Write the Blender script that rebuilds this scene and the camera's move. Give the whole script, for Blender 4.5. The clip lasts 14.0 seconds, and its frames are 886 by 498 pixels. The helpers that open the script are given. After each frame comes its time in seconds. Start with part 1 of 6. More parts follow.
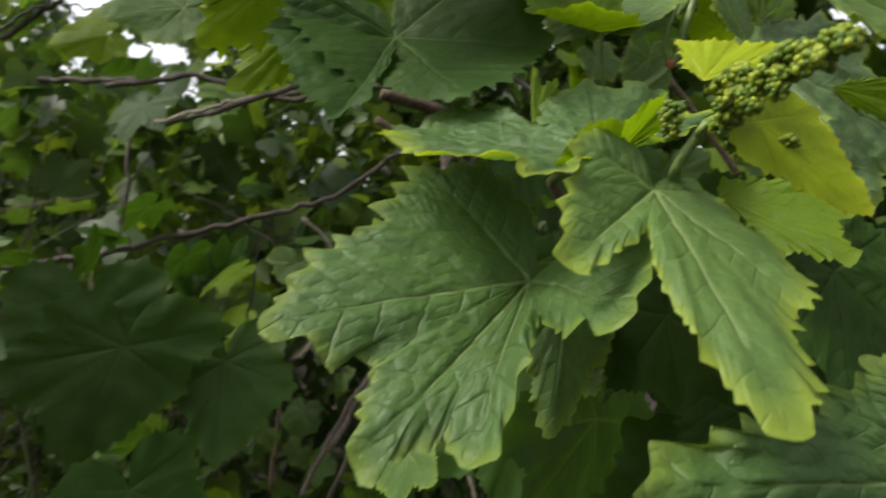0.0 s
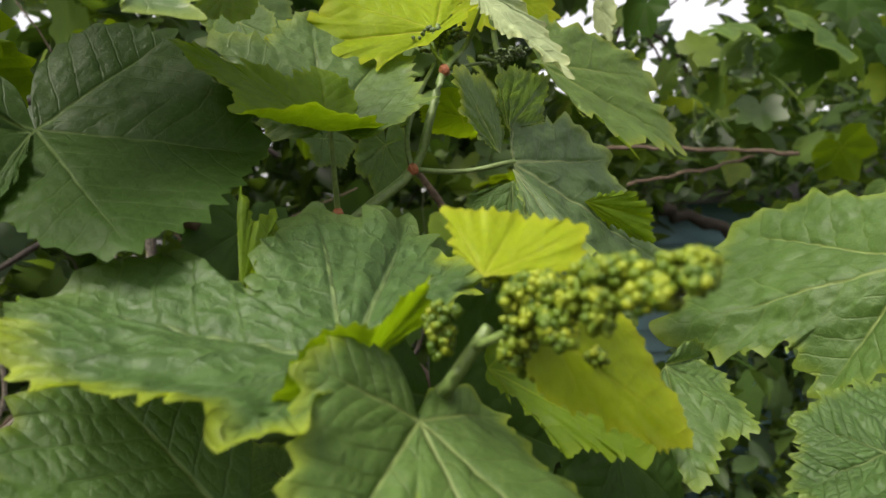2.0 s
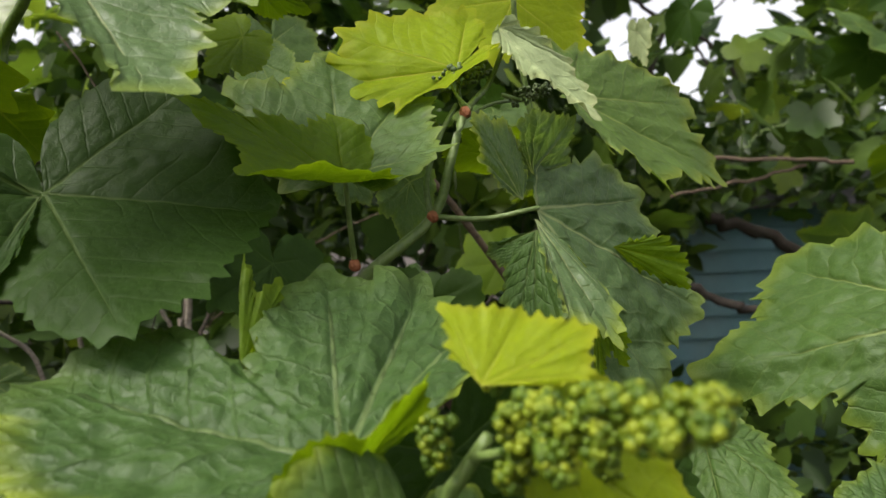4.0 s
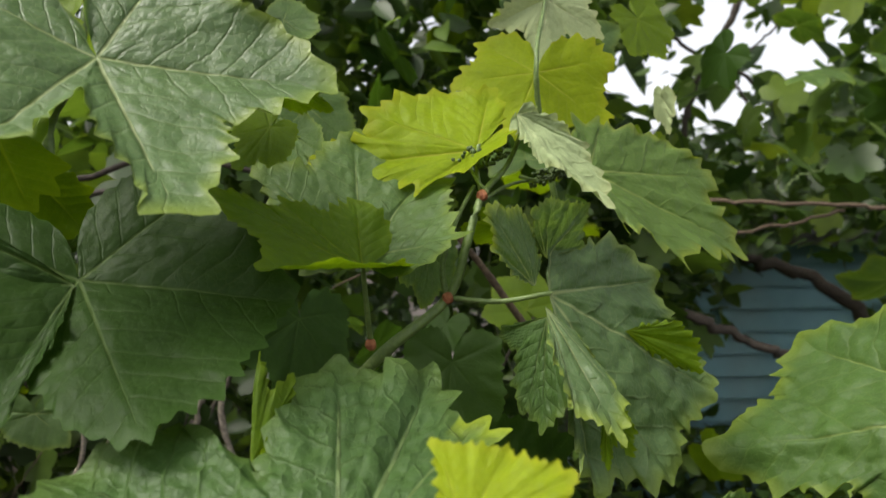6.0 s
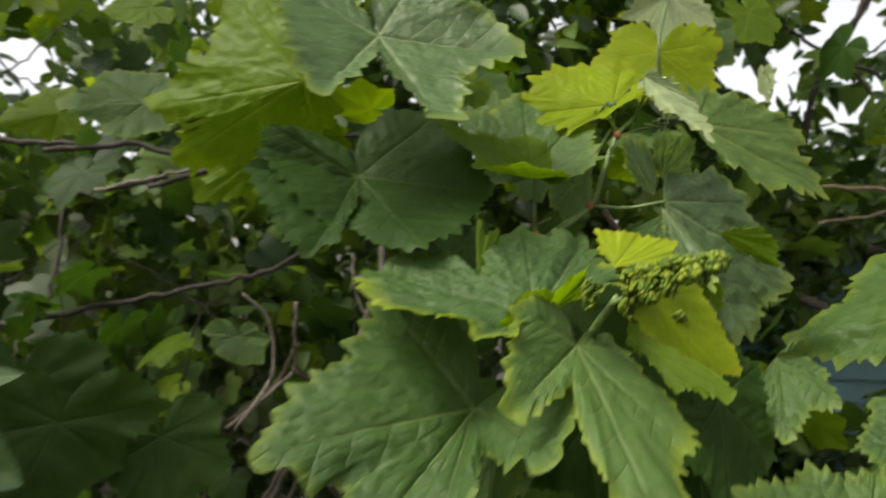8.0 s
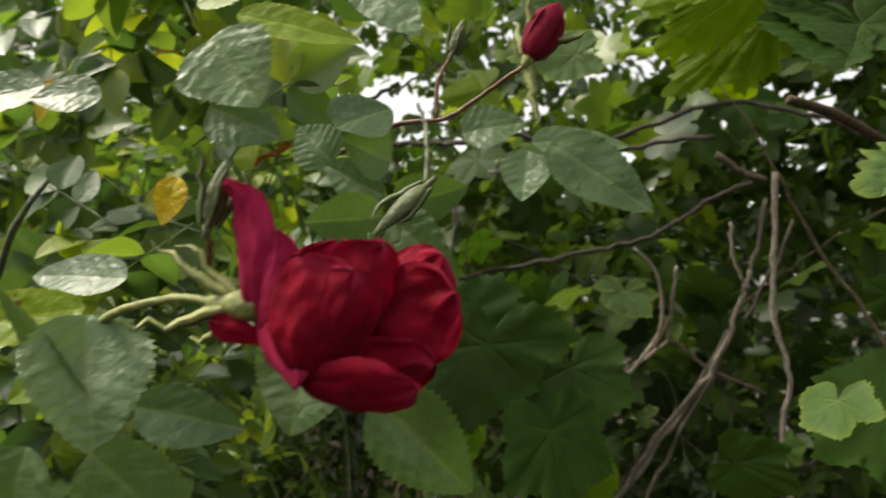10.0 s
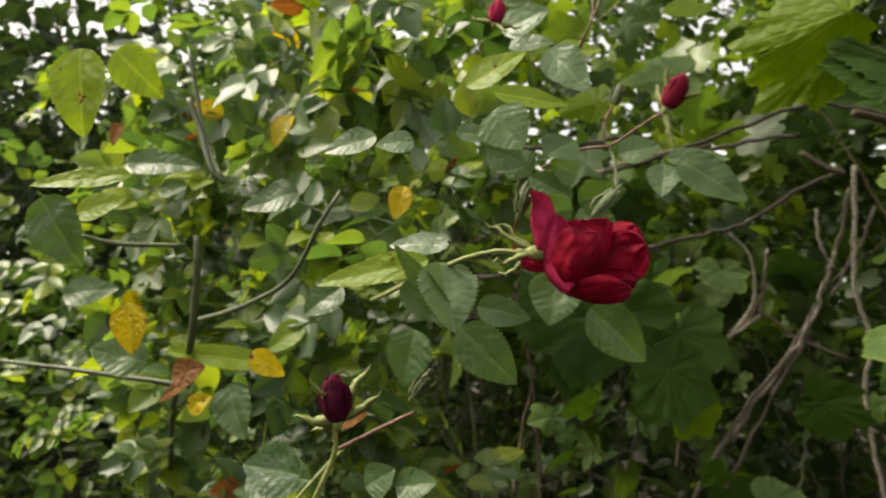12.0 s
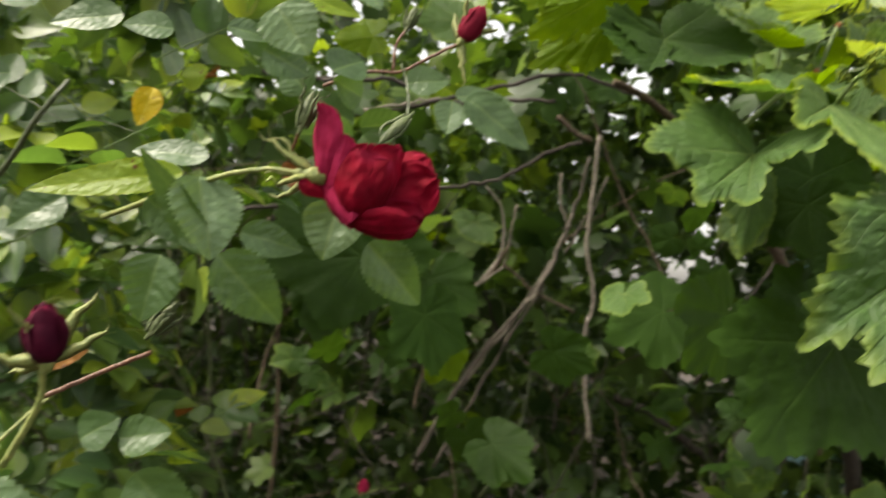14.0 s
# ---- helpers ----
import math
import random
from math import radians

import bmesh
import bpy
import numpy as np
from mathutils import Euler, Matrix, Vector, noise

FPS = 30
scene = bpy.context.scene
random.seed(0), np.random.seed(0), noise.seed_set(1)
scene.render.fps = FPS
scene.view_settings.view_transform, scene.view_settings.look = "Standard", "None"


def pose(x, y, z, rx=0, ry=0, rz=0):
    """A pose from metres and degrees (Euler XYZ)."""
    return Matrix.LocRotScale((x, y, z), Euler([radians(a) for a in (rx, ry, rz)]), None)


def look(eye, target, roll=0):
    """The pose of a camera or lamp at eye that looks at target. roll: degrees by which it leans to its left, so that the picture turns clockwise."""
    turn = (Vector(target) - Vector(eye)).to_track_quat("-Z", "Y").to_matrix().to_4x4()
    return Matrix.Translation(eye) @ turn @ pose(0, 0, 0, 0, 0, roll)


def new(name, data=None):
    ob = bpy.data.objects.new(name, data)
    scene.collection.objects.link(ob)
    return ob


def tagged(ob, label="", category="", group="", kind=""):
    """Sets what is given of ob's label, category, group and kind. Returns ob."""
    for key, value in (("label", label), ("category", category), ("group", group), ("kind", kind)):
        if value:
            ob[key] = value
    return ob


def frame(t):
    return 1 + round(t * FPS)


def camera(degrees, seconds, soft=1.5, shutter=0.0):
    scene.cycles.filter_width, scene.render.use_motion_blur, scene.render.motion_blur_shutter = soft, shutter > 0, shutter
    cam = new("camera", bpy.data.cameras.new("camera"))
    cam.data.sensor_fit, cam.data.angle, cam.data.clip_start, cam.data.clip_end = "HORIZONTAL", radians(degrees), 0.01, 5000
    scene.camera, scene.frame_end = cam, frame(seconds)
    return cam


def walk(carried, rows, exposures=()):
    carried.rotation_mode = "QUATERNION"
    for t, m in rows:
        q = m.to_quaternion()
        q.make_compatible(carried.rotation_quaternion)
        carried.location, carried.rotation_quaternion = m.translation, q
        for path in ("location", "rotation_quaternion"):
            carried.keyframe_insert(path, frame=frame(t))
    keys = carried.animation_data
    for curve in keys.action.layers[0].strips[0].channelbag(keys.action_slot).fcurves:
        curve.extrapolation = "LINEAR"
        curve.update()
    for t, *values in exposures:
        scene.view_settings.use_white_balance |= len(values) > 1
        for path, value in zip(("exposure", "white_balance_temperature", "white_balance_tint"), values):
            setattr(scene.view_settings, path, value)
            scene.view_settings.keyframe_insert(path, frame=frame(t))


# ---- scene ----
cam = camera(63.88, 14.0, soft=1.45, shutter=0.35)
PATH = [
    (0, (0.1000, 0.0000, 1.6000), (-0.2685, 1.9647, 1.5340), -0.83),
    (0.5, (0.1027, 0.0422, 1.6198), (0.0356, 2.0410, 1.6186), -3.21),
    (1, (0.0969, 0.0572, 1.6344), (0.3271, 2.0439, 1.6384), -1.42),
    (1.5, (0.1004, 0.0848, 1.6478), (0.5977, 2.0209, 1.5817), -1.33),
    (2, (0.1023, 0.1060, 1.6646), (0.4790, 2.0701, 1.6446), -2.31),
    (2.5, (0.1165, 0.1188, 1.6755), (0.4748, 2.0861, 1.6401), -2.49),
    (4.8, (0.1214, 0.1186, 1.6913), (0.3054, 2.1100, 1.7115), -1.89),
    (5, (0.1244, 0.1174, 1.6904), (0.3060, 2.1090, 1.7199), -1.18),
    (5.5, (0.1224, 0.1096, 1.7027), (0.2608, 2.1040, 1.7605), -0.85),
    (6, (0.1307, 0.1057, 1.7227), (0.2825, 2.0992, 1.7762), -1.30),
    (6.5, (0.1326, 0.0946, 1.7482), (0.2590, 2.0896, 1.8116), -0.96),
    (7, (0.1450, 0.0999, 1.7486), (0.2527, 2.0947, 1.8461), 0.62),
    (7.5, (0.1354, 0.0564, 1.7268), (0.1568, 2.0544, 1.8145), 1.23),
    (8, (0.0912, -0.0678, 1.6498), (-0.0657, 1.9248, 1.7213), 0.79),
    (8.5, (0.0585, -0.1626, 1.6194), (-0.2526, 1.8123, 1.6765), 0.83),
    (9, (0.0265, -0.1618, 1.5956), (-0.4561, 1.7752, 1.7189), 0.59),
    (9.2, (0.0088, -0.1620, 1.5684), (-0.5714, 1.7467, 1.7101), 0.80),
    (11.3, (-0.0771, -0.3141, 1.4237), (-1.2474, 1.2918, 1.6505), 4.14),
    (11.5, (-0.0742, -0.3619, 1.4220), (-1.2295, 1.2567, 1.6352), 3.52),
    (12, (0.0037, -0.4451, 1.4345), (-1.1155, 1.2023, 1.6167), 1.91),
    (12.5, (0.0467, -0.5007, 1.4327), (-0.8367, 1.2904, 1.5407), 1.69),
    (13, (0.0167, -0.5067, 1.4131), (-0.7593, 1.3365, 1.4401), 3.39),
    (13.5, (-0.0239, -0.4310, 1.3732), (-0.7688, 1.4244, 1.4224), 2.68),
    (14, (-0.0421, -0.3950, 1.4277), (-0.5190, 1.5462, 1.4946), 5.75),
]
walk(cam, [(t, look(eye, target, roll)) for t, eye, target, roll in PATH], exposures=[(0, 1.5, 6700, 12), (0.5, 1.95, 6900, 17), (1, 1.88, 6900, 17), (1.5, 1.73, 6900, 17), (2, 1.6, 6900, 16), (2.5, 1.5, 6900, 16), (5, 1.38, 6700, 11), (6.5, 1.42, 6700, 11), (8, 1.36, 6900, 10), (9, 1.36, 7000, 10), (11.5, 1.6, 7600, 9), (12.5, 1.53, 7600, 9), (13, 1.57, 7400, 9), (14, 1.9, 7300, 9)])
cam.data.dof.use_dof, cam.data.dof.focus_distance, cam.data.dof.aperture_fstop = True, 0.38, 13.0

# ---------------------------------------------------------------- sky and sun
SUN_UP, SUN_TURN = radians(56), radians(240)
world = bpy.data.worlds.new("sky")
scene.world = world
world.use_nodes = True
wt = world.node_tree
sky = wt.nodes.new("ShaderNodeTexSky")
sky.sky_type, sky.sun_disc = "NISHITA", False
sky.sun_elevation, sky.sun_rotation = SUN_UP, SUN_TURN
sky.air_density, sky.dust_density = 1.0, 4.0
pale = wt.nodes.new("ShaderNodeHueSaturation")
pale.inputs["Saturation"].default_value = 0.25
wt.links.new(sky.outputs[0], pale.inputs["Color"])
wt.links.new(pale.outputs[0], wt.nodes["Background"].inputs["Color"])
wt.nodes["Background"].inputs["Strength"].default_value = 0.125

sun = new("sun", bpy.data.lights.new("sun", "SUN"))
sun.data.energy, sun.data.angle, sun.data.color = 1.7, radians(20), (1.0, 0.96, 0.9)
sun_way = Vector((math.sin(SUN_TURN) * math.cos(SUN_UP), math.cos(SUN_TURN) * math.cos(SUN_UP), math.sin(SUN_UP)))
sun.matrix_world = look(sun_way * 20, (0, 0, 0))

# ---------------------------------------------------------------- materials
MATS = {}


def nodes_of(name):
    m = bpy.data.materials.new(name)
    m.use_nodes = True
    t = m.node_tree
    return m, t, t.nodes["Principled BSDF"], t.nodes["Material Output"]


def ramp(t, fac, stops):
    r = t.nodes.new("ShaderNodeValToRGB")
    while len(r.color_ramp.elements) < len(stops):
        r.color_ramp.elements.new(0.5)
    for e, (p, c) in zip(r.color_ramp.elements, stops):
        e.position, e.color = p, (*c, 1)
    t.links.new(fac, r.inputs[0])
    return r.outputs[0]


def mix(t, fac, a, b, how="MIX"):
    n = t.nodes.new("ShaderNodeMix")
    n.data_type, n.blend_type = "RGBA", how
    for sock, v in ((n.inputs[0], fac), (n.inputs[6], a), (n.inputs[7], b)):
        if isinstance(v, bpy.types.NodeSocket):
            t.links.new(v, sock)
        elif isinstance(v, tuple):
            sock.default_value = (*v, 1)
        else:
            sock.default_value = v
    return n.outputs[2]


def noise_of(t, scale, detail=3.0, rough=0.55, coords="Object"):
    c = t.nodes.new("ShaderNodeTexCoord")
    n = t.nodes.new("ShaderNodeTexNoise")
    n.inputs["Scale"].default_value, n.inputs["Detail"].default_value = scale, detail
    n.inputs["Roughness"].default_value = rough
    t.links.new(c.outputs[coords], n.inputs["Vector"])
    return n.outputs["Fac"]


def attr(t, name):
    a = t.nodes.new("ShaderNodeAttribute")
    a.attribute_name = name
    return a.outputs["Fac"]


def bump(t, bsdf, height, strength, dist=0.001):
    b = t.nodes.new("ShaderNodeBump")
    b.inputs["Strength"].default_value, b.inputs["Distance"].default_value = strength, dist
    t.links.new(height, b.inputs["Height"])
    t.links.new(b.outputs[0], bsdf.inputs["Normal"])
    return b


def math_of(t, how, a, b=0.0, c=0.0, clamp=False):
    n = t.nodes.new("ShaderNodeMath")
    n.operation, n.use_clamp = how, clamp
    for sock, v in zip(n.inputs, (a, b, c)):
        if isinstance(v, bpy.types.NodeSocket):
            t.links.new(v, sock)
        else:
            sock.default_value = v
    return n.outputs[0]


def place_of(t):
    return t.nodes.new("ShaderNodeNewGeometry").outputs["Position"]


def noise_at(t, where, scale, detail=3.0, rough=0.55):
    n = t.nodes.new("ShaderNodeTexNoise")
    n.inputs["Scale"].default_value, n.inputs["Detail"].default_value = scale, detail
    n.inputs["Roughness"].default_value = rough
    t.links.new(where, n.inputs["Vector"])
    return n


def cells_at(t, where, scale, feature):
    n = t.nodes.new("ShaderNodeTexVoronoi")
    n.feature = feature
    n.inputs["Scale"].default_value = scale
    t.links.new(where, n.inputs["Vector"])
    return n.outputs["Distance"]


def leaf_mat(name, shades, vein, rim, through_col, rough=0.46, clear=0.35, islands=False, spots=0.0, spec=0.25, crinkle=0.7, swollen=0.09):
    """A leaf: blade colour by piece, paler veins, a rim tint, light passing through the blade."""
    m, t, bsdf, out = nodes_of(name)
    if islands:
        pick = t.nodes.new("ShaderNodeNewGeometry").outputs["Random Per Island"]
    else:
        pick = t.nodes.new("ShaderNodeObjectInfo").outputs["Random"]
    k = len(shades)
    here = place_of(t)
    base = ramp(t, pick, [(i / max(1, k - 1), s) for i, s in enumerate(shades)])
    dark = mix(t, 1.0, base, (0.80, 0.82, 0.78), "MULTIPLY")
    patch = ramp(t, noise_at(t, here, 30, 3).outputs["Fac"], [(0.35, (0, 0, 0)), (0.68, (1, 1, 1))])
    col = mix(t, patch, dark, base)
    fine = ramp(t, noise_at(t, here, 420, 3).outputs["Fac"], [(0.3, (0.88, 0.9, 0.86)), (0.7, (1.06, 1.05, 1.05))])
    col = mix(t, 0.7, col, mix(t, 1.0, col, fine, "MULTIPLY"))
    wob = noise_at(t, here, 150, 2)
    at = t.nodes.new("ShaderNodeVectorMath")
    at.operation = "MULTIPLY_ADD"
    at.inputs[1].default_value = (0.006, 0.006, 0.006)
    t.links.new(wob.outputs["Color"], at.inputs[0])
    t.links.new(here, at.inputs[2])
    height = None
    lobed = name.startswith("vine")
    if not islands:
        col = mix(t, attr(t, "rim"), col, rim)
    if lobed:
        # main veins, side veins and the net between them
        main = math_of(t, "SUBTRACT", 1.5, attr(t, "main"), clamp=True)
        step = math_of(t, "FRACT", math_of(t, "MULTIPLY_ADD", wob.outputs["Fac"], 0.22, attr(t, "count")))
        gap_to = math_of(t, "SUBTRACT", 0.5, math_of(t, "ABSOLUTE", math_of(t, "SUBTRACT", step, 0.5)))
        side = math_of(t, "MULTIPLY", math_of(t, "SUBTRACT", 1.0, math_of(t, "MULTIPLY", gap_to, 14.0), clamp=True), attr(t, "fade"))
        net = math_of(t, "SUBTRACT", 1.0, math_of(t, "MULTIPLY", cells_at(t, at.outputs[0], 210, "DISTANCE_TO_EDGE"), 16.0), clamp=True)
        lines = math_of(t, "MAXIMUM", math_of(t, "MULTIPLY", main, 0.55), math_of(t, "MULTIPLY", side, 0.10))
        lines = math_of(t, "MAXIMUM", lines, math_of(t, "MULTIPLY", net, 0.09))
        col = mix(t, lines, col, vein)
        dome = math_of(t, "MULTIPLY", cells_at(t, at.outputs[0], 105, "SMOOTH_F1"), -0.28)
        fold = noise_at(t, at.outputs[0], 120, 2, 0.5).outputs["Fac"]
        height = math_of(t, "MULTIPLY_ADD", fold, 0.4, dome)
        # cross veins run like rungs from one side vein to the next; the blade swells between them
        row = math_of(t, "FLOOR", math_of(t, "MULTIPLY_ADD", wob.outputs["Fac"], 0.22, attr(t, "count")))
        rung = math_of(t, "FRACT", math_of(t, "MULTIPLY_ADD", row, 0.37, math_of(t, "MULTIPLY_ADD", wob.outputs["Fac"], 0.9, attr(t, "rung"))))
        swell = math_of(t, "POWER", math_of(t, "SINE", math_of(t, "MULTIPLY", rung, math.pi)), 0.6)
        swell = math_of(t, "MULTIPLY", swell, math_of(t, "POWER", math_of(t, "SINE", math_of(t, "MULTIPLY", step, math.pi)), 0.5))
        height = math_of(t, "MULTIPLY_ADD", math_of(t, "MULTIPLY", swell, attr(t, "fade")), swollen, height)
        height = math_of(t, "MULTIPLY_ADD", net, -0.035, height)
        height = math_of(t, "MULTIPLY_ADD", side, -0.10, height)
        height = math_of(t, "MULTIPLY_ADD", main, -0.16, height)
    else:
        if not islands:
            col = mix(t, attr(t, "vein"), col, vein)
        height = math_of(t, "MULTIPLY_ADD", cells_at(t, at.outputs[0], 480, "SMOOTH_F1"), -0.35, math_of(t, "MULTIPLY", cells_at(t, at.outputs[0], 170, "SMOOTH_F1"), -1.0))
    if spots:
        sp = ramp(t, noise_at(t, here, 95, 2).outputs["Fac"], [(0.70 - spots, (0, 0, 0)), (0.74 - spots, (1, 1, 1))])
        col = mix(t, sp, col, (0.10, 0.035, 0.012))
    t.links.new(col, bsdf.inputs["Base Color"])
    bsdf.inputs["Roughness"].default_value = rough
    bsdf.inputs["Specular IOR Level"].default_value = spec
    if crinkle:
        bump(t, bsdf, height, crinkle, 0.0042)
    tr = t.nodes.new("ShaderNodeBsdfTranslucent")
    t.links.new(mix(t, 1.0, col, through_col, "MULTIPLY"), tr.inputs["Color"])
    sh = t.nodes.new("ShaderNodeMixShader")
    sh.inputs[0].default_value = clear
    t.links.new(bsdf.outputs[0], sh.inputs[1])
    t.links.new(tr.outputs[0], sh.inputs[2])
    t.links.new(sh.outputs[0], out.inputs["Surface"])
    MATS[name] = m
    return m


GLOW = (2.2, 2.1, 0.9)
# vine_dark and vine_shade: darker copies of the vine leaf, shade set in the colour
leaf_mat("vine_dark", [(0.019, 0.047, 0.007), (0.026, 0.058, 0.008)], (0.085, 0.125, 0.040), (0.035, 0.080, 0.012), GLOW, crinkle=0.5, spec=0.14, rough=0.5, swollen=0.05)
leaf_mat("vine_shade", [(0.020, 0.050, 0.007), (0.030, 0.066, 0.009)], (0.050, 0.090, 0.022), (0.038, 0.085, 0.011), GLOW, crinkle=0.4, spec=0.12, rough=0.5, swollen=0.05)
leaf_mat("vine_mid", [(0.052, 0.108, 0.020), (0.066, 0.126, 0.024)], (0.230, 0.290, 0.100), (0.190, 0.250, 0.012), GLOW, crinkle=0.8, rough=0.54, spec=0.34, swollen=0.06)
leaf_mat("vine_deep", [(0.036, 0.086, 0.016), (0.047, 0.100, 0.019)], (0.160, 0.220, 0.080), (0.180, 0.240, 0.010), GLOW, crinkle=1.0, rough=0.55, spec=0.38, swollen=0.14)
leaf_mat("vine_grey", [(0.066, 0.122, 0.036), (0.080, 0.140, 0.042)], (0.300, 0.350, 0.160), (0.190, 0.250, 0.020), GLOW, crinkle=0.8, rough=0.48, spec=0.42, swollen=0.055)
leaf_mat("vine_pale", [(0.082, 0.150, 0.026), (0.098, 0.170, 0.030)], (0.248, 0.298, 0.090), (0.223, 0.260, 0.016), GLOW, clear=0.4, crinkle=0.75, spec=0.38, rough=0.52)
leaf_mat("vine_yellow", [(0.215, 0.310, 0.007), (0.265, 0.338, 0.009)], (0.400, 0.400, 0.062), (0.346, 0.331, 0.021), (1.6, 1.5, 0.6), clear=0.5, spec=0.12, crinkle=0.5)
leaf_mat("vine_lime", [(0.092, 0.165, 0.006), (0.118, 0.192, 0.008)], (0.200, 0.260, 0.025), (0.163, 0.231, 0.010), (1.9, 1.8, 0.6), clear=0.5, spec=0.15, crinkle=0.5)
leaf_mat("vine_downy", [(0.300, 0.370, 0.190), (0.345, 0.405, 0.215)], (0.496, 0.528, 0.300), (0.400, 0.416, 0.173), (1.3, 1.3, 0.9), rough=0.8, clear=0.3, spec=0.2)
leaf_mat("rose_green", [(0.038, 0.080, 0.027), (0.062, 0.118, 0.034), (0.045, 0.090, 0.032)], (0.11, 0.17, 0.055), (0.06, 0.11, 0.028), GLOW, rough=0.40, spec=0.46, clear=0.30, crinkle=0.25)
# paler copy of rose_green; the sky's sheen on the blade is in the colour
leaf_mat("rose_sheen", [(0.090, 0.155, 0.066), (0.115, 0.185, 0.080)], (0.16, 0.23, 0.09), (0.10, 0.16, 0.06), GLOW, rough=0.42, spec=0.5, clear=0.3, crinkle=0.3)
leaf_mat("rose_lime", [(0.130, 0.215, 0.022), (0.190, 0.275, 0.026)], (0.30, 0.38, 0.06), (0.24, 0.30, 0.02), (2.0, 1.9, 0.8), rough=0.38, clear=0.5, spots=0.02, crinkle=0.35)
leaf_mat("rose_yellow", [(0.500, 0.370, 0.010), (0.560, 0.440, 0.016)], (0.540, 0.450, 0.065), (0.450, 0.144, 0.006), (1.3, 1.2, 0.6), clear=0.4, spots=0.06)
leaf_mat("rose_rust", [(0.240, 0.110, 0.022), (0.190, 0.075, 0.020)], (0.320, 0.160, 0.035), (0.200, 0.056, 0.012), (1.4, 1.0, 0.6), rough=0.6, spots=0.05)
leaf_mat("fill_rose", [(0.030, 0.070, 0.024), (0.066, 0.130, 0.038), (0.110, 0.176, 0.036), (0.230, 0.290, 0.028)], (0.000, 0.000, 0.000), (0.000, 0.000, 0.000), GLOW, rough=0.38, islands=True, spec=0.5, crinkle=0.2, clear=0.40)
leaf_mat("bud_bead", [(0.040, 0.085, 0.004), (0.090, 0.145, 0.006), (0.210, 0.255, 0.012)], (0.000, 0.000, 0.000), (0.000, 0.000, 0.000), GLOW, islands=True, rough=0.5, spec=0.3, crinkle=0.0, clear=0.2)
leaf_mat("flower_bud", [(0.040, 0.085, 0.004), (0.090, 0.145, 0.006), (0.210, 0.255, 0.012)], (0.000, 0.000, 0.000), (0.000, 0.000, 0.000), GLOW, rough=0.5, spec=0.3, crinkle=0.0, clear=0.2)
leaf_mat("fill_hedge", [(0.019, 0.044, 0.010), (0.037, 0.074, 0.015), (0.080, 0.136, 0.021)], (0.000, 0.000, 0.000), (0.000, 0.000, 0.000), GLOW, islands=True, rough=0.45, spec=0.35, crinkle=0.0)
# lighter copy of the hedge greens, with the daylight on the leaves painted in
leaf_mat("fill_daylit", [(0.050, 0.100, 0.022), (0.100, 0.165, 0.026), (0.180, 0.250, 0.030)], (0.000, 0.000, 0.000), (0.000, 0.000, 0.000), GLOW, islands=True, rough=0.42, spec=0.4, crinkle=0.0)
leaf_mat("fill_far", [(0.016, 0.032, 0.014), (0.026, 0.046, 0.020)], (0.000, 0.000, 0.000), (0.000, 0.000, 0.000), GLOW, islands=True, rough=0.6, spec=0.15, crinkle=0.0)


def bark_mat(name, dark, light, scale=160, rough=0.85, stretch=0.18):
    m, t, bsdf, out = nodes_of(name)
    c = t.nodes.new("ShaderNodeTexCoord")
    n = t.nodes.new("ShaderNodeTexNoise")
    n.inputs["Scale"].default_value, n.inputs["Detail"].default_value = scale, 5
    t.links.new(c.outputs["Object"], n.inputs["Vector"])
    big = noise_of(t, scale * stretch, 3)
    col = ramp(t, n.outputs["Fac"], [(0.32, dark), (0.68, light)])
    col = mix(t, big, mix(t, 1.0, col, (0.6, 0.6, 0.6), "MULTIPLY"), col)
    t.links.new(col, bsdf.inputs["Base Color"])
    bsdf.inputs["Roughness"].default_value = rough
    bump(t, bsdf, n.outputs["Fac"], 0.6, 0.002)
    MATS[name] = m


bark_mat("bark", (0.016, 0.012, 0.009), (0.064, 0.049, 0.035))
bark_mat("cane_brown", (0.050, 0.033, 0.020), (0.15, 0.105, 0.066), 220)
bark_mat("dead_wood", (0.14, 0.12, 0.09), (0.36, 0.31, 0.25), 200)
bark_mat("grey_wood", (0.055, 0.045, 0.034), (0.15, 0.125, 0.095), 200)
bark_mat("green_stem", (0.085, 0.145, 0.032), (0.15, 0.22, 0.055), 300, 0.5)
bark_mat("rose_cane", (0.040, 0.058, 0.020), (0.085, 0.110, 0.038), 240, 0.5)
bark_mat("red_stem", (0.095, 0.034, 0.016), (0.17, 0.080, 0.034), 300, 0.5)
bark_mat("node_red", (0.25, 0.07, 0.025), (0.35, 0.13, 0.05), 400, 0.7)
bark_mat("sepal_green", (0.13, 0.175, 0.040), (0.26, 0.275, 0.075), 300, 0.6)
bark_mat("bud_case", (0.044, 0.074, 0.015), (0.090, 0.112, 0.032), 300, 0.6)
bark_mat("bud_dark", (0.035, 0.07, 0.012), (0.07, 0.115, 0.02), 500, 0.55)
bark_mat("soil", (0.018, 0.013, 0.009), (0.06, 0.045, 0.03), 30, 0.95)


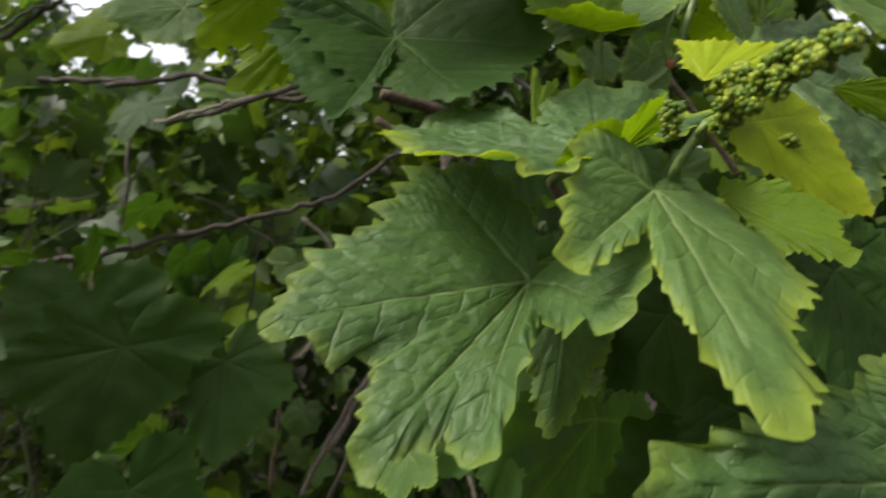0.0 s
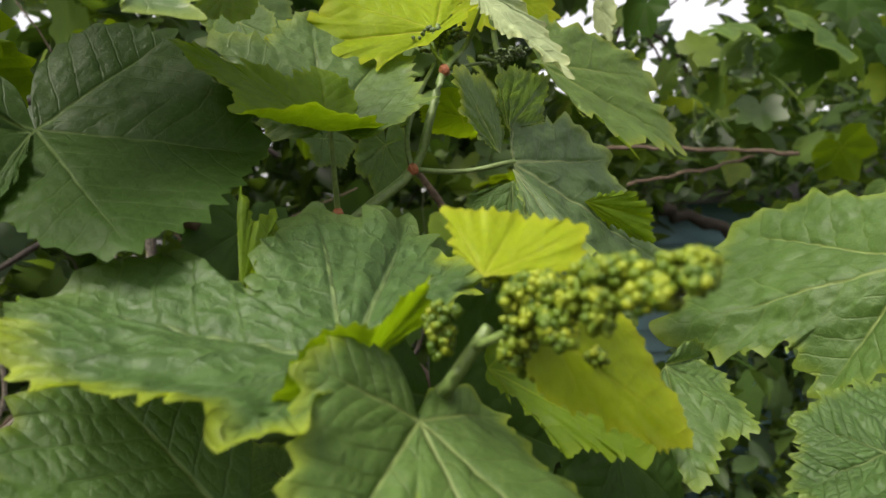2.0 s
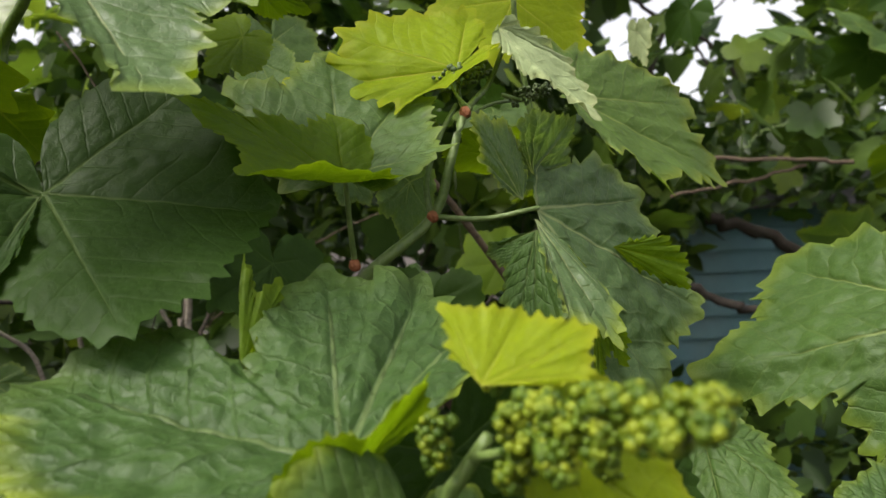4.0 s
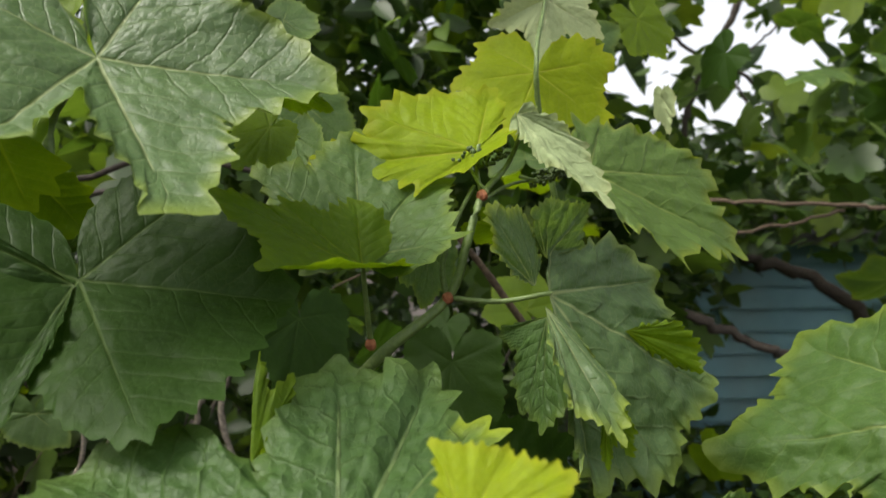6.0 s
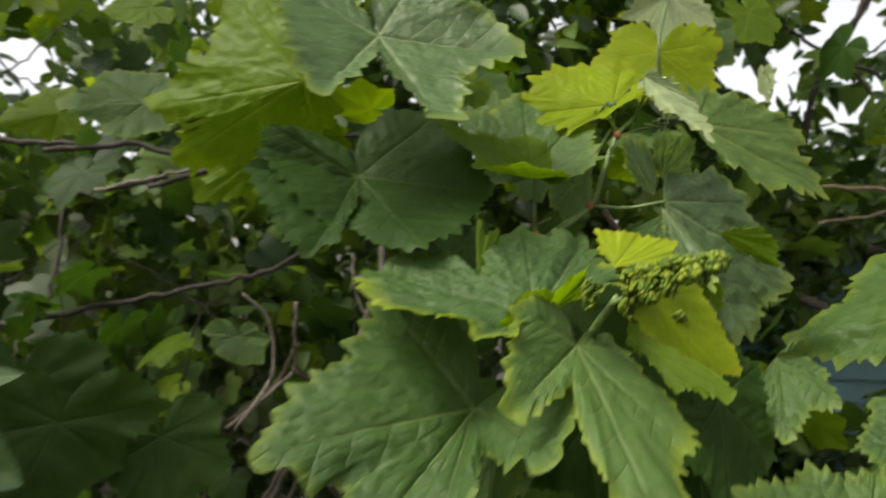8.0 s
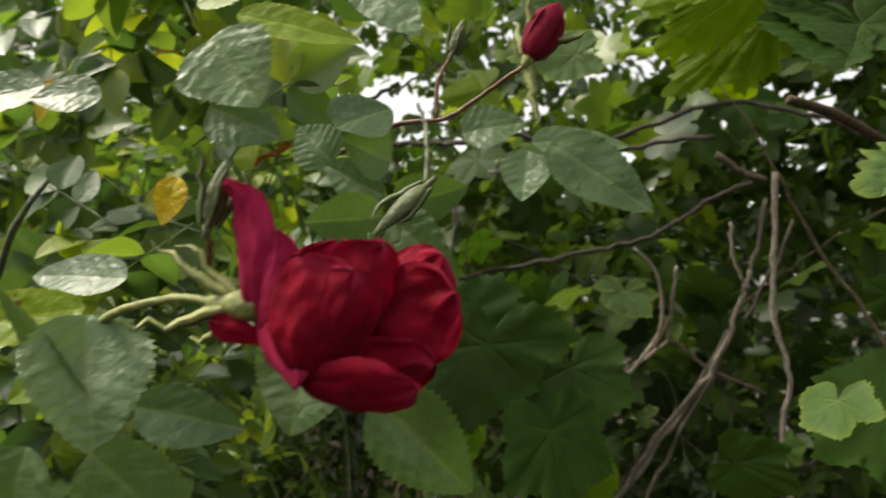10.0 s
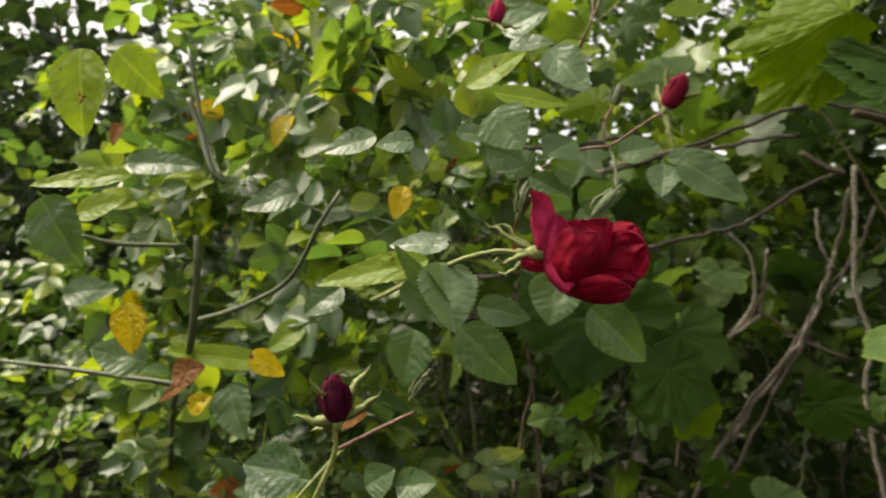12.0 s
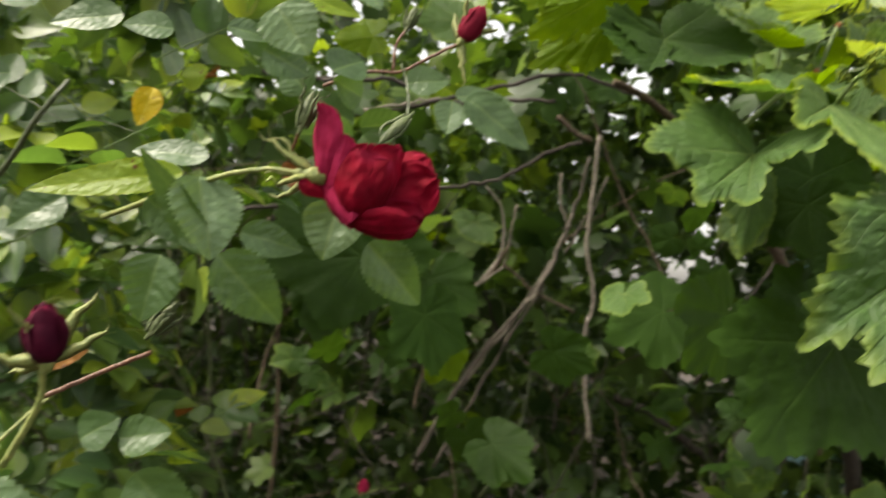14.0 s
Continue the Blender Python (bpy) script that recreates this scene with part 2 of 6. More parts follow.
def petal_mat(name, a, b):
    m, t, bsdf, out = nodes_of(name)
    col = ramp(t, noise_of(t, 90, 4), [(0.3, a), (0.7, b)])
    col = mix(t, attr(t, "rim"), col, (0.50, 0.04, 0.11))
    t.links.new(col, bsdf.inputs["Base Color"])
    bsdf.inputs["Roughness"].default_value = 0.7
    bsdf.inputs["Specular IOR Level"].default_value = 0.08
    bump(t, bsdf, noise_of(t, 260, 4), 0.6, 0.0014)
    tr = t.nodes.new("ShaderNodeBsdfTranslucent")
    t.links.new(col, tr.inputs["Color"])
    sh = t.nodes.new("ShaderNodeMixShader")
    sh.inputs[0].default_value = 0.22
    t.links.new(bsdf.outputs[0], sh.inputs[1])
    t.links.new(tr.outputs[0], sh.inputs[2])
    t.links.new(sh.outputs[0], out.inputs["Surface"])
    MATS[name] = m


petal_mat("petal_red", (0.110, 0.0010, 0.007), (0.205, 0.0015, 0.014))
petal_mat("petal_bud", (0.13, 0.006, 0.018), (0.20, 0.012, 0.030))
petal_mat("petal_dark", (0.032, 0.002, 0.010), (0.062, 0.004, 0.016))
petal_mat("petal_rosy", (0.22, 0.006, 0.030), (0.38, 0.024, 0.080))


def paint_mat():
    m, t, bsdf, out = nodes_of("teal_paint")
    col = ramp(t, noise_of(t, 6, 4), [(0.3, (0.15, 0.31, 0.36)), (0.7, (0.19, 0.37, 0.42))])
    stain = ramp(t, noise_of(t, 2.3, 5), [(0.55, (0, 0, 0)), (0.75, (0.5, 0.5, 0.5))])
    col = mix(t, stain, col, (0.20, 0.25, 0.20))
    t.links.new(col, bsdf.inputs["Base Color"])
    bsdf.inputs["Roughness"].default_value = 0.55
    bump(t, bsdf, noise_of(t, 60, 4), 0.2, 0.002)
    MATS["teal_paint"] = m


paint_mat()
bark_mat("shingle", (0.05, 0.05, 0.055), (0.12, 0.12, 0.125), 40, 0.9)

# ---------------------------------------------------------------- mesh helpers


def mesh_of(name, verts, faces, mat, smooth=True, extra=None):
    me = bpy.data.meshes.new(name)
    me.from_pydata([tuple(v) for v in verts], [], faces)
    me.materials.append(MATS[mat])
    if smooth:
        me.polygons.foreach_set("use_smooth", [True] * len(me.polygons))
    for key, values in (extra or {}).items():
        a = me.attributes.new(key, "FLOAT", "POINT")
        a.data.foreach_set("value", np.asarray(values, dtype=np.float32))
    me.update()
    return me


PLACES = {}


def parent_place(ob):
    return PLACES.get(ob.name, Vector((0, 0, 0)))


def thing(name, label, category, at=(0, 0, 0), group="", kind=""):
    ob = new(name)
    ob.location = at
    ob.empty_display_size = 0.05
    PLACES[ob.name] = Vector(at)
    return tagged(ob, label, category, group, kind)


def under(ob, parent, loc):
    """Hang ob, whose mesh is given round its own origin, under parent with that origin at loc in the world."""
    ob.parent = parent
    ob.location = Vector(loc) - parent_place(parent)
    PLACES[ob.name] = Vector(loc)
    return ob


def smooth_line(points, steps=6):
    """Catmull-Rom through the points."""
    p = [Vector(q) for q in points]
    p = [2 * p[0] - p[1]] + p + [2 * p[-1] - p[-2]]
    out = []
    for i in range(1, len(p) - 2):
        for k in range(steps):
            s = k / steps
            a, b, c, d = p[i - 1 : i + 3]
            out.append(0.5 * (2 * b + (c - a) * s + (2 * a - 5 * b + 4 * c - d) * s * s + (3 * b - a - 3 * c + d) * s**3))
    out.append(p[-2])
    return out


def tube_data(points, r0, r1, sides=8, steps=6, knots=0.0, seed=0, wobble=0.0):
    rng = random.Random(seed)
    line = smooth_line(points, steps)
    if wobble:
        for q in line[1:-1]:
            q += Vector((rng.uniform(-1, 1), rng.uniform(-1, 1), rng.uniform(-1, 1))) * wobble
    n = len(line)
    verts, faces = [], []
    up = Vector((0.31, 0.2, 0.93))
    for i, q in enumerate(line):
        d = (line[min(i + 1, n - 1)] - line[max(i - 1, 0)]).normalized()
        a = d.cross(up).normalized()
        b = d.cross(a)
        r = r0 + (r1 - r0) * i / (n - 1)
        if knots:
            r *= 1 + knots * rng.uniform(-0.5, 1) * (1 if i % steps == 0 else 0.3)
        for k in range(sides):
            w = 2 * math.pi * k / sides
            verts.append(q + (a * math.cos(w) + b * math.sin(w)) * r)
    for i in range(n - 1):
        for k in range(sides):
            k2 = (k + 1) % sides
            faces.append((i * sides + k, i * sides + k2, (i + 1) * sides + k2, (i + 1) * sides + k))
    faces.append(tuple(range(sides - 1, -1, -1)))
    faces.append(tuple((n - 1) * sides + k for k in range(sides)))
    return verts, faces


def tube(name, points, r0, r1, mat, parent, sides=8, steps=6, knots=0.0, seed=0, wobble=0.0, label=""):
    o = Vector(points[0])
    v, f = tube_data([Vector(p) - o for p in points], r0, r1, sides, steps, knots, seed, wobble)
    ob = new(name, mesh_of(name, v, f, mat))
    under(ob, parent, o)
    if label:
        tagged(ob, label)
    return ob


# ---------------------------------------------------------------- leaves

SPOKES = np.array([-180.0, -112.0, -52.0, 0.0, 52.0, 112.0, 180.0])
FLAT_TIPS = [(-0.28, -0.66, 0), (0.52, -0.74, 0), (1.0, 0, 0), (0.52, 0.74, 0), (-0.28, 0.66, 0)]


def unit(v):
    return v / (np.linalg.norm(v, axis=-1, keepdims=True) + 1e-12)


def turn_about(v, axis, angle):
    return v * math.cos(angle) + np.cross(axis, v) * math.sin(angle) + axis * (v @ axis) * (1 - math.cos(angle))


def blade_grid(tips, cuts, seed, n_t, n_r, teeth=0.076, tooth=0.13, q=1.5, heart=None):
    """A five-lobed blade round the joint at the origin. tips: the ends of the lobes from one basal lobe round to the other;
    cuts: how far in the four bays between them reach (1: none). Rows of points, then the distance to the main veins in vein widths,
    the count of side veins passed, its fade between two main veins, the way out to the rim and the place between two veins."""
    rng = random.Random(seed)
    tips = np.array(tips, float)
    lens = np.linalg.norm(tips, axis=1)
    dirs = unit(tips)
    size = lens.mean()
    spans = [math.acos(max(-1, min(1, float(dirs[i] @ dirs[i + 1])))) for i in range(4)]
    if heart is None:
        heart = min(62, max(8, math.degrees(2 * math.pi - sum(spans)) / 2 - 5))
    ends = []
    for tip, inner in ((dirs[0], dirs[1]), (dirs[4], dirs[3])):
        ends.append(turn_about(tip, unit(np.cross(inner, tip)), radians(heart)))
    dirs = np.array([ends[0], *dirs, ends[1]])
    lens = np.array([lens[0] * 0.22, *lens, lens[4] * 0.22])
    fine = 900
    deg = np.linspace(-179.9, 179.9, fine)
    k = np.clip(np.searchsorted(SPOKES, deg) - 1, 0, 5)
    x = (deg - SPOKES[k]) / (SPOKES[k + 1] - SPOKES[k])
    way = unit(dirs[k] * (1 - x)[:, None] + dirs[k + 1] * x[:, None])
    bay = np.array([0, *cuts, 0])[k]
    near = np.where(x < 0.5, lens[k], lens[k + 1])
    low = bay * (lens[k] + lens[k + 1]) / 2
    h = np.where(x < 0.5, x, 1 - x) * 2
    full = [p if isinstance(p, tuple) else (p, p) for p in (1.5, *(q if isinstance(q, tuple) else (q,) * 4), 1.5)]
    full = np.where(x < 0.5, np.array([p[0] for p in full])[k], np.array([p[1] for p in full])[k])
    mag = low + (near - low) * (1 - h**full)
    back = (k == 0) | (k == 5)
    z = np.where(k == 0, 1 - x, x)
    mag = np.where(back, np.where(k == 0, lens[1], lens[5]) * (0.16 + 0.84 * np.cos(z * math.pi / 2) ** 0.75), mag)
    edge = way * mag[:, None]
    pad = np.pad(edge, ((4, 4), (0, 0)), mode="edge")
    edge = np.stack([np.convolve(pad[:, c], np.ones(9) / 9, mode="valid") for c in range(3)], -1)
    run = np.concatenate([[0], np.cumsum(np.linalg.norm(np.diff(edge, axis=0), axis=1))])
    at = np.linspace(0, run[-1], n_t)
    edge = np.stack([np.interp(at, run, edge[:, c]) for c in range(3)], -1)
    shallow = np.interp(at, run, np.clip((mag / near - 0.3) / 0.5, 0.08, 1))
    deg = np.interp(at, run, deg)
    # teeth along the margin, leaning towards the tip of the middle lobe
    marks, p = [0.0], 0.0
    while p < at[-1]:
        p += tooth * size * rng.uniform(0.5, 1.6)
        marks.append(p)
    marks = np.array(marks)
    i = np.clip(np.searchsorted(marks, at) - 1, 0, len(marks) - 2)
    f = np.clip((at - marks[i]) / (marks[i + 1] - marks[i]), 0, 1)
    f = np.where(deg < 0, f, 1 - f)
    tall = np.array([rng.uniform(0.35, 1.5) for _ in marks])[i]
    saw = np.where(f < 0.64, (f / 0.64) ** 1.15, ((1 - f) / 0.36) ** 1.35) * tall
    for c in SPOKES[1:-1]:
        saw = saw + 0.9 * np.exp(-(((deg - c) / 5.0) ** 2))
    saw = saw * np.clip((172 - np.abs(deg)) / 30, 0, 1) * shallow * teeth * size
    tang = unit(np.gradient(edge, axis=0))
    nrm = unit(np.cross(edge, tang))
    out = np.cross(tang, nrm)
    out *= np.sign((out * edge).sum(1))[:, None]
    s = (np.arange(1, n_r + 1) / n_r) ** 0.85
    push = np.clip((s - 0.72) / 0.28, 0, 1) ** 1.3
    P = s[:, None, None] * edge[None] + (push[:, None] * saw[None])[..., None] * out[None]
    P = np.concatenate([np.zeros((1, 3)), P.reshape(-1, 3)])
    rim = np.concatenate([[0], np.repeat(s, n_t)])
    kk = np.clip(np.searchsorted(SPOKES, deg) - 1, 0, 5)
    xx = (deg - SPOKES[kk]) / (SPOKES[kk + 1] - SPOKES[kk])
    puff = np.concatenate([[0], (s[:, None] * np.sin(math.pi * xx)[None]).ravel()])
    main = np.full(len(P), 99.0)
    dist = []
    for j in range(5):
        d, ln = dirs[j + 1], lens[j + 1]
        a = np.clip(P @ d, 0, ln)
        b = np.linalg.norm(P - a[:, None] * d, axis=1)
        main = np.minimum(main, b / (size * 0.0105 * (1 - 0.72 * a / ln)))
        dist.append((b, a / ln, b / ln))
    B = np.stack([q3[0] for q3 in dist])
    first = B.argmin(0)
    srt = np.sort(B, axis=0)
    fade = np.clip((1 - srt[0] / (srt[1] + 1e-9)) / 0.3, 0, 1)
    col = np.arange(len(P))
    an = np.stack([q3[1] for q3 in dist])[first, col]
    bn = np.stack([q3[2] for q3 in dist])[first, col]
    side = np.concatenate([[0], np.tile(np.where(deg > SPOKES[first[1 : n_t + 1] + 1], 0.5, 0.0), n_r)])
    count = (an - 0.75 * bn + 0.25 * bn * bn) / 0.15 + side + first * 0.31 + 8
    count = count + np.array([0.4 * noise.noise((a / size * 2.6 + seed, b / size * 2.6, c / size * 2.6)) for a, b, c in P])
    rung = bn / 0.058 + first * 0.43 + np.array([0.9 * noise.noise((a / size * 5 + seed, b / size * 5 + 9.1, c / size * 5)) for a, b, c in P])
    faces = [(0, 1 + c, 2 + c) for c in range(n_t - 1)]
    for j in range(n_r - 1):
        a, b = 1 + j * n_t, 1 + (j + 1) * n_t
        faces += [(a + c, b + c, b + c + 1, a + c + 1) for c in range(n_t - 1)]
    nrm = np.concatenate([nrm.mean(0)[None], np.tile(nrm, (n_r, 1))])
    return P, {"main": main, "count": count, "fade": fade, "rung": rung}, rim, puff, nrm, size, faces


def lobed_leaf(parent, kind, seed, J, BL, L, T, R, BR, cuts=(0.82, 0.8, 0.8, 0.82), quilt=0.0016, wave=0.03, curl=0.0, bulge=0.03, rim=0.35, rim_from=0.86,
               n_t=380, n_r=40, teeth=0.076, tooth=0.13, q=1.5, heart=None, low_rim=False, stalk=None, label="", stalk_mat="green_stem", name="leaf"):
    """A vine leaf from its joint J and the tips of its five lobes, the middle one T."""
    J = np.array(J, float)
    tips = [np.array(p, float) - J for p in (BL, L, T, R, BR)]
    P, marks, out, puff, nrm, size, faces = blade_grid(tips, cuts, seed, n_t, n_r, teeth, tooth, q, heart)
    N = unit(np.cross(tips[2], tips[3] - tips[1]))
    if N[2] < -0.15 or (abs(N[2]) <= 0.15 and N[1] > 0):
        N = -N
    nrm = nrm * np.sign(nrm @ N + 1e-9)[:, None]
    nrm = unit(nrm * 0.5 + N * 0.5)
    sd = seed * 7.31
    ripple = np.abs(np.sin(math.pi * marks["count"])) ** 0.7 * marks["fade"]
    pk = np.array([noise.noise((a * 95 + sd, b * 95, c * 95)) + 0.5 * noise.noise((a * 210 + sd, b * 210, c * 210 + 5.3)) for a, b, c in P])
    groove = np.exp(-((marks["main"] / 3.0) ** 2))
    h = quilt * (0.22 * ripple * np.clip(out * 3, 0, 1) + 0.55 * pk - 0.4 * groove)
    roll = np.array([noise.noise((a * 26 + sd, b * 26, c * 26 + 1.7)) for a, b, c in P])
    h = h + 0.035 * size * roll * np.clip(out * 1.6, 0, 1)
    h = h + bulge * size * puff * (1 - 0.6 * out)
    run = np.linspace(0, 1, n_t)
    ang = np.concatenate([[0], np.tile(run * 2 * math.pi, n_r)])
    h = h + wave * size * out**2.4 * (np.sin(ang * 3 + sd) * 0.5 + np.sin(ang * 7 + sd * 2) * 0.6 + 0.5 * np.sin(ang * 15 + sd * 3) * out)
    h = h + curl * size * np.clip((out - 0.55) / 0.45, 0, 1) ** 2
    P = P + h[:, None] * nrm
    edge = np.clip((out - rim_from) / (1 - rim_from), 0, 1) ** 1.3 * rim
    if low_rim:
        edge = edge * np.clip(np.where(ang < 1.9, 1.0, np.where(ang > 5.1, 1.0, 0.12)), 0, 1)
    me = mesh_of(name, P, faces, kind, extra={**marks, "rim": edge})
    ob = under(new(name, me), parent, J)
    if label:
        tagged(ob, label)
    if stalk is not None:
        S, Jv = Vector(stalk), Vector(J)
        tube("petiole", [Jv, (S + Jv) / 2 + Vector((0, 0, -0.06 * (S - Jv).length)), S], 0.0013, 0.0017, stalk_mat, ob, 7, 5)
    return ob


def leaflet_shape(n_l, n_w, teeth, seed, full=0.85):
    rng = random.Random(seed)
    s = np.linspace(0, 1, n_l)
    w = np.sin(math.pi * s**full) ** 0.72 * (1 - 0.18 * s)
    f = (s * 17 + rng.random()) % 1.0
    w = w * (1 + teeth * (np.where(f < 0.7, f / 0.7, (1 - f) / 0.3) - 0.5)) + 0.004
    k = np.linspace(-1, 1, n_w)
    S = np.repeat(s, n_w) + 0.0
    K = np.tile(k, n_l)
    W = np.repeat(w, n_w) * K
    vein = np.exp(-((W / 0.03) ** 2))
    sec = ((S - 0.55 * np.abs(W) * 0.5) * 7.0) % 1.0
    ridge = np.abs(sec - 0.5) * 2
    vein = np.maximum(vein, 0.4 * np.clip((ridge - 0.82) / 0.18, 0, 1))
    rim = np.clip((np.abs(K) - 0.8) / 0.2, 0, 1)
    faces = [(a * n_w + b, a * n_w + b + 1, (a + 1) * n_w + b + 1, (a + 1) * n_w + b) for a in range(n_l - 1) for b in range(n_w - 1)]
    return S, W, ridge, vein, rim, faces


def leaflet_points(S, W, ridge, length, width, fold, curl, twist=0.0, relief=0.02):
    """Blade in its own frame: x across, y to the tip, z up."""
    x = W * width / 2
    y = S * length
    z = np.abs(W) * fold * width / 2 - curl * length * S**2 - relief * width * ridge * np.abs(W)
    if twist:
        a = twist * S
        x, z = x * np.cos(a) - z * np.sin(a), x * np.sin(a) + z * np.cos(a)
    return np.stack([x, y, z], -1)


def rose_leaflet(parent, kind, base, tip, width, normal, seed, fold=0.35, curl=0.08, twist=0.0, label=""):
    width *= 1.22
    S, W, ridge, vein, rim, faces = leaflet_shape(52, 21, 0.13, seed, 0.72)
    b, t = Vector(base), Vector(tip)
    y = (t - b).normalized()
    x = y.cross(Vector(normal)).normalized()
    z = x.cross(y)
    L = (t - b).length * 1.02
    P = leaflet_points(S, W, ridge, L, width, fold, curl, twist)
    wv = np.array([noise.noise((p[0] * 40 + seed, p[1] * 40, 2.0)) for p in P]) * width * 0.07
    P[:, 2] += wv + curl * L * S
    M = np.array([list(x), list(y), list(z)])
    me = mesh_of("leaflet", P @ M, faces, kind, extra={"vein": vein * 0.6, "rim": rim * 0.4})
    ob = under(new("leaflet", me), parent, b)
    if label:
        tagged(ob, label)
    return ob


CLEAR = []


def unblocked(P):
    """True for blades with no corner in one of the lines that stay clear to the sky."""
    keep = np.ones(len(P), bool)
    for a, b, ra, rb in CLEAR:
        d = b - a
        s = ((P - a) @ d) / (d @ d)
        q = np.linalg.norm(P - a - s[..., None] * d, axis=-1)
        keep &= ((s < 0) | (q > ra + (rb - ra) * s)).all(axis=1)
    return keep


def clear_line(a, b, ra, rb):
    CLEAR.append((np.array(a, float), np.array(b, float), ra, rb))


def strew(name, template, faces, mats4, mat, kind_label, category, parent=None):
    """Many small blades in one mesh: template (k, 3) laid out by rows of (3x3, place)."""
    k = len(template)
    turns, places = mats4
    P = np.einsum("kj,nij->nki", template, turns) + places[:, None, :]
    P = P[unblocked(P)]
    n = len(P)
    co = P.reshape(-1, 3)
    sizes = np.array([len(f) for f in faces])
    loops1 = np.concatenate([np.array(f) for f in faces])
    loops = (loops1[None, :] + (np.arange(n) * k)[:, None]).ravel()
    me = bpy.data.meshes.new(name)
    me.vertices.add(len(co))
    me.vertices.foreach_set("co", co.astype(np.float32).ravel())
    me.loops.add(len(loops))
    me.loops.foreach_set("vertex_index", loops.astype(np.int32))
    me.polygons.add(len(faces) * n)
    starts1 = np.concatenate([[0], np.cumsum(sizes)[:-1]])
    starts = (starts1[None, :] + (np.arange(n) * len(loops1))[:, None]).ravel()
    me.polygons.foreach_set("loop_start", starts.astype(np.int32))
    me.polygons.foreach_set("loop_total", np.tile(sizes, n).astype(np.int32))
    me.update(calc_edges=True)
    me.validate()
    me.polygons.foreach_set("use_smooth", [True] * len(me.polygons))
    me.materials.append(MATS[mat])
    ob = new(name, me)
    if parent is not None:
        under(ob, parent, (0, 0, 0))
    return tagged(ob, kind_label, "" if parent is not None else category, kind="stuff")


def turned(rng, n, size_lo, size_hi, flat=0.6, lean=(0, 0, 0)):
    """n random frames, blades mostly face up; scaled."""
    nz = rng.normal(size=(n, 3)) * (1 - flat) + np.array([0, 0, 1.0]) * flat + np.array(lean)
    nz /= np.linalg.norm(nz, axis=1)[:, None]
    yv = rng.normal(size=(n, 3))
    yv[:, 2] -= 0.45
    yv -= (yv * nz).sum(1)[:, None] * nz
    yv /= np.linalg.norm(yv, axis=1)[:, None]
    xv = np.cross(yv, nz)
    s = rng.uniform(size_lo, size_hi, n)
    return np.stack([xv, yv, nz], -1) * s[:, None, None]


def small_blade(n_l=5, n_w=3, width=0.55, teeth=0.0):
    S, W, ridge, vein, rim, faces = leaflet_shape(n_l, n_w, teeth, 3)
    return leaflet_points(S, W, ridge, 1.0, width, 0.35, 0.15, relief=0.0), faces


def small_vine_blade(seed=5):
    """A coarse five-lobed vine leaf, 1 long from joint to tip, joint at the origin."""
    P, marks, out, puff, nrm, size, faces = blade_grid(FLAT_TIPS, (0.72, 0.66, 0.66, 0.72), seed, 56, 2, 0.08, 0.2)
    u, v = P[:, 0], P[:, 1]
    rr = np.hypot(u, v)
    z = 0.12 * np.abs(v) - 0.22 * rr**2 + 0.06 * rr**2 * np.sin(np.arctan2(v, u) * 3)
    return np.stack([v, u, z], -1), faces


# gaps in the foliage: a line from a near to a far point and its radius at both ends
GAPS = []


def gap(a, b, ra, rb, whole=False):
    """An opening in the leaves; unless whole, a cluster of smaller ones side by side."""
    a, b = np.array(a, float), np.array(b, float)
    if whole:
        GAPS.append((a, b, ra, rb))
        return
    r = random.Random(int(abs(b[0]) * 1000))
    for k in range(9):
        w, q = r.uniform(0, 6.28), r.uniform(0.1, 1.05) ** 0.6
        off = np.array([math.cos(w), 0, math.sin(w)]) * q
        f = r.uniform(0.14, 0.36)
        GAPS.append((a + off * ra, b + off * rb, ra * f, rb * f))


PINS = []


def pinhole(a, b, ra, rb):
    """A narrow clear line to the sky."""
    PINS.append((np.array(a, float), np.array(b, float), ra, rb))


def open_to(places, rng, soft=0.25, size=0.05):
    """True where no gap runs through."""
    x, y, z = places.T
    keep = ~((x > 0.5) & (y < 1.56) & (z > 1.6) & (z < 2.02))
    for a, b, ra, rb in PINS:
        d = b - a
        s = np.clip(((places - a) @ d) / (d @ d), -1, 5)
        q = np.linalg.norm(places - a - s[:, None] * d, axis=1)
        keep &= (s < 0) | (q > ra + (rb - ra) * s + 0.17 * size)
    for a, b, ra, rb in GAPS:
        d = b - a
        s = ((places - a) @ d) / (d @ d)
        near = a + np.clip(s, 0, 5)[:, None] * d
        r = ra + (rb - ra) * np.clip(s, 0, 5)
        q = np.linalg.norm(places - near, axis=1) / r
        keep &= (s < 0) | (q > 1 - soft + 2 * soft * rng.random(len(places)))
    return keep


def clumped(rng, n, lo, hi, scale, thresh, seed):
    """Places in a box, thinned by a coarse noise so that they gather in clumps."""
    p = rng.uniform(lo, hi, (int(n * 3), 3))
    w = np.array([noise.noise((a * scale + seed, b * scale, c * scale)) for a, b, c in p])
    return p[w > thresh][:n]


# ---------------------------------------------------------------- ground
def ground_sheet():
    n = 60
    xs = np.sinh(np.linspace(-5, 5, n)) * 12
    verts, faces = [], []
    for i, a in enumerate(xs):
        for j, b in enumerate(xs):
            verts.append((a, b + 1, 0.03 * noise.noise((a * 1.3, b * 1.3, 0))))
    for i in range(n - 1):
        for j in range(n - 1):
            faces.append((i * n + j, (i + 1) * n + j, (i + 1) * n + j + 1, i * n + j + 1))
    ob = new("ground", mesh_of("ground", verts, faces, "soil"))
    tagged(ob, "dark bare soil under the shrubs", "ground", kind="structure")


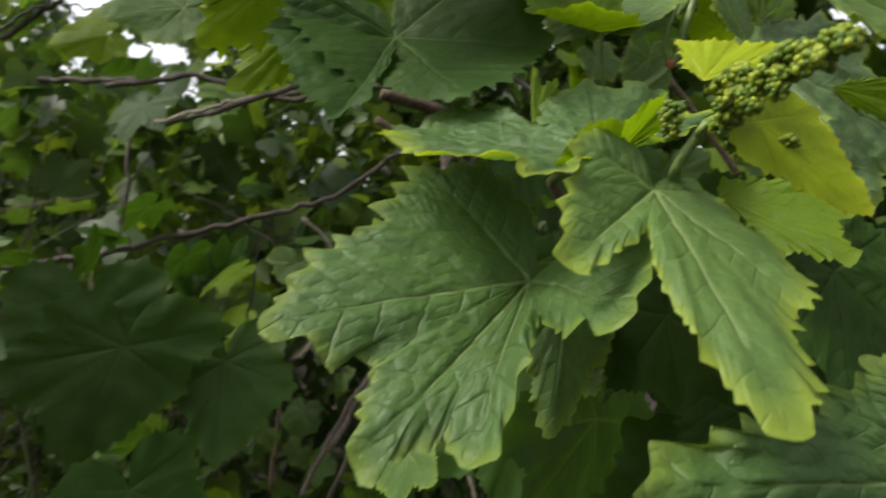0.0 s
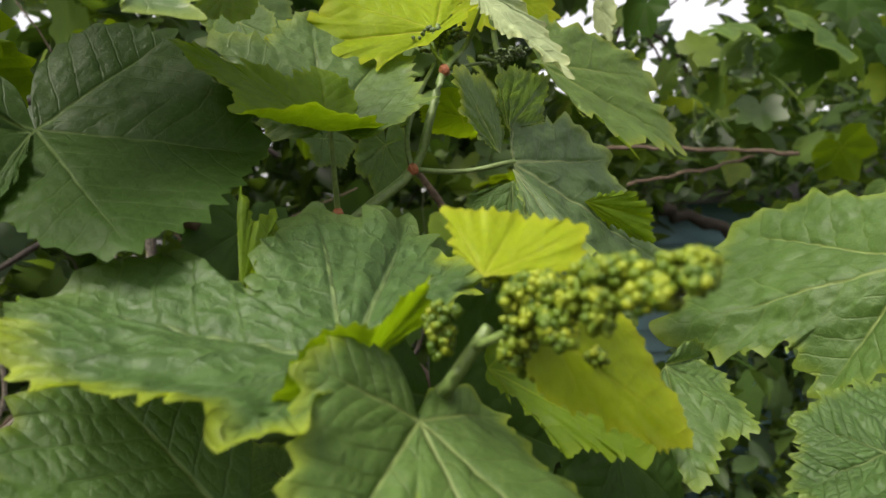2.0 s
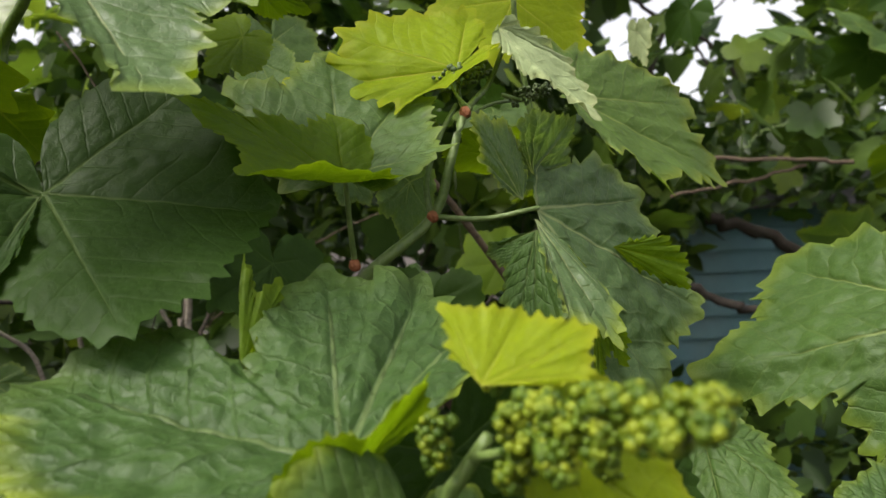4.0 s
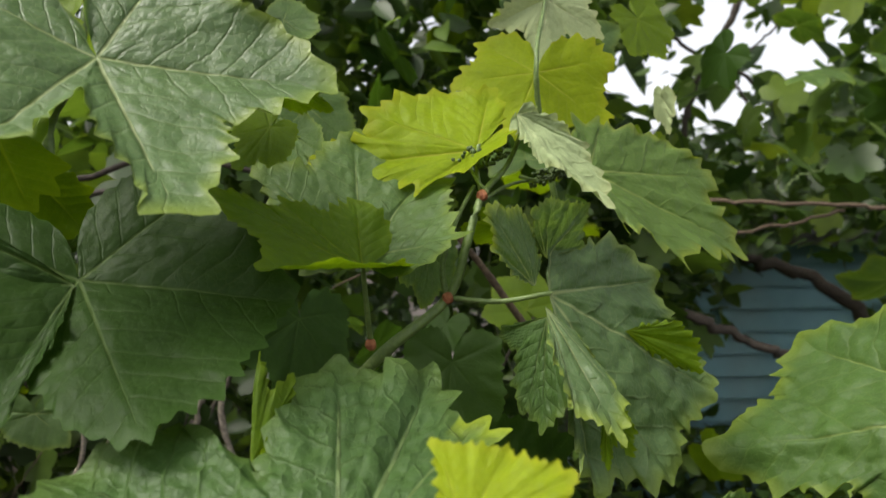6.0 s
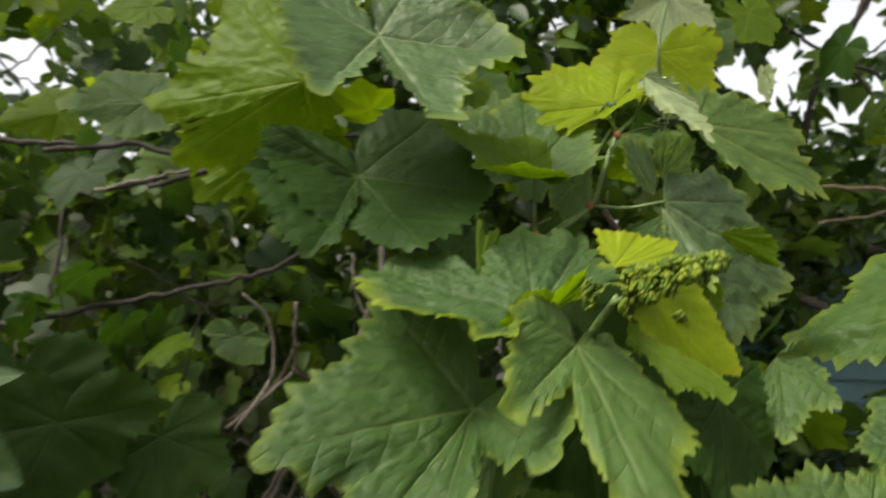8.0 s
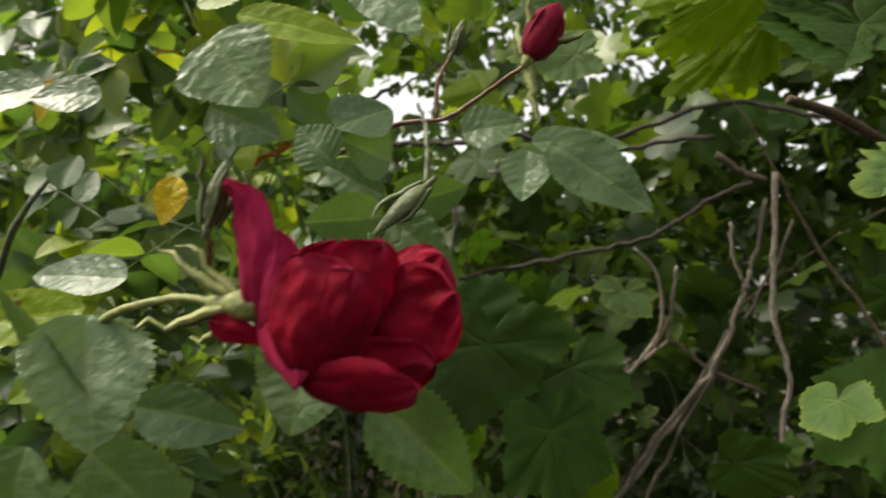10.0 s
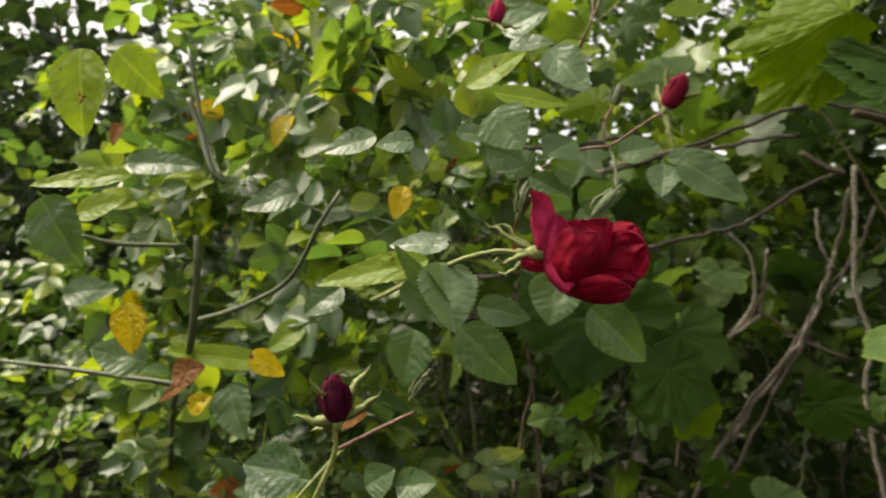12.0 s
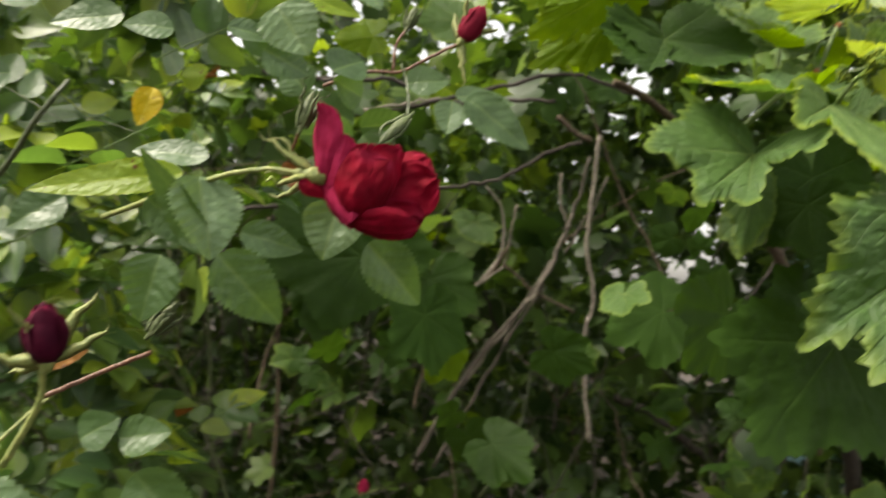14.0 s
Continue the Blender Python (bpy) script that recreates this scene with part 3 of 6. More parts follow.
ground_sheet()

# ---------------------------------------------------------------- unseen wall added behind the viewer to cut low sky light
def sky_block_wall():
    bm = bmesh.new()
    bmesh.ops.create_cube(bm, size=1.0)
    bmesh.ops.scale(bm, vec=(14, 0.25, 1.9), verts=bm.verts)
    me = bpy.data.meshes.new("wall_sky_block")
    bm.to_mesh(me)
    bm.free()
    me.materials.append(MATS["bark"])
    ob = new("wall_sky_block", me)
    ob.location = (-0.5, -3.6, 0.95)
    tagged(ob, "unseen plain dark wall added to hold back low sky light", "wall", kind="structure")


sky_block_wall()

# ---------------------------------------------------------------- garden shed
SHED_A = (1.142, 3.045, 1.546)
SHED_B = (2.355, 2.970, 1.466)


def garden_shed():
    a, b = Vector(SHED_A), Vector(SHED_B)
    way = Vector((b.x - a.x, b.y - a.y, 0)).normalized()
    out = Vector((way.y, -way.x, 0))
    p0 = Vector((a.x, a.y, 0)) - way * 0.2
    shed = thing("garden_shed", "teal painted garden shed with horizontal board siding behind shrubs", "shed", p0)
    W, H, D, pitch = 2.6, 1.78, 1.6, 0.093
    box = bmesh.new()
    bmesh.ops.create_cube(box, size=1.0)
    me = bpy.data.meshes.new("body")
    bmesh.ops.scale(box, vec=(W, D, H), verts=box.verts)
    box.to_mesh(me)
    box.free()
    me.materials.append(MATS["teal_paint"])
    body = new("body", me)
    body.parent = shed
    turn = Matrix((way, -out, Vector((0, 0, 1)))).transposed().to_4x4()
    body.matrix_local = turn @ Matrix.Translation((W / 2, D / 2 + 0.012, H / 2))
    # lapped boards, each thicker at its lower edge
    bm = bmesh.new()
    prof = [(0.0, 0.0), (-0.027, 0.0), (-0.028, 0.005), (-0.004, pitch + 0.012), (0.0, pitch + 0.012)]
    ends = [[bm.verts.new((x, y, z)) for y, z in prof] for x in (0.0, W)]
    for i in range(len(prof)):
        j = (i + 1) % len(prof)
        bm.faces.new((ends[0][i], ends[0][j], ends[1][j], ends[1][i]))
    bm.faces.new(ends[0][::-1])
    bm.faces.new(ends[1])
    bmesh.ops.recalc_face_normals(bm, faces=bm.faces)
    bme = bpy.data.meshes.new("siding_board")
    bm.to_mesh(bme)
    bm.free()
    bme.materials.append(MATS["teal_paint"])
    for k in range(int(H / pitch)):
        o = new("siding_board", bme)
        o.parent = shed
        o.matrix_local = turn @ Matrix.Translation((0, 0.004, 0.03 + k * pitch))
    roof = bmesh.new()
    pts = [(-0.15, -0.18, H), (W + 0.15, -0.18, H), (W + 0.15, D / 2, H + 0.3), (-0.15, D / 2, H + 0.3), (-0.15, D + 0.18, H), (W + 0.15, D + 0.18, H)]
    vs = [roof.verts.new(p) for p in pts]
    roof.faces.new((vs[0], vs[1], vs[2], vs[3]))
    roof.faces.new((vs[3], vs[2], vs[5], vs[4]))
    ext = bmesh.ops.solidify(roof, geom=roof.faces[:], thickness=0.05)
    rme = bpy.data.meshes.new("roof")
    roof.to_mesh(rme)
    roof.free()
    rme.materials.append(MATS["shingle"])
    r = new("roof", rme)
    r.parent = shed
    r.matrix_local = turn


garden_shed()

# ---------------------------------------------------------------- the grape vine
vine = thing("grape_vine", "leafy grape vine with young yellow-green shoots and flower buds", "grape vine", (0.35, 0.75, 0.0))

# leaves nearest the viewer
lobed_leaf(vine, "vine_deep", 11, (0.078, 0.345, 1.573), (0.025, 0.366, 1.631), (-0.018, 0.272, 1.565), (0.023, 0.253, 1.514), (0.061, 0.256, 1.520), (0.115, 0.263, 1.572), (0.74, 0.68, 0.86, 0.36), quilt=0.0014, wave=0.03, curl=-0.05, rim=0.4, rim_from=0.92, label="broad green vine leaf with a torn edge")
lobed_leaf(vine, "vine_mid", 12, (0.132, 0.307, 1.614), (0.103, 0.295, 1.634), (0.101, 0.264, 1.590), (0.161, 0.216, 1.543), (0.177, 0.269, 1.573), (0.159, 0.317, 1.612), (0.85, 0.27, 0.9, 0.8), quilt=0.0012, wave=0.03, curl=-0.06, q=(1.6, 1.25, 1.8, 1.8), rim=0.7, rim_from=0.84, label="pale green vine leaf with a yellow rim")
lobed_leaf(vine, "vine_deep", 13, (0.113, 0.325, 1.629), (0.084, 0.282, 1.622), (0.017, 0.367, 1.650), (0.108, 0.423, 1.680), (0.147, 0.428, 1.671), (0.164, 0.397, 1.661), (0.93, 0.46, 0.95, 0.92), quilt=0.0036, bulge=0.01, wave=0.04, q=(3.0, (5.0, 1.4), 2.4, 2.4), heart=24, teeth=0.075, rim=1.0, rim_from=0.82, low_rim=True, label="crinkled green vine leaf with upturned yellow edge")
lobed_leaf(vine, "vine_lime", 92, (0.116, 0.316, 1.628), (0.093, 0.299, 1.624), (0.104, 0.305, 1.639), (0.120, 0.303, 1.641), (0.137, 0.315, 1.652), (0.138, 0.320, 1.643), (0.98, 1.0, 1.0, 0.98), heart=8, n_t=160, n_r=14, quilt=0.001, label="front edge of a vine leaf folded up, lit through")
lobed_leaf(vine, "vine_yellow", 14, (0.149, 0.292, 1.655), (0.143, 0.300, 1.664), (0.143, 0.306, 1.673), (0.162, 0.303, 1.671), (0.178, 0.293, 1.666), (0.175, 0.287, 1.657), (0.95, 0.93, 0.95, 0.95), heart=8, teeth=0.09, quilt=0.0008, n_t=160, n_r=14, label="small young yellow vine leaf")
lobed_leaf(vine, "vine_yellow", 15, (0.168, 0.292, 1.638), (0.167, 0.298, 1.651), (0.195, 0.312, 1.643), (0.210, 0.298, 1.604), (0.175, 0.288, 1.618), (0.155, 0.284, 1.637), (0.95, 0.92, 0.92, 0.95), quilt=0.0008, n_t=160, n_r=14, label="small young yellow vine leaf")
lobed_leaf(vine, "vine_dark", 16, (-0.012, 0.445, 1.721), (-0.076, 0.436, 1.750), (-0.020, 0.401, 1.685), (0.041, 0.366, 1.668), (0.081, 0.444, 1.710), (0.037, 0.479, 1.770), (0.9, 0.92, 0.98, 0.92), quilt=0.0012, wave=0.012, q=2.0, teeth=0.07, rim_from=0.93, label="large vine leaf with pale veins, coloured dark green for its shade")
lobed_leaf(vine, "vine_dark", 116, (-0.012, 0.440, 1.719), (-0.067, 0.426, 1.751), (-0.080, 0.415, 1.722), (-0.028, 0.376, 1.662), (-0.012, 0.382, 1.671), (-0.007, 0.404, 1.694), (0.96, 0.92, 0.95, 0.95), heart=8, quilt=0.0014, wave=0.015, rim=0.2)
lobed_leaf(vine, "vine_grey", 17, (0.004, 0.427, 1.819), (-0.062, 0.414, 1.852), (-0.018, 0.352, 1.760), (0.056, 0.365, 1.741), (0.101, 0.438, 1.807), (0.031, 0.459, 1.882), (0.8, 0.34, 0.64, 0.72), quilt=0.0016, wave=0.02, q=(1.5, 0.8, 1.3, 1.6), curl=0.05, rim=0.55, rim_from=0.9, label="large grey-green vine leaf seen from above")
lobed_leaf(vine, "vine_lime", 18, (-0.060, 0.462, 1.797), (-0.051, 0.478, 1.879), (-0.128, 0.495, 1.875), (-0.181, 0.480, 1.783), (-0.166, 0.489, 1.742), (-0.058, 0.492, 1.764), (0.84, 0.76, 0.82, 0.68), teeth=0.10, quilt=0.0022, label="yellow-green vine leaf lit through")
lobed_leaf(vine, "vine_lime", 19, (0.117, 0.476, 1.724), (0.113, 0.496, 1.758), (0.078, 0.479, 1.757), (0.047, 0.452, 1.761), (0.077, 0.425, 1.724), (0.139, 0.464, 1.726), quilt=0.0016, stalk=(0.120, 0.497, 1.682), label="cupped vine leaf on a long stalk, lit through")
lobed_leaf(vine, "vine_mid", 89, (0.116, 0.490, 1.729), (0.082, 0.497, 1.742), (0.058, 0.517, 1.782), (0.110, 0.553, 1.806), (0.156, 0.541, 1.782), (0.164, 0.477, 1.739), quilt=0.0022, wave=0.02, label="glossy grey-green cupped vine leaf")
drooping = lobed_leaf(vine, "vine_grey", 20, (0.218, 0.486, 1.708), (0.223, 0.505, 1.747), (0.289, 0.530, 1.712), (0.318, 0.517, 1.649), (0.277, 0.485, 1.609), (0.235, 0.466, 1.611), (0.72, 0.86, 0.93, 0.95), heart=8, quilt=0.0030, wave=0.03, q=2.2, teeth=0.075, rim=0.5, rim_from=0.90, stalk=(0.163, 0.503, 1.706), label="drooping grey-green vine leaf folded at its midrib")
lobed_leaf(drooping, "vine_grey", 120, (0.210, 0.465, 1.702), (0.210, 0.442, 1.676), (0.216, 0.428, 1.656), (0.234, 0.427, 1.645), (0.240, 0.436, 1.658), (0.230, 0.458, 1.678), (1.0, 1.0, 1.0, 1.0), heart=8, quilt=0.0014, n_t=200, n_r=26, wave=0.02, rim=0.8, rim_from=0.84, name="folded_lobe", label="pale lit half of the blade, folded up")
# this lobe faces away; a deeper green than the blade carries its shade
lobed_leaf(drooping, "vine_deep", 121, (0.212, 0.473, 1.696), (0.192, 0.493, 1.686), (0.200, 0.475, 1.648), (0.207, 0.466, 1.640), (0.224, 0.443, 1.656), (0.220, 0.446, 1.666), (0.62, 0.95, 0.85, 0.95), heart=8, quilt=0.0016, n_t=200, n_r=22, rim=0.2, name="under_lobe", label="lobe turned under, its shade put into a deeper green")
lobed_leaf(drooping, "vine_grey", 122, (0.209, 0.482, 1.712), (0.198, 0.474, 1.717), (0.184, 0.467, 1.733), (0.182, 0.465, 1.753), (0.199, 0.481, 1.753), (0.213, 0.493, 1.727), (1.0, 0.95, 0.95, 0.95), heart=8, quilt=0.0022, n_t=180, n_r=22, rim=0.9, rim_from=0.86, name="basal_lobe")
lobed_leaf(drooping, "vine_grey", 123, (0.218, 0.497, 1.727), (0.210, 0.486, 1.739), (0.209, 0.479, 1.752), (0.217, 0.480, 1.757), (0.240, 0.491, 1.754), (0.240, 0.503, 1.733), (0.95, 1.0, 0.95, 0.95), heart=8, quilt=0.0030, n_t=180, n_r=22, rim=0.3, name="basal_lobe")
lobed_leaf(drooping, "vine_lime", 124, (0.262, 0.497, 1.685), (0.271, 0.497, 1.687), (0.293, 0.497, 1.688), (0.305, 0.500, 1.673), (0.305, 0.501, 1.661), (0.280, 0.502, 1.672), (0.98, 0.98, 0.98, 0.95), heart=8, quilt=0.0012, n_t=160, n_r=16, teeth=0.09, name="folded_edge", label="yellow-green folded edge lit through")
lobed_leaf(drooping, "vine_lime", 125, (0.237, 0.460, 1.655), (0.244, 0.455, 1.653), (0.250, 0.453, 1.639), (0.249, 0.454, 1.628), (0.242, 0.457, 1.633), (0.238, 0.458, 1.621), (0.9, 0.95, 0.7, 0.8), heart=8, quilt=0.0012, n_t=140, n_r=14, name="folded_edge", label="yellow-green folded edge lit through")
lobed_leaf(vine, "vine_pale", 21, (0.269, 0.583, 1.788), (0.285, 0.606, 1.822), (0.370, 0.623, 1.786), (0.380, 0.608, 1.735), (0.324, 0.566, 1.727), (0.279, 0.550, 1.754), (0.86, 0.9, 0.9, 0.9), teeth=0.11, tooth=0.17, quilt=0.0018, rim=0.5, rim_from=0.9, label="pale green vine leaf")
lobed_leaf(vine, "vine_yellow", 22, (0.185, 0.531, 1.794), (0.197, 0.559, 1.834), (0.122, 0.554, 1.821), (0.086, 0.550, 1.787), (0.151, 0.519, 1.771), (0.202, 0.530, 1.803), (0.9, 0.78, 0.8, 0.85), n_t=300, n_r=30, teeth=0.11, tooth=0.17, quilt=0.0016, heart=30, label="bright yellow-green young vine leaf")
lobed_leaf(vine, "vine_yellow", 23, (0.244, 0.628, 1.868), (0.207, 0.657, 1.898), (0.186, 0.636, 1.863), (0.222, 0.609, 1.822), (0.291, 0.624, 1.829), (0.302, 0.642, 1.881), (0.8, 0.7, 0.68, 0.84), n_t=240, n_r=20, teeth=0.11, tooth=0.17, quilt=0.0012, label="bright yellow-green young vine leaf")
lobed_leaf(vine, "vine_downy", 24, (0.262, 0.667, 1.939), (0.236, 0.661, 1.941), (0.222, 0.670, 1.919), (0.254, 0.653, 1.884), (0.303, 0.666, 1.910), (0.296, 0.669, 1.943), (0.85, 0.6, 0.6, 0.8), n_t=200, n_r=16, teeth=0.11, tooth=0.17, quilt=0.001, label="small whitish downy young vine leaf")
lobed_leaf(vine, "vine_downy", 25, (0.206, 0.506, 1.810), (0.216, 0.509, 1.812), (0.245, 0.516, 1.792), (0.251, 0.485, 1.756), (0.225, 0.486, 1.775), (0.206, 0.502, 1.800), (0.9, 0.9, 0.9, 0.9), quilt=0.003, wave=0.08, n_t=200, n_r=20, label="folded whitish downy young vine leaf")
lobed_leaf(vine, "vine_mid", 26, (0.443, 0.449, 1.644), (0.495, 0.479, 1.699), (0.422, 0.591, 1.662), (0.344, 0.564, 1.598), (0.402, 0.476, 1.571), (0.416, 0.414, 1.589), (0.62, 0.86, 0.66, 0.8), quilt=0.0034, rim=0.4, rim_from=0.9, label="large pale green vine leaf")
lobed_leaf(vine, "vine_mid", 27, (0.288, 0.457, 1.594), (0.316, 0.465, 1.596), (0.264, 0.452, 1.568), (0.276, 0.407, 1.548), (0.311, 0.416, 1.569), (0.319, 0.449, 1.583), (0.8, 0.84, 0.8, 0.8), quilt=0.0032)
lobed_leaf(vine, "vine_deep", 28, (0.354, 0.382, 1.562), (0.398, 0.416, 1.583), (0.334, 0.413, 1.572), (0.314, 0.389, 1.548), (0.315, 0.324, 1.536), (0.356, 0.322, 1.558), (0.84, 0.8, 0.84, 0.84), quilt=0.0036)
lobed_leaf(vine, "vine_deep", 29, (0.241, 0.275, 1.508), (0.258, 0.286, 1.525), (0.193, 0.279, 1.532), (0.130, 0.235, 1.515), (0.114, 0.230, 1.405), (0.156, 0.202, 1.390), (0.85, 0.86, 0.86, 0.85), quilt=0.0030)
lobed_leaf(vine, "vine_mid", 91, (0.263, 0.283, 1.522), (0.279, 0.304, 1.552), (0.248, 0.306, 1.553), (0.212, 0.296, 1.543), (0.214, 0.280, 1.517), (0.229, 0.259, 1.502), (0.85, 0.86, 0.86, 0.85), quilt=0.0026)
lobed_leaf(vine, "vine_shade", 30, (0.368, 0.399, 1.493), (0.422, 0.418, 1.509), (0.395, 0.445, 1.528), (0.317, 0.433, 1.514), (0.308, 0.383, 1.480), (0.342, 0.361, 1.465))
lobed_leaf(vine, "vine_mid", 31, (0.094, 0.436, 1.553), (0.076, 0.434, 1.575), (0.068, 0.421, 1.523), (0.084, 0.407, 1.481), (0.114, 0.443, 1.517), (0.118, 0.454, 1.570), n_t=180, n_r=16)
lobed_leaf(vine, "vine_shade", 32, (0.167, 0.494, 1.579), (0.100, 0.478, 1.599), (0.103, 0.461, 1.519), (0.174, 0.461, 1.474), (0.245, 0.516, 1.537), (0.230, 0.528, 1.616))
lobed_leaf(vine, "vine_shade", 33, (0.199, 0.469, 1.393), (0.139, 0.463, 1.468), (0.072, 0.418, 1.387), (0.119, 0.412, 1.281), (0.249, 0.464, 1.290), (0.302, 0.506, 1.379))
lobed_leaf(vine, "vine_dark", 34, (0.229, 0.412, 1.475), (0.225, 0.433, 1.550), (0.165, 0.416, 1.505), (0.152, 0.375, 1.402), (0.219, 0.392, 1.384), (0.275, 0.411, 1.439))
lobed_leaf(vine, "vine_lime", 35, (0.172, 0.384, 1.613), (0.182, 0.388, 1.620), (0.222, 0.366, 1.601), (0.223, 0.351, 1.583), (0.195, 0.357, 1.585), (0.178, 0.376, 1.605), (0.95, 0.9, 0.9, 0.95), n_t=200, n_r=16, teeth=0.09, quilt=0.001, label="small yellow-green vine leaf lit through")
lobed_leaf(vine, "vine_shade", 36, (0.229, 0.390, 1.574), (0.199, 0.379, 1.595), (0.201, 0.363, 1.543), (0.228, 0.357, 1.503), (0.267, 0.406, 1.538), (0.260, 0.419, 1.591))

lobed_leaf(vine, "vine_lime", 60, (0.078, 0.372, 1.646), (0.080, 0.374, 1.650), (0.089, 0.395, 1.666), (0.075, 0.399, 1.689), (0.090, 0.401, 1.678), (0.089, 0.396, 1.667), (0.95, 0.72, 0.72, 0.95), heart=8, n_t=160, n_r=14, quilt=0.001, label="upturned yellow-green lobe of a vine leaf")
lobed_leaf(vine, "vine_mid", 61, (0.157, 0.555, 1.760), (0.172, 0.541, 1.760), (0.164, 0.527, 1.736), (0.147, 0.538, 1.733), (0.137, 0.567, 1.752), (0.147, 0.578, 1.775), n_t=140, n_r=10)
lobed_leaf(vine, "vine_lime", 62, (0.208, 0.571, 1.748), (0.216, 0.596, 1.739), (0.191, 0.579, 1.739), (0.179, 0.547, 1.749), (0.190, 0.539, 1.758), (0.215, 0.559, 1.756), n_t=140, n_r=10)
lobed_leaf(vine, "vine_mid", 63, (0.161, 0.616, 1.736), (0.180, 0.636, 1.744), (0.175, 0.625, 1.710), (0.152, 0.600, 1.697), (0.138, 0.591, 1.715), (0.146, 0.605, 1.749), n_t=140, n_r=10)
lobed_leaf(vine, "vine_mid", 64, (0.119, 0.639, 1.745), (0.129, 0.656, 1.759), (0.141, 0.655, 1.741), (0.131, 0.636, 1.723), (0.113, 0.620, 1.723), (0.103, 0.624, 1.743), n_t=140, n_r=10)
lobed_leaf(vine, "vine_shade", 65, (0.181, 0.696, 1.644), (0.219, 0.690, 1.660), (0.214, 0.676, 1.601), (0.172, 0.679, 1.578), (0.136, 0.700, 1.605), (0.148, 0.712, 1.664), n_t=140, n_r=10)
lobed_leaf(vine, "vine_mid", 66, (0.242, 0.592, 1.658), (0.257, 0.597, 1.663), (0.248, 0.574, 1.639), (0.230, 0.563, 1.632), (0.223, 0.581, 1.643), (0.234, 0.603, 1.667), n_t=140, n_r=10)
lobed_leaf(vine, "vine_lime", 67, (0.070, 0.482, 1.799), (0.082, 0.485, 1.799), (0.071, 0.465, 1.776), (0.058, 0.456, 1.773), (0.053, 0.473, 1.792), (0.065, 0.493, 1.813), n_t=140, n_r=10)
lobed_leaf(vine, "vine_lime", 68, (0.081, 0.461, 1.815), (0.078, 0.459, 1.823), (0.098, 0.449, 1.810), (0.104, 0.448, 1.800), (0.091, 0.460, 1.802), (0.072, 0.470, 1.815), n_t=140, n_r=10)
lobed_leaf(vine, "vine_mid", 69, (0.064, 0.603, 1.818), (0.074, 0.601, 1.830), (0.087, 0.575, 1.800), (0.077, 0.571, 1.783), (0.057, 0.599, 1.795), (0.047, 0.623, 1.825), n_t=140, n_r=10)
lobed_leaf(vine, "vine_mid", 70, (0.065, 0.697, 1.860), (0.085, 0.720, 1.883), (0.100, 0.692, 1.827), (0.079, 0.658, 1.795), (0.048, 0.664, 1.815), (0.037, 0.695, 1.872), n_t=140, n_r=10)
lobed_leaf(vine, "vine_shade", 71, (0.053, 0.723, 1.682), (0.089, 0.762, 1.686), (0.088, 0.729, 1.628), (0.046, 0.677, 1.620), (0.013, 0.672, 1.656), (0.020, 0.709, 1.712), n_t=140, n_r=10)
lobed_leaf(vine, "vine_lime", 72, (0.395, 0.823, 1.978), (0.418, 0.847, 2.007), (0.438, 0.840, 1.970), (0.414, 0.812, 1.933), (0.377, 0.794, 1.933), (0.362, 0.805, 1.973), n_t=140, n_r=10)
lobed_leaf(vine, "vine_lime", 73, (0.367, 0.739, 1.824), (0.396, 0.760, 1.832), (0.393, 0.763, 1.800), (0.360, 0.740, 1.788), (0.334, 0.716, 1.804), (0.342, 0.717, 1.836), n_t=140, n_r=10)
lobed_leaf(vine, "vine_downy", 74, (0.368, 0.698, 1.864), (0.369, 0.693, 1.872), (0.365, 0.666, 1.843), (0.362, 0.665, 1.830), (0.366, 0.697, 1.845), (0.370, 0.721, 1.874), n_t=120, n_r=8)
lobed_leaf(vine, "vine_yellow", 75, (0.262, 0.741, 1.981), (0.272, 0.726, 1.971), (0.234, 0.711, 1.956), (0.219, 0.724, 1.964), (0.237, 0.754, 1.987), (0.275, 0.765, 2.000), n_t=120, n_r=8)
lobed_leaf(vine, "vine_lime", 76, (0.030, 0.596, 1.934), (0.041, 0.579, 1.937), (0.047, 0.563, 1.907), (0.036, 0.577, 1.900), (0.019, 0.610, 1.921), (0.015, 0.623, 1.950), n_t=120, n_r=8)
lobed_leaf(vine, "vine_mid", 77, (0.059, 0.616, 1.903), (0.061, 0.641, 1.926), (0.080, 0.620, 1.908), (0.080, 0.587, 1.880), (0.064, 0.583, 1.872), (0.046, 0.607, 1.893), n_t=120, n_r=8)
lobed_leaf(vine, "vine_yellow", 78, (-0.077, 0.524, 1.914), (-0.080, 0.542, 1.912), (-0.095, 0.529, 1.906), (-0.092, 0.505, 1.907), (-0.080, 0.500, 1.915), (-0.066, 0.516, 1.920), n_t=120, n_r=8)
lobed_leaf(vine, "vine_mid", 79, (0.196, 0.421, 1.483), (0.210, 0.425, 1.504), (0.224, 0.403, 1.479), (0.209, 0.392, 1.456), (0.186, 0.411, 1.450), (0.175, 0.433, 1.477), n_t=140, n_r=10)
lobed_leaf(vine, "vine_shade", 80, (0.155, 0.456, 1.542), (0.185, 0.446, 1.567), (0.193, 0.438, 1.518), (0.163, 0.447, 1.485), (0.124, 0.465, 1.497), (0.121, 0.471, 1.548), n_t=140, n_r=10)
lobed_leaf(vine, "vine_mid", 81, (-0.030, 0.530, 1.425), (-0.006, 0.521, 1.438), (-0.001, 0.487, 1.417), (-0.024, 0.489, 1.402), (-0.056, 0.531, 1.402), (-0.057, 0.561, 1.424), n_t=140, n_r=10)
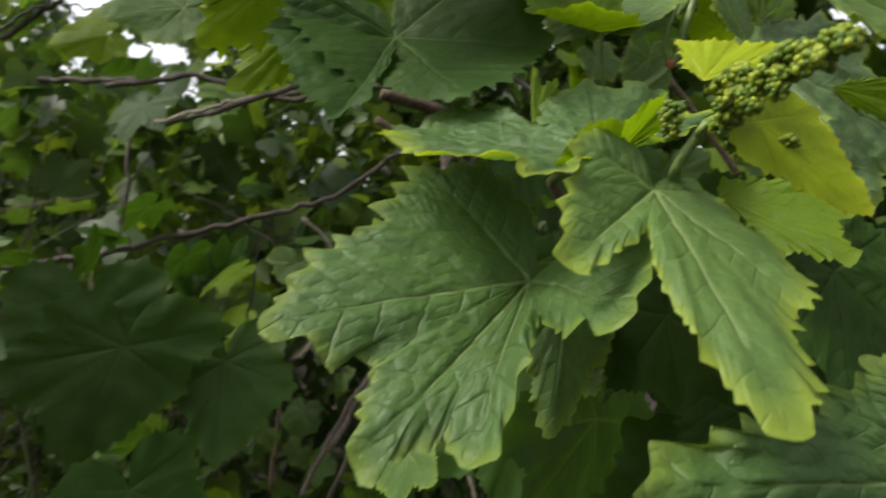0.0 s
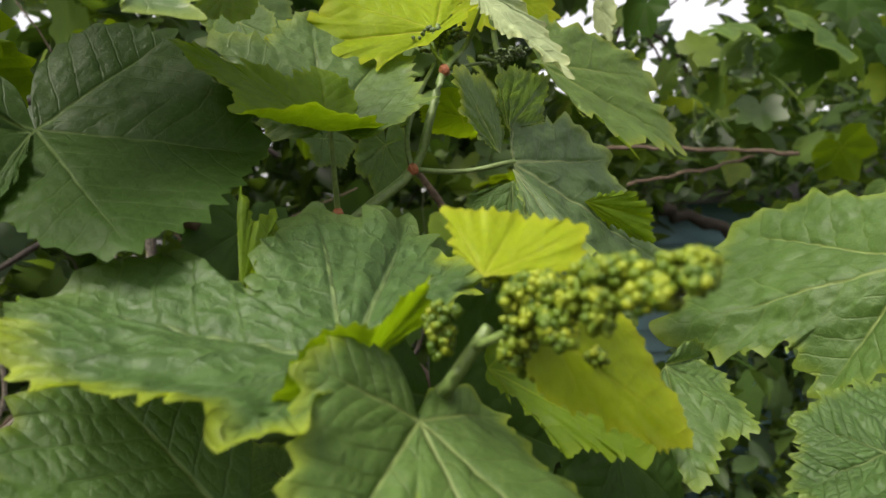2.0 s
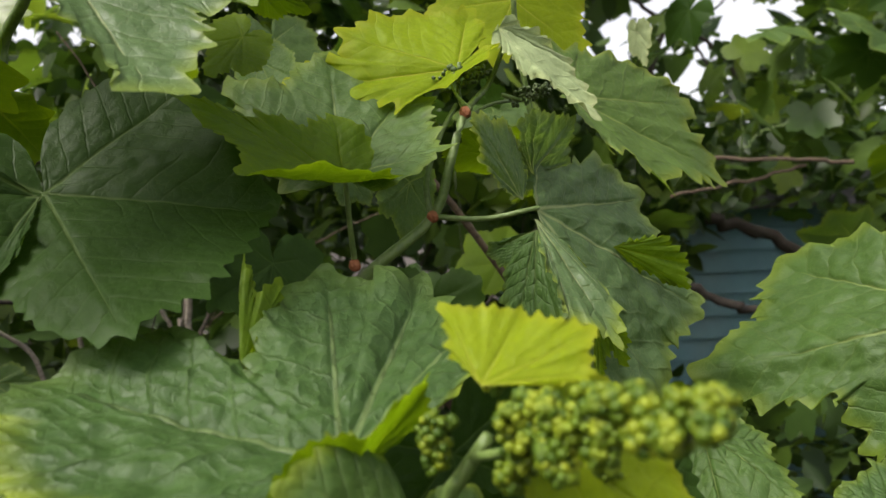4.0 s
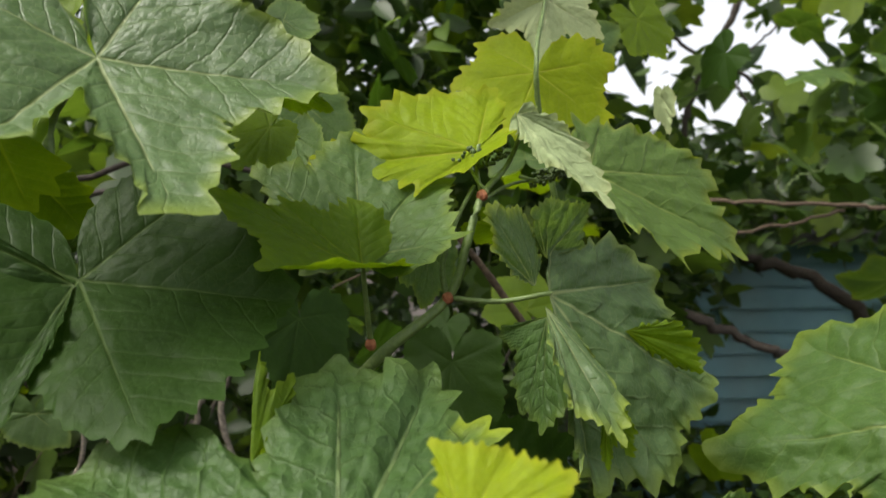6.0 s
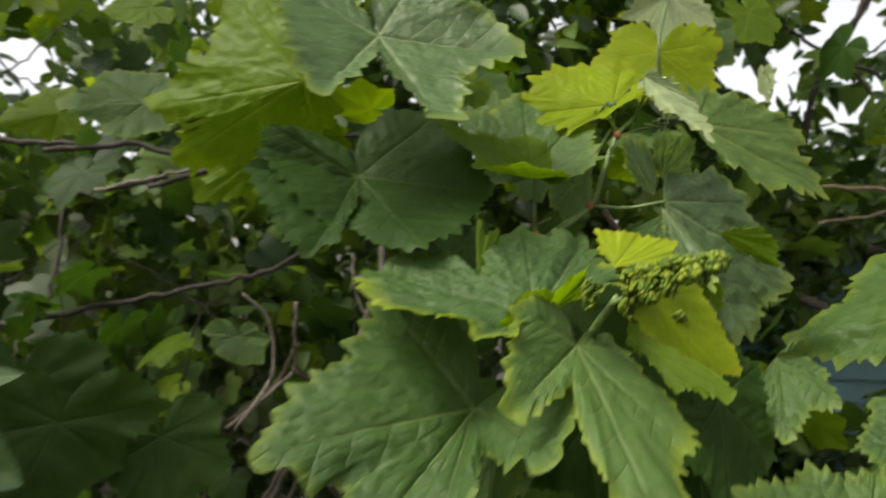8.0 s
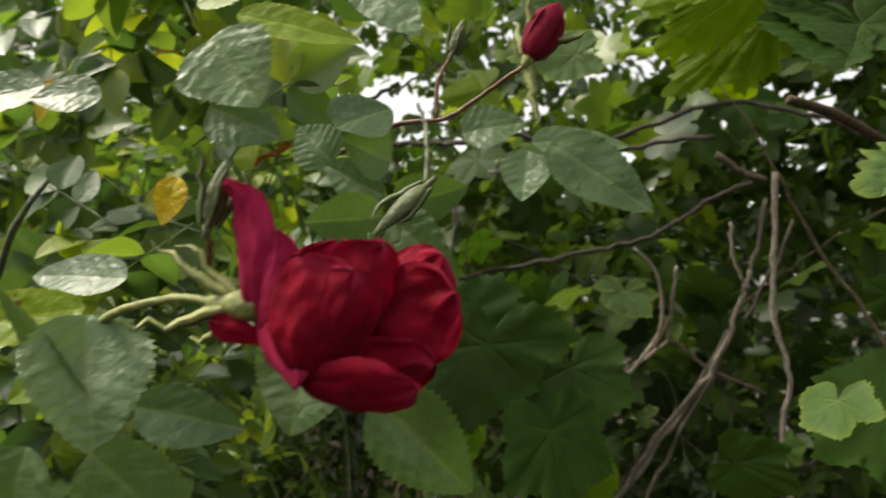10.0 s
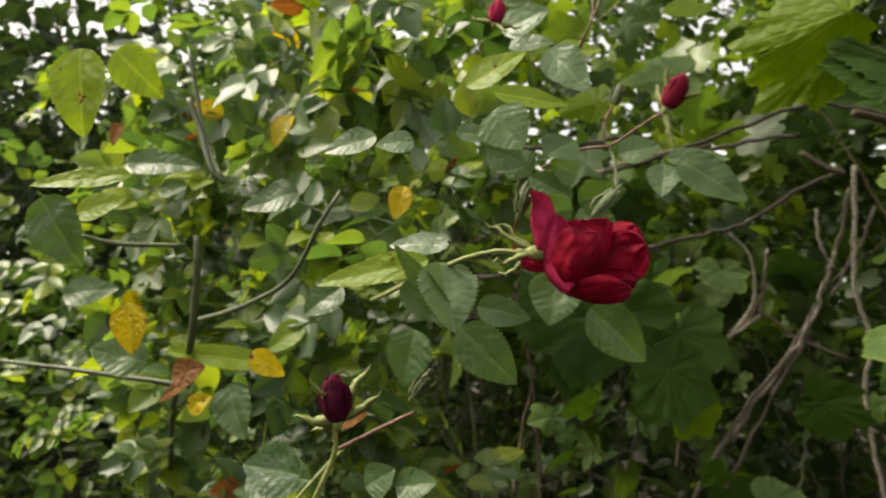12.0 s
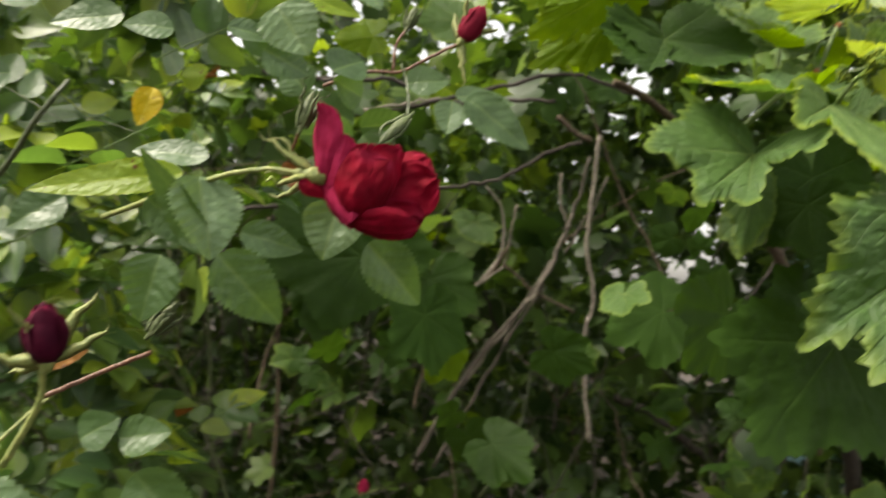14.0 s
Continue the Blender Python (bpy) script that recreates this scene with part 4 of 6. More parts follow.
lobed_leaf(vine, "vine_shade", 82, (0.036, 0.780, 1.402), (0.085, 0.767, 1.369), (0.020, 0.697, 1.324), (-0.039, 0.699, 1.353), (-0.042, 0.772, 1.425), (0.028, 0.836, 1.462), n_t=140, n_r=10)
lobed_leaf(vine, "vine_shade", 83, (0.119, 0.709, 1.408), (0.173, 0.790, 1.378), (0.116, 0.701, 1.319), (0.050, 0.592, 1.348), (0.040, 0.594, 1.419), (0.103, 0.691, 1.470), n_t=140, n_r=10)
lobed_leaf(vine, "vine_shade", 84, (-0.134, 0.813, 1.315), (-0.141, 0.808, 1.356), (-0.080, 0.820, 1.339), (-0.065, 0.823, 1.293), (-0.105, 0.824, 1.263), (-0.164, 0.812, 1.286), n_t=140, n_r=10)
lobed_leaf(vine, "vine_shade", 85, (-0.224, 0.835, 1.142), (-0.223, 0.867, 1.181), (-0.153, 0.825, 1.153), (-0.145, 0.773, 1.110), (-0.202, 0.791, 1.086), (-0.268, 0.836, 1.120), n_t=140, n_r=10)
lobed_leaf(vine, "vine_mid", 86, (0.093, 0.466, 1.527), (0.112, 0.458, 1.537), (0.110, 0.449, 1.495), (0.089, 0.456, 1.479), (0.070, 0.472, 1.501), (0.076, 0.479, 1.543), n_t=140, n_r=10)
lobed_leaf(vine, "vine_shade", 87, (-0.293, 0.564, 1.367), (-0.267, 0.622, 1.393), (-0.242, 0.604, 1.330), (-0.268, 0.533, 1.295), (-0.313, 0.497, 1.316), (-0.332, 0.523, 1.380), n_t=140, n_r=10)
lobed_leaf(vine, "vine_lime", 88, (-0.275, 0.631, 1.319), (-0.250, 0.672, 1.313), (-0.258, 0.627, 1.275), (-0.284, 0.570, 1.278), (-0.306, 0.573, 1.312), (-0.295, 0.623, 1.347), n_t=140, n_r=10)
lobed_leaf(vine, "vine_lime", 90, (-0.074, 0.526, 1.783), (-0.112, 0.548, 1.827), (-0.179, 0.545, 1.760), (-0.168, 0.546, 1.718), (-0.107, 0.542, 1.714), (-0.050, 0.536, 1.753), (0.85, 0.85, 0.85, 0.8), quilt=0.0014, label="yellow-green vine leaf lit through")
# trunk and main arms
tube("trunk", [(0.70, 1.85, -0.02), (0.72, 1.80, 0.35), (0.62, 1.66, 0.75), (0.52, 1.45, 1.10), (0.36, 1.15, 1.36)], 0.024, 0.015, "bark", vine, 12, 8, 0.2, 3, 0.004)
tube("arm", [(0.36, 1.15, 1.36), (0.24, 0.95, 1.50), (0.16, 0.80, 1.56), (0.082, 0.531, 1.631)], 0.013, 0.0042, "cane_brown", vine, 10, 8, 0.2, 5, 0.003)
# shoots
tube("shoot", [(0.082, 0.531, 1.631), (0.127, 0.501, 1.677), (0.163, 0.503, 1.706), (0.175, 0.506, 1.737), (0.185, 0.512, 1.764), (0.203, 0.529, 1.784), (0.209, 0.505, 1.803)], 0.0037, 0.0012, "green_stem", vine, 10, knots=0.15, seed=4)
tube("petiole", [(0.162, 0.503, 1.708), (0.161, 0.507, 1.726), (0.171, 0.517, 1.752), (0.182, 0.523, 1.771)], 0.0018, 0.0013, "green_stem", vine)
tube("petiole", [(0.185, 0.512, 1.764), (0.185, 0.531, 1.779), (0.186, 0.530, 1.797)], 0.0015, 0.0012, "green_stem", vine)
tube("petiole", [(0.185, 0.512, 1.761), (0.204, 0.530, 1.772), (0.228, 0.547, 1.778)], 0.0012, 0.0009, "green_stem", vine)
tube("shoot", [(0.264, 0.632, 1.730), (0.242, 0.610, 1.826), (0.238, 0.599, 1.874), (0.261, 0.667, 1.943), (0.259, 0.686, 1.997)], 0.0024, 0.0012, "green_stem", vine, knots=0.1, seed=5)
tube("shoot", [(0.142, 0.328, 1.616), (0.142, 0.308, 1.624), (0.152, 0.301, 1.640)], 0.003, 0.0018, "green_stem", vine)
tube("cane", [(0.297, 0.840, 1.622), (0.232, 0.811, 1.711), (0.197, 0.792, 1.754)], 0.004, 0.003, "cane_brown", vine, knots=0.2)
tube("cane", [(-0.068, 0.612, 1.717), (-0.027, 0.644, 1.707), (0.019, 0.688, 1.686)], 0.0055, 0.0055, "cane_brown", vine, knots=0.2, seed=8)
tube("shoot", [(-0.076, 0.556, 1.792), (-0.074, 0.555, 1.819), (-0.050, 0.533, 1.841), (-0.043, 0.532, 1.879)], 0.0036, 0.0026, "green_stem", vine, knots=0.15, seed=9)
tube("shoot", [(-0.075, 0.556, 1.817), (-0.081, 0.556, 1.836), (-0.077, 0.545, 1.871)], 0.0028, 0.002, "green_stem", vine, seed=10)


def node_bump(at, r):
    bm = bmesh.new()
    bmesh.ops.create_icosphere(bm, subdivisions=2, radius=r)
    for q in bm.verts:
        q.co *= 1 + 0.25 * noise.noise(q.co * 400)
    me = bpy.data.meshes.new("node")
    bm.to_mesh(me)
    bm.free()
    me.materials.append(MATS["node_red"])
    under(new("node", me), vine, at)


for q in ((0.163, 0.503, 1.706), (0.120, 0.497, 1.682), (0.185, 0.512, 1.764)):
    node_bump(Vector(q) - Vector((0, 0.002, 0)), 0.0034)


def flower_cluster(parent, spine, lumps, seed, mat="bud_bead", size=0.00145, single=0):
    """A cluster of closed grape flower buds: a stalk and small beads gathered along it."""
    rng = random.Random(seed)
    o = Vector(spine[0])
    holder = tube("flower_stalk", spine, 0.0014, 0.0006, "green_stem", parent)
    ico = bmesh.new()
    bmesh.ops.create_icosphere(ico, subdivisions=1, radius=1.0)
    base = np.array([v.co[:] for v in ico.verts])
    fcs = [tuple(v.index for v in f.verts) for f in ico.faces]
    ico.free()
    places, turns = [], []
    for a, b, rad, count in lumps:
        a, b = Vector(a), Vector(b)
        for _ in range(int(count * 1.6)):
            s = rng.random()
            d = Vector((rng.gauss(0, 1), rng.gauss(0, 1), rng.gauss(0, 1))).normalized()
            rr = rad * (1 - 0.45 * s) * rng.uniform(0.72, 1.05)
            places.append(a.lerp(b, s) + d * rr)
            k = size * rng.uniform(0.75, 1.2)
            q = d.to_track_quat("Z", "Y").to_matrix()
            turns.append(np.array(q) * np.array([k, k, k * 1.1]))
    places, turns = np.array([list(p) for p in places]), np.array(turns)
    order = np.argsort(places[:, 1])
    if single:
        # the foremost beads one by one
        ball = bmesh.new()
        bmesh.ops.create_icosphere(ball, subdivisions=2, radius=1.0)
        bead = mesh_of("flower_bud", [v.co[:] for v in ball.verts], [tuple(v.index for v in f.verts) for f in ball.faces], "flower_bud")
        ball.free()
        for i in order[:single]:
            ob = new("flower_bud", bead)
            ob.parent = holder
            ob.matrix_local = Matrix.Translation(Vector(places[i]) - PLACES[holder.name]) @ Matrix(turns[i].tolist()).to_4x4()
    ob = strew("bud_cluster", base, fcs, (turns[order[single:]], places[order[single:]]), mat, "tight green grape flower buds", "")
    ob.parent = holder
    ob.location = -PLACES[holder.name]
    return holder


def lumpy(a, b, n, away, seed):
    """Small side clusters set round the line from a to b."""
    rr = random.Random(seed)
    a, b = Vector(a), Vector(b)
    out = []
    for k in range(n):
        s = k / (n - 1)
        d = Vector((rr.gauss(0, 1), rr.gauss(0, 1), rr.gauss(0, 1))).normalized() * away * (1.1 - 0.5 * s)
        q = a.lerp(b, s) + d
        out.append((q, q + d * 0.5, rr.uniform(0.0030, 0.0046) * (1.1 - 0.3 * s), 20))
    return out


G0, G1, G2 = (0.155, 0.281, 1.642), (0.166, 0.266, 1.651), (0.184, 0.243, 1.658)
flower_cluster(vine, [(0.148, 0.300, 1.635), G0, G1, G2],
               lumpy(G0, G2, 22, 0.0062, 21) + lumpy(G0, G1, 12, 0.0072, 22) + [(G0, G1, 0.0066, 90), (G1, G2, 0.0058, 90), ((0.138, 0.298, 1.645), (0.137, 0.298, 1.634), 0.0046, 60),
                ((0.153, 0.301, 1.655), (0.157, 0.302, 1.657), 0.0042, 40), ((0.165, 0.303, 1.629), (0.182, 0.294, 1.630), 0.0048, 90),
                ((0.158, 0.292, 1.639), (0.160, 0.292, 1.629), 0.0054, 60)], 3, single=280)
flower_cluster(vine, [(0.188, 0.509, 1.765), (0.182, 0.519, 1.775), (0.180, 0.529, 1.786)],
               [((0.178, 0.529, 1.786), (0.201, 0.528, 1.793), 0.009, 60)], 6, "bud_dark", 0.0014)
flower_cluster(vine, [(0.210, 0.529, 1.777), (0.224, 0.528, 1.774), (0.236, 0.527, 1.780)],
               [((0.220, 0.528, 1.775), (0.238, 0.527, 1.780), 0.006, 60)], 7, "bud_dark", 0.0013)
flower_cluster(vine, [(-0.051, 0.503, 1.885), (-0.035, 0.502, 1.895), (-0.013, 0.500, 1.901)],
               [((-0.037, 0.502, 1.898), (-0.008, 0.500, 1.902), 0.010, 90)], 8, "bud_bead", 0.002)

# ---------------------------------------------------------------- old branches and twigs behind
bush = thing("old_branches", "tangle of brown woody branches behind the vine", "branches", (-0.3, 1.3, 0.0))


def branch(points, r0, r1, mat="bark", seed=1, wobble=0.004):
    tube("branch", points, r0 * 0.78, r1 * 0.78, mat, bush, 8, 7, 0.25, seed, wobble)


branch([(-1.039, 1.158, 1.527), (-0.794, 1.154, 1.552), (-0.640, 1.164, 1.581), (-0.465, 1.188, 1.619), (-0.326, 1.215, 1.655), (-0.211, 1.218, 1.725), (-0.142, 1.181, 1.743)], 0.0075, 0.0053, "bark", 1)
branch([(-1.057, 1.321, 1.920), (-0.917, 1.347, 1.918), (-0.782, 1.372, 1.918)], 0.0083, 0.0083, "bark", 2)
branch([(-1.251, 1.493, 2.060), (-1.170, 1.510, 2.113), (-1.104, 1.523, 2.153)], 0.0090, 0.0075, "bark", 3)
branch([(-0.795, 1.264, 1.787), (-0.653, 1.291, 1.816), (-0.543, 1.313, 1.844), (-0.415, 1.317, 1.866)], 0.0060, 0.0067, "bark", 4)
branch([(-0.855, 1.140, 1.476), (-0.835, 1.146, 1.537), (-0.829, 1.148, 1.568)], 0.0060, 0.0045, "bark", 5)
branch([(-0.786, 1.259, 1.586), (-0.781, 1.283, 1.688), (-0.793, 1.315, 1.793), (-0.788, 1.372, 1.930)], 0.0053, 0.0045, "bark", 6)
branch([(-0.808, 1.264, 1.884), (-0.635, 1.306, 1.902), (-0.447, 1.305, 1.849), (-0.328, 1.282, 1.856), (-0.215, 1.259, 1.854)], 0.0083, 0.0060, "bark", 7)
branch([(-0.664, 1.202, 1.799), (-0.548, 1.229, 1.830), (-0.455, 1.251, 1.849)], 0.0045, 0.0045, "dead_wood", 8)
branch([(-0.532, 1.146, 1.799), (-0.387, 1.181, 1.845), (-0.195, 1.206, 1.901), (-0.038, 1.218, 1.865), (0.065, 1.217, 1.805)], 0.0067, 0.0053, "bark", 9)
branch([(0.715, 1.508, 1.847), (0.838, 1.471, 1.840), (1.019, 1.459, 1.832), (1.142, 1.452, 1.822)], 0.0049, 0.0060, "cane_brown", 10)
branch([(0.772, 1.507, 1.769), (0.928, 1.486, 1.795), (1.041, 1.458, 1.820)], 0.0041, 0.0045, "cane_brown", 11)
branch([(0.901, 1.456, 1.852), (0.901, 1.445, 1.894), (0.891, 1.434, 1.931)], 0.0023, 0.0019, "green_stem", 12)
branch([(0.903, 1.456, 1.852), (0.940, 1.443, 1.887), (0.990, 1.429, 1.902)], 0.0023, 0.0015, "green_stem", 13)
branch([(0.688, 1.717, 1.637), (0.831, 1.679, 1.591), (0.946, 1.674, 1.544), (1.074, 1.667, 1.497), (1.253, 1.657, 1.455)], 0.0150, 0.0130, "bark", 14, 0.010)
branch([(1.124, 2.037, 1.735), (1.314, 2.027, 1.668), (1.487, 2.021, 1.538)], 0.0225, 0.0263, "bark", 15, 0.01)
branch([(1.087, 2.329, 2.084), (1.117, 2.321, 2.284), (1.229, 2.308, 2.465), (1.304, 2.299, 2.610), (1.361, 2.291, 2.755)], 0.0120, 0.0090, "bark", 16)
branch([(1.181, 2.413, 2.421), (1.370, 2.404, 2.323), (1.500, 2.401, 2.149)], 0.0075, 0.0090, "bark", 17)
# hanging dead twig and the stems that cross behind
branch([(-0.100, 1.090, 1.742), (-0.104, 1.110, 1.637), (-0.106, 1.130, 1.514), (-0.084, 1.150, 1.412), (-0.094, 1.160, 1.330), (-0.086, 1.165, 1.223), (-0.066, 1.170, 1.101)], 0.0058, 0.0048, "dead_wood", 18, 0.002)
branch([(-0.452, 1.222, 0.998), (-0.354, 1.258, 1.209), (-0.230, 1.298, 1.407), (-0.160, 1.310, 1.572), (-0.125, 1.295, 1.734)], 0.0075, 0.005, "grey_wood", 19, 0.004)
branch([(-0.420, 1.262, 0.967), (-0.323, 1.308, 1.192), (-0.228, 1.343, 1.392), (-0.130, 1.358, 1.576), (-0.082, 1.363, 1.701)], 0.006, 0.004, "grey_wood", 29, 0.004)
branch([(-0.383, 1.313, 1.163), (-0.291, 1.306, 1.301), (-0.219, 1.296, 1.410), (-0.178, 1.290, 1.515), (-0.154, 1.280, 1.596)], 0.009, 0.005, "dead_wood", 20, 0.004)
branch([(-0.271, 1.189, 1.595), (-0.286, 1.231, 1.527), (-0.303, 1.291, 1.462), (-0.349, 1.243, 1.411), (-0.405, 1.212, 1.362)], 0.0040, 0.0042, "dead_wood", 21, 0.002)
branch([(-0.303, 1.291, 1.462), (-0.266, 1.293, 1.437), (-0.230, 1.298, 1.407), (-0.129, 1.322, 1.365)], 0.005, 0.004, "cane_brown", 22, 0.002)
branch([(-0.187, 1.266, 1.687), (-0.179, 1.273, 1.607), (-0.154, 1.282, 1.562)], 0.004, 0.004, "dead_wood", 23, 0.002)
branch([(-0.011, 1.610, 1.140), (0.111, 1.674, 1.084), (0.247, 1.747, 0.983)], 0.014, 0.014, "bark", 24, 0.006)
branch([(-0.483, 1.268, 1.097), (-0.470, 1.269, 1.183), (-0.455, 1.271, 1.284)], 0.006, 0.005, "cane_brown", 25)
branch([(-0.180, 0.987, 1.754), (-0.150, 0.999, 1.730), (-0.114, 1.020, 1.715)], 0.007, 0.007, "cane_brown", 26, 0.002)
branch([(-0.438, 1.280, 1.348), (-0.382, 1.278, 1.392), (-0.325, 1.275, 1.446), (-0.289, 1.272, 1.514)], 0.005, 0.005, "cane_brown", 27, 0.003)
for i in range(170):
    rr = random.Random(300 + i)
    x, y = rr.uniform(-1.7, -0.15) if i > 90 else rr.uniform(-1.5, 0.6), rr.uniform(1.1 if i > 90 else 1.2, 1.6 if i > 90 else 2.0)
    z = rr.uniform(0.6, 1.6) if i > 90 else rr.uniform(0.5, 1.3)
    pts, q = [], Vector((x, y, z))
    d = Vector((rr.uniform(-1, 1), rr.uniform(-0.3, 0.3), rr.uniform(0.2, 0.8))) if i > 90 else Vector((rr.uniform(-0.5, 0.5), rr.uniform(-0.3, 0.3), 1))
    for k in range(5):
        pts.append(q.copy())
        q += d * rr.uniform(0.09, 0.2)
        d += Vector((rr.uniform(-0.4, 0.4), rr.uniform(-0.3, 0.3), rr.uniform(-0.35, 0.25)))
    branch(pts, rr.uniform(0.0015, 0.0030) if i > 90 else rr.uniform(0.002, 0.006), 0.0012, rr.choice(["bark", "bark", "cane_brown", "rose_cane"]), 300 + i)

branch([(-0.781, 0.950, 2.064), (-0.731, 0.965, 2.013), (-0.676, 0.983, 1.956), (-0.631, 0.998, 1.885)], 0.003, 0.002, "bark", 41)
branch([(-0.741, 0.919, 1.892), (-0.683, 0.931, 1.927), (-0.625, 0.943, 1.968), (-0.547, 0.957, 2.048)], 0.003, 0.0015, "bark", 42)
branch([(-0.676, 0.983, 1.956), (-0.601, 1.003, 1.931), (-0.511, 1.026, 1.917)], 0.002, 0.0015, "bark", 43)
branch([(1.152, 2.010, 2.545), (1.103, 2.017, 2.403), (1.013, 2.028, 2.261), (0.972, 2.034, 2.135), (0.957, 2.039, 2.024)], 0.013, 0.009, "bark", 44)
branch([(0.934, 2.128, 2.423), (1.033, 2.124, 2.346), (1.132, 2.119, 2.286), (1.197, 2.119, 2.185)], 0.008, 0.005, "bark", 45)
branch([(1.357, 2.200, 2.466), (1.268, 2.208, 2.380), (1.198, 2.214, 2.329)], 0.005, 0.004, "bark", 46)
# ---------------------------------------------------------------- foliage gaps
gap((0.699, 1.065, 1.645), (1.831, 3.004, 1.463), 0.11, 0.34, True)
gap((0.602, 1.073, 1.575), (1.542, 3.029, 1.229), 0.07, 0.20, True)
gap((0.554, 1.240, 2.037), (1.705, 4.493, 2.890), 0.07, 0.34)
gap((0.681, 1.235, 2.106), (2.182, 4.477, 3.150), 0.04, 0.22)
gap((0.693, 1.240, 1.987), (2.228, 4.496, 2.704), 0.03, 0.14)
gap((0.834, 1.234, 2.100), (2.755, 4.471, 3.127), 0.06, 0.30)
gap((0.845, 1.251, 2.088), (2.827, 4.368, 3.180), 0.05, 0.26)
gap((0.686, 1.267, 1.972), (2.231, 4.429, 2.745), 0.03, 0.17)
gap((-0.409, 0.540, 1.840), (-2.422, 3.787, 2.969), 0.035, 0.32)
gap((-0.360, 0.557, 1.764), (-2.146, 3.883, 2.544), 0.02, 0.16)
gap((-0.349, 0.770, 1.704), (-1.663, 4.033, 2.085), 0.012, 0.08)
gap((-0.577, 0.900, 1.877), (-2.947, 4.051, 2.847), 0.05, 0.34)
gap((-0.406, 0.929, 1.779), (-2.177, 4.181, 2.406), 0.02, 0.14)
gap((-0.219, 0.961, 1.697), (-1.336, 4.326, 2.036), 0.012, 0.09)
gap((-0.471, 0.557, 1.875), (-1.893, 3.467, 3.091), 0.025, 0.12)
gap((-0.252, 0.676, 1.701), (-1.073, 3.911, 2.440), 0.02, 0.12)
gap((0.026, 0.813, 1.706), (-0.030, 4.425, 2.456), 0.02, 0.10)
gap((-0.299, 0.659, 1.604), (-1.249, 3.847, 2.077), 0.015, 0.07)

clear_line((-0.292, 0.530, 1.726), (-1.232, 3.893, 2.960), 0.0089, 0.0402)
clear_line((-0.244, 0.552, 1.613), (-1.015, 3.993, 2.452), 0.0082, 0.0369)
clear_line((-0.212, 0.566, 1.581), (-0.871, 4.055, 2.309), 0.0060, 0.0268)
clear_line((-0.124, 0.599, 1.670), (-0.475, 4.203, 2.709), 0.0104, 0.0469)
clear_line((-0.022, 0.639, 1.692), (-0.013, 4.386, 2.807), 0.0127, 0.0570)
clear_line((-0.047, 0.631, 1.639), (-0.128, 4.346, 2.569), 0.0089, 0.0402)
clear_line((0.003, 0.648, 1.741), (0.095, 4.424, 3.027), 0.0075, 0.0335)
clear_line((-0.081, 0.615, 1.717), (-0.283, 4.275, 2.919), 0.0060, 0.0268)
clear_line((-0.164, 0.584, 1.641), (-0.654, 4.135, 2.578), 0.0052, 0.0235)
clear_line((-0.515, 0.616, 1.856), (-2.679, 3.728, 2.895), 0.0100, 0.0501)
clear_line((-0.501, 0.622, 1.823), (-2.611, 3.755, 2.731), 0.0064, 0.0322)
clear_line((-0.425, 0.642, 1.802), (-2.233, 3.856, 2.628), 0.0086, 0.0429)
clear_line((-0.384, 0.653, 1.793), (-2.025, 3.911, 2.581), 0.0057, 0.0286)
clear_line((-0.523, 0.610, 1.915), (-2.719, 3.699, 3.195), 0.0057, 0.0286)
clear_line((-0.446, 0.638, 1.776), (-2.338, 3.838, 2.499), 0.0050, 0.0250)
clear_line((-0.311, 0.669, 1.818), (-1.659, 3.994, 2.709), 0.0043, 0.0215)
pinhole((-0.551, 0.188, 1.703), (-2.934, 2.935, 3.110), 0.002, 0.012)
pinhole((-0.473, 0.243, 1.708), (-2.466, 3.265, 3.138), 0.002, 0.012)
pinhole((-0.337, 0.341, 1.696), (-1.650, 3.857, 3.064), 0.002, 0.012)
pinhole((-0.559, 0.196, 1.592), (-2.985, 2.986, 2.443), 0.002, 0.012)
pinhole((-0.480, 0.259, 1.545), (-2.507, 3.365, 2.159), 0.002, 0.012)
pinhole((-0.264, 0.405, 1.603), (-1.213, 4.242, 2.511), 0.002, 0.012)
pinhole((-0.577, 0.193, 1.521), (-3.093, 2.966, 2.016), 0.002, 0.012)
pinhole((-0.340, 0.345, 1.650), (-1.668, 3.881, 2.789), 0.002, 0.012)
pinhole((-0.391, 0.307, 1.664), (-1.974, 3.652, 2.873), 0.002, 0.012)
pinhole((-0.518, 0.222, 1.620), (-2.735, 3.143, 2.610), 0.002, 0.012)
pinhole((-0.254, 0.526, 1.853), (-1.657, 3.967, 3.138), 0.002, 0.012)
pinhole((-0.228, 0.534, 1.838), (-1.502, 4.011, 3.050), 0.002, 0.012)
pinhole((-0.283, 0.520, 1.846), (-1.831, 3.926, 3.100), 0.002, 0.012)
pinhole((-0.202, 0.543, 1.797), (-1.347, 4.066, 2.802), 0.002, 0.012)
pinhole((-0.434, 0.481, 1.860), (-2.733, 3.696, 3.180), 0.002, 0.012)
pinhole((-0.250, 0.705, 1.805), (-1.998, 4.229, 2.833), 0.002, 0.012)
pinhole((-0.139, 0.721, 1.673), (-1.336, 4.326, 2.036), 0.002, 0.012)
pinhole((-0.168, 0.717, 1.721), (-1.510, 4.303, 2.325), 0.002, 0.012)
pinhole((-0.420, 0.672, 1.766), (-3.020, 4.029, 2.597), 0.002, 0.012)
pinhole((-0.222, 0.705, 1.662), (-1.829, 4.232, 1.972), 0.002, 0.012)
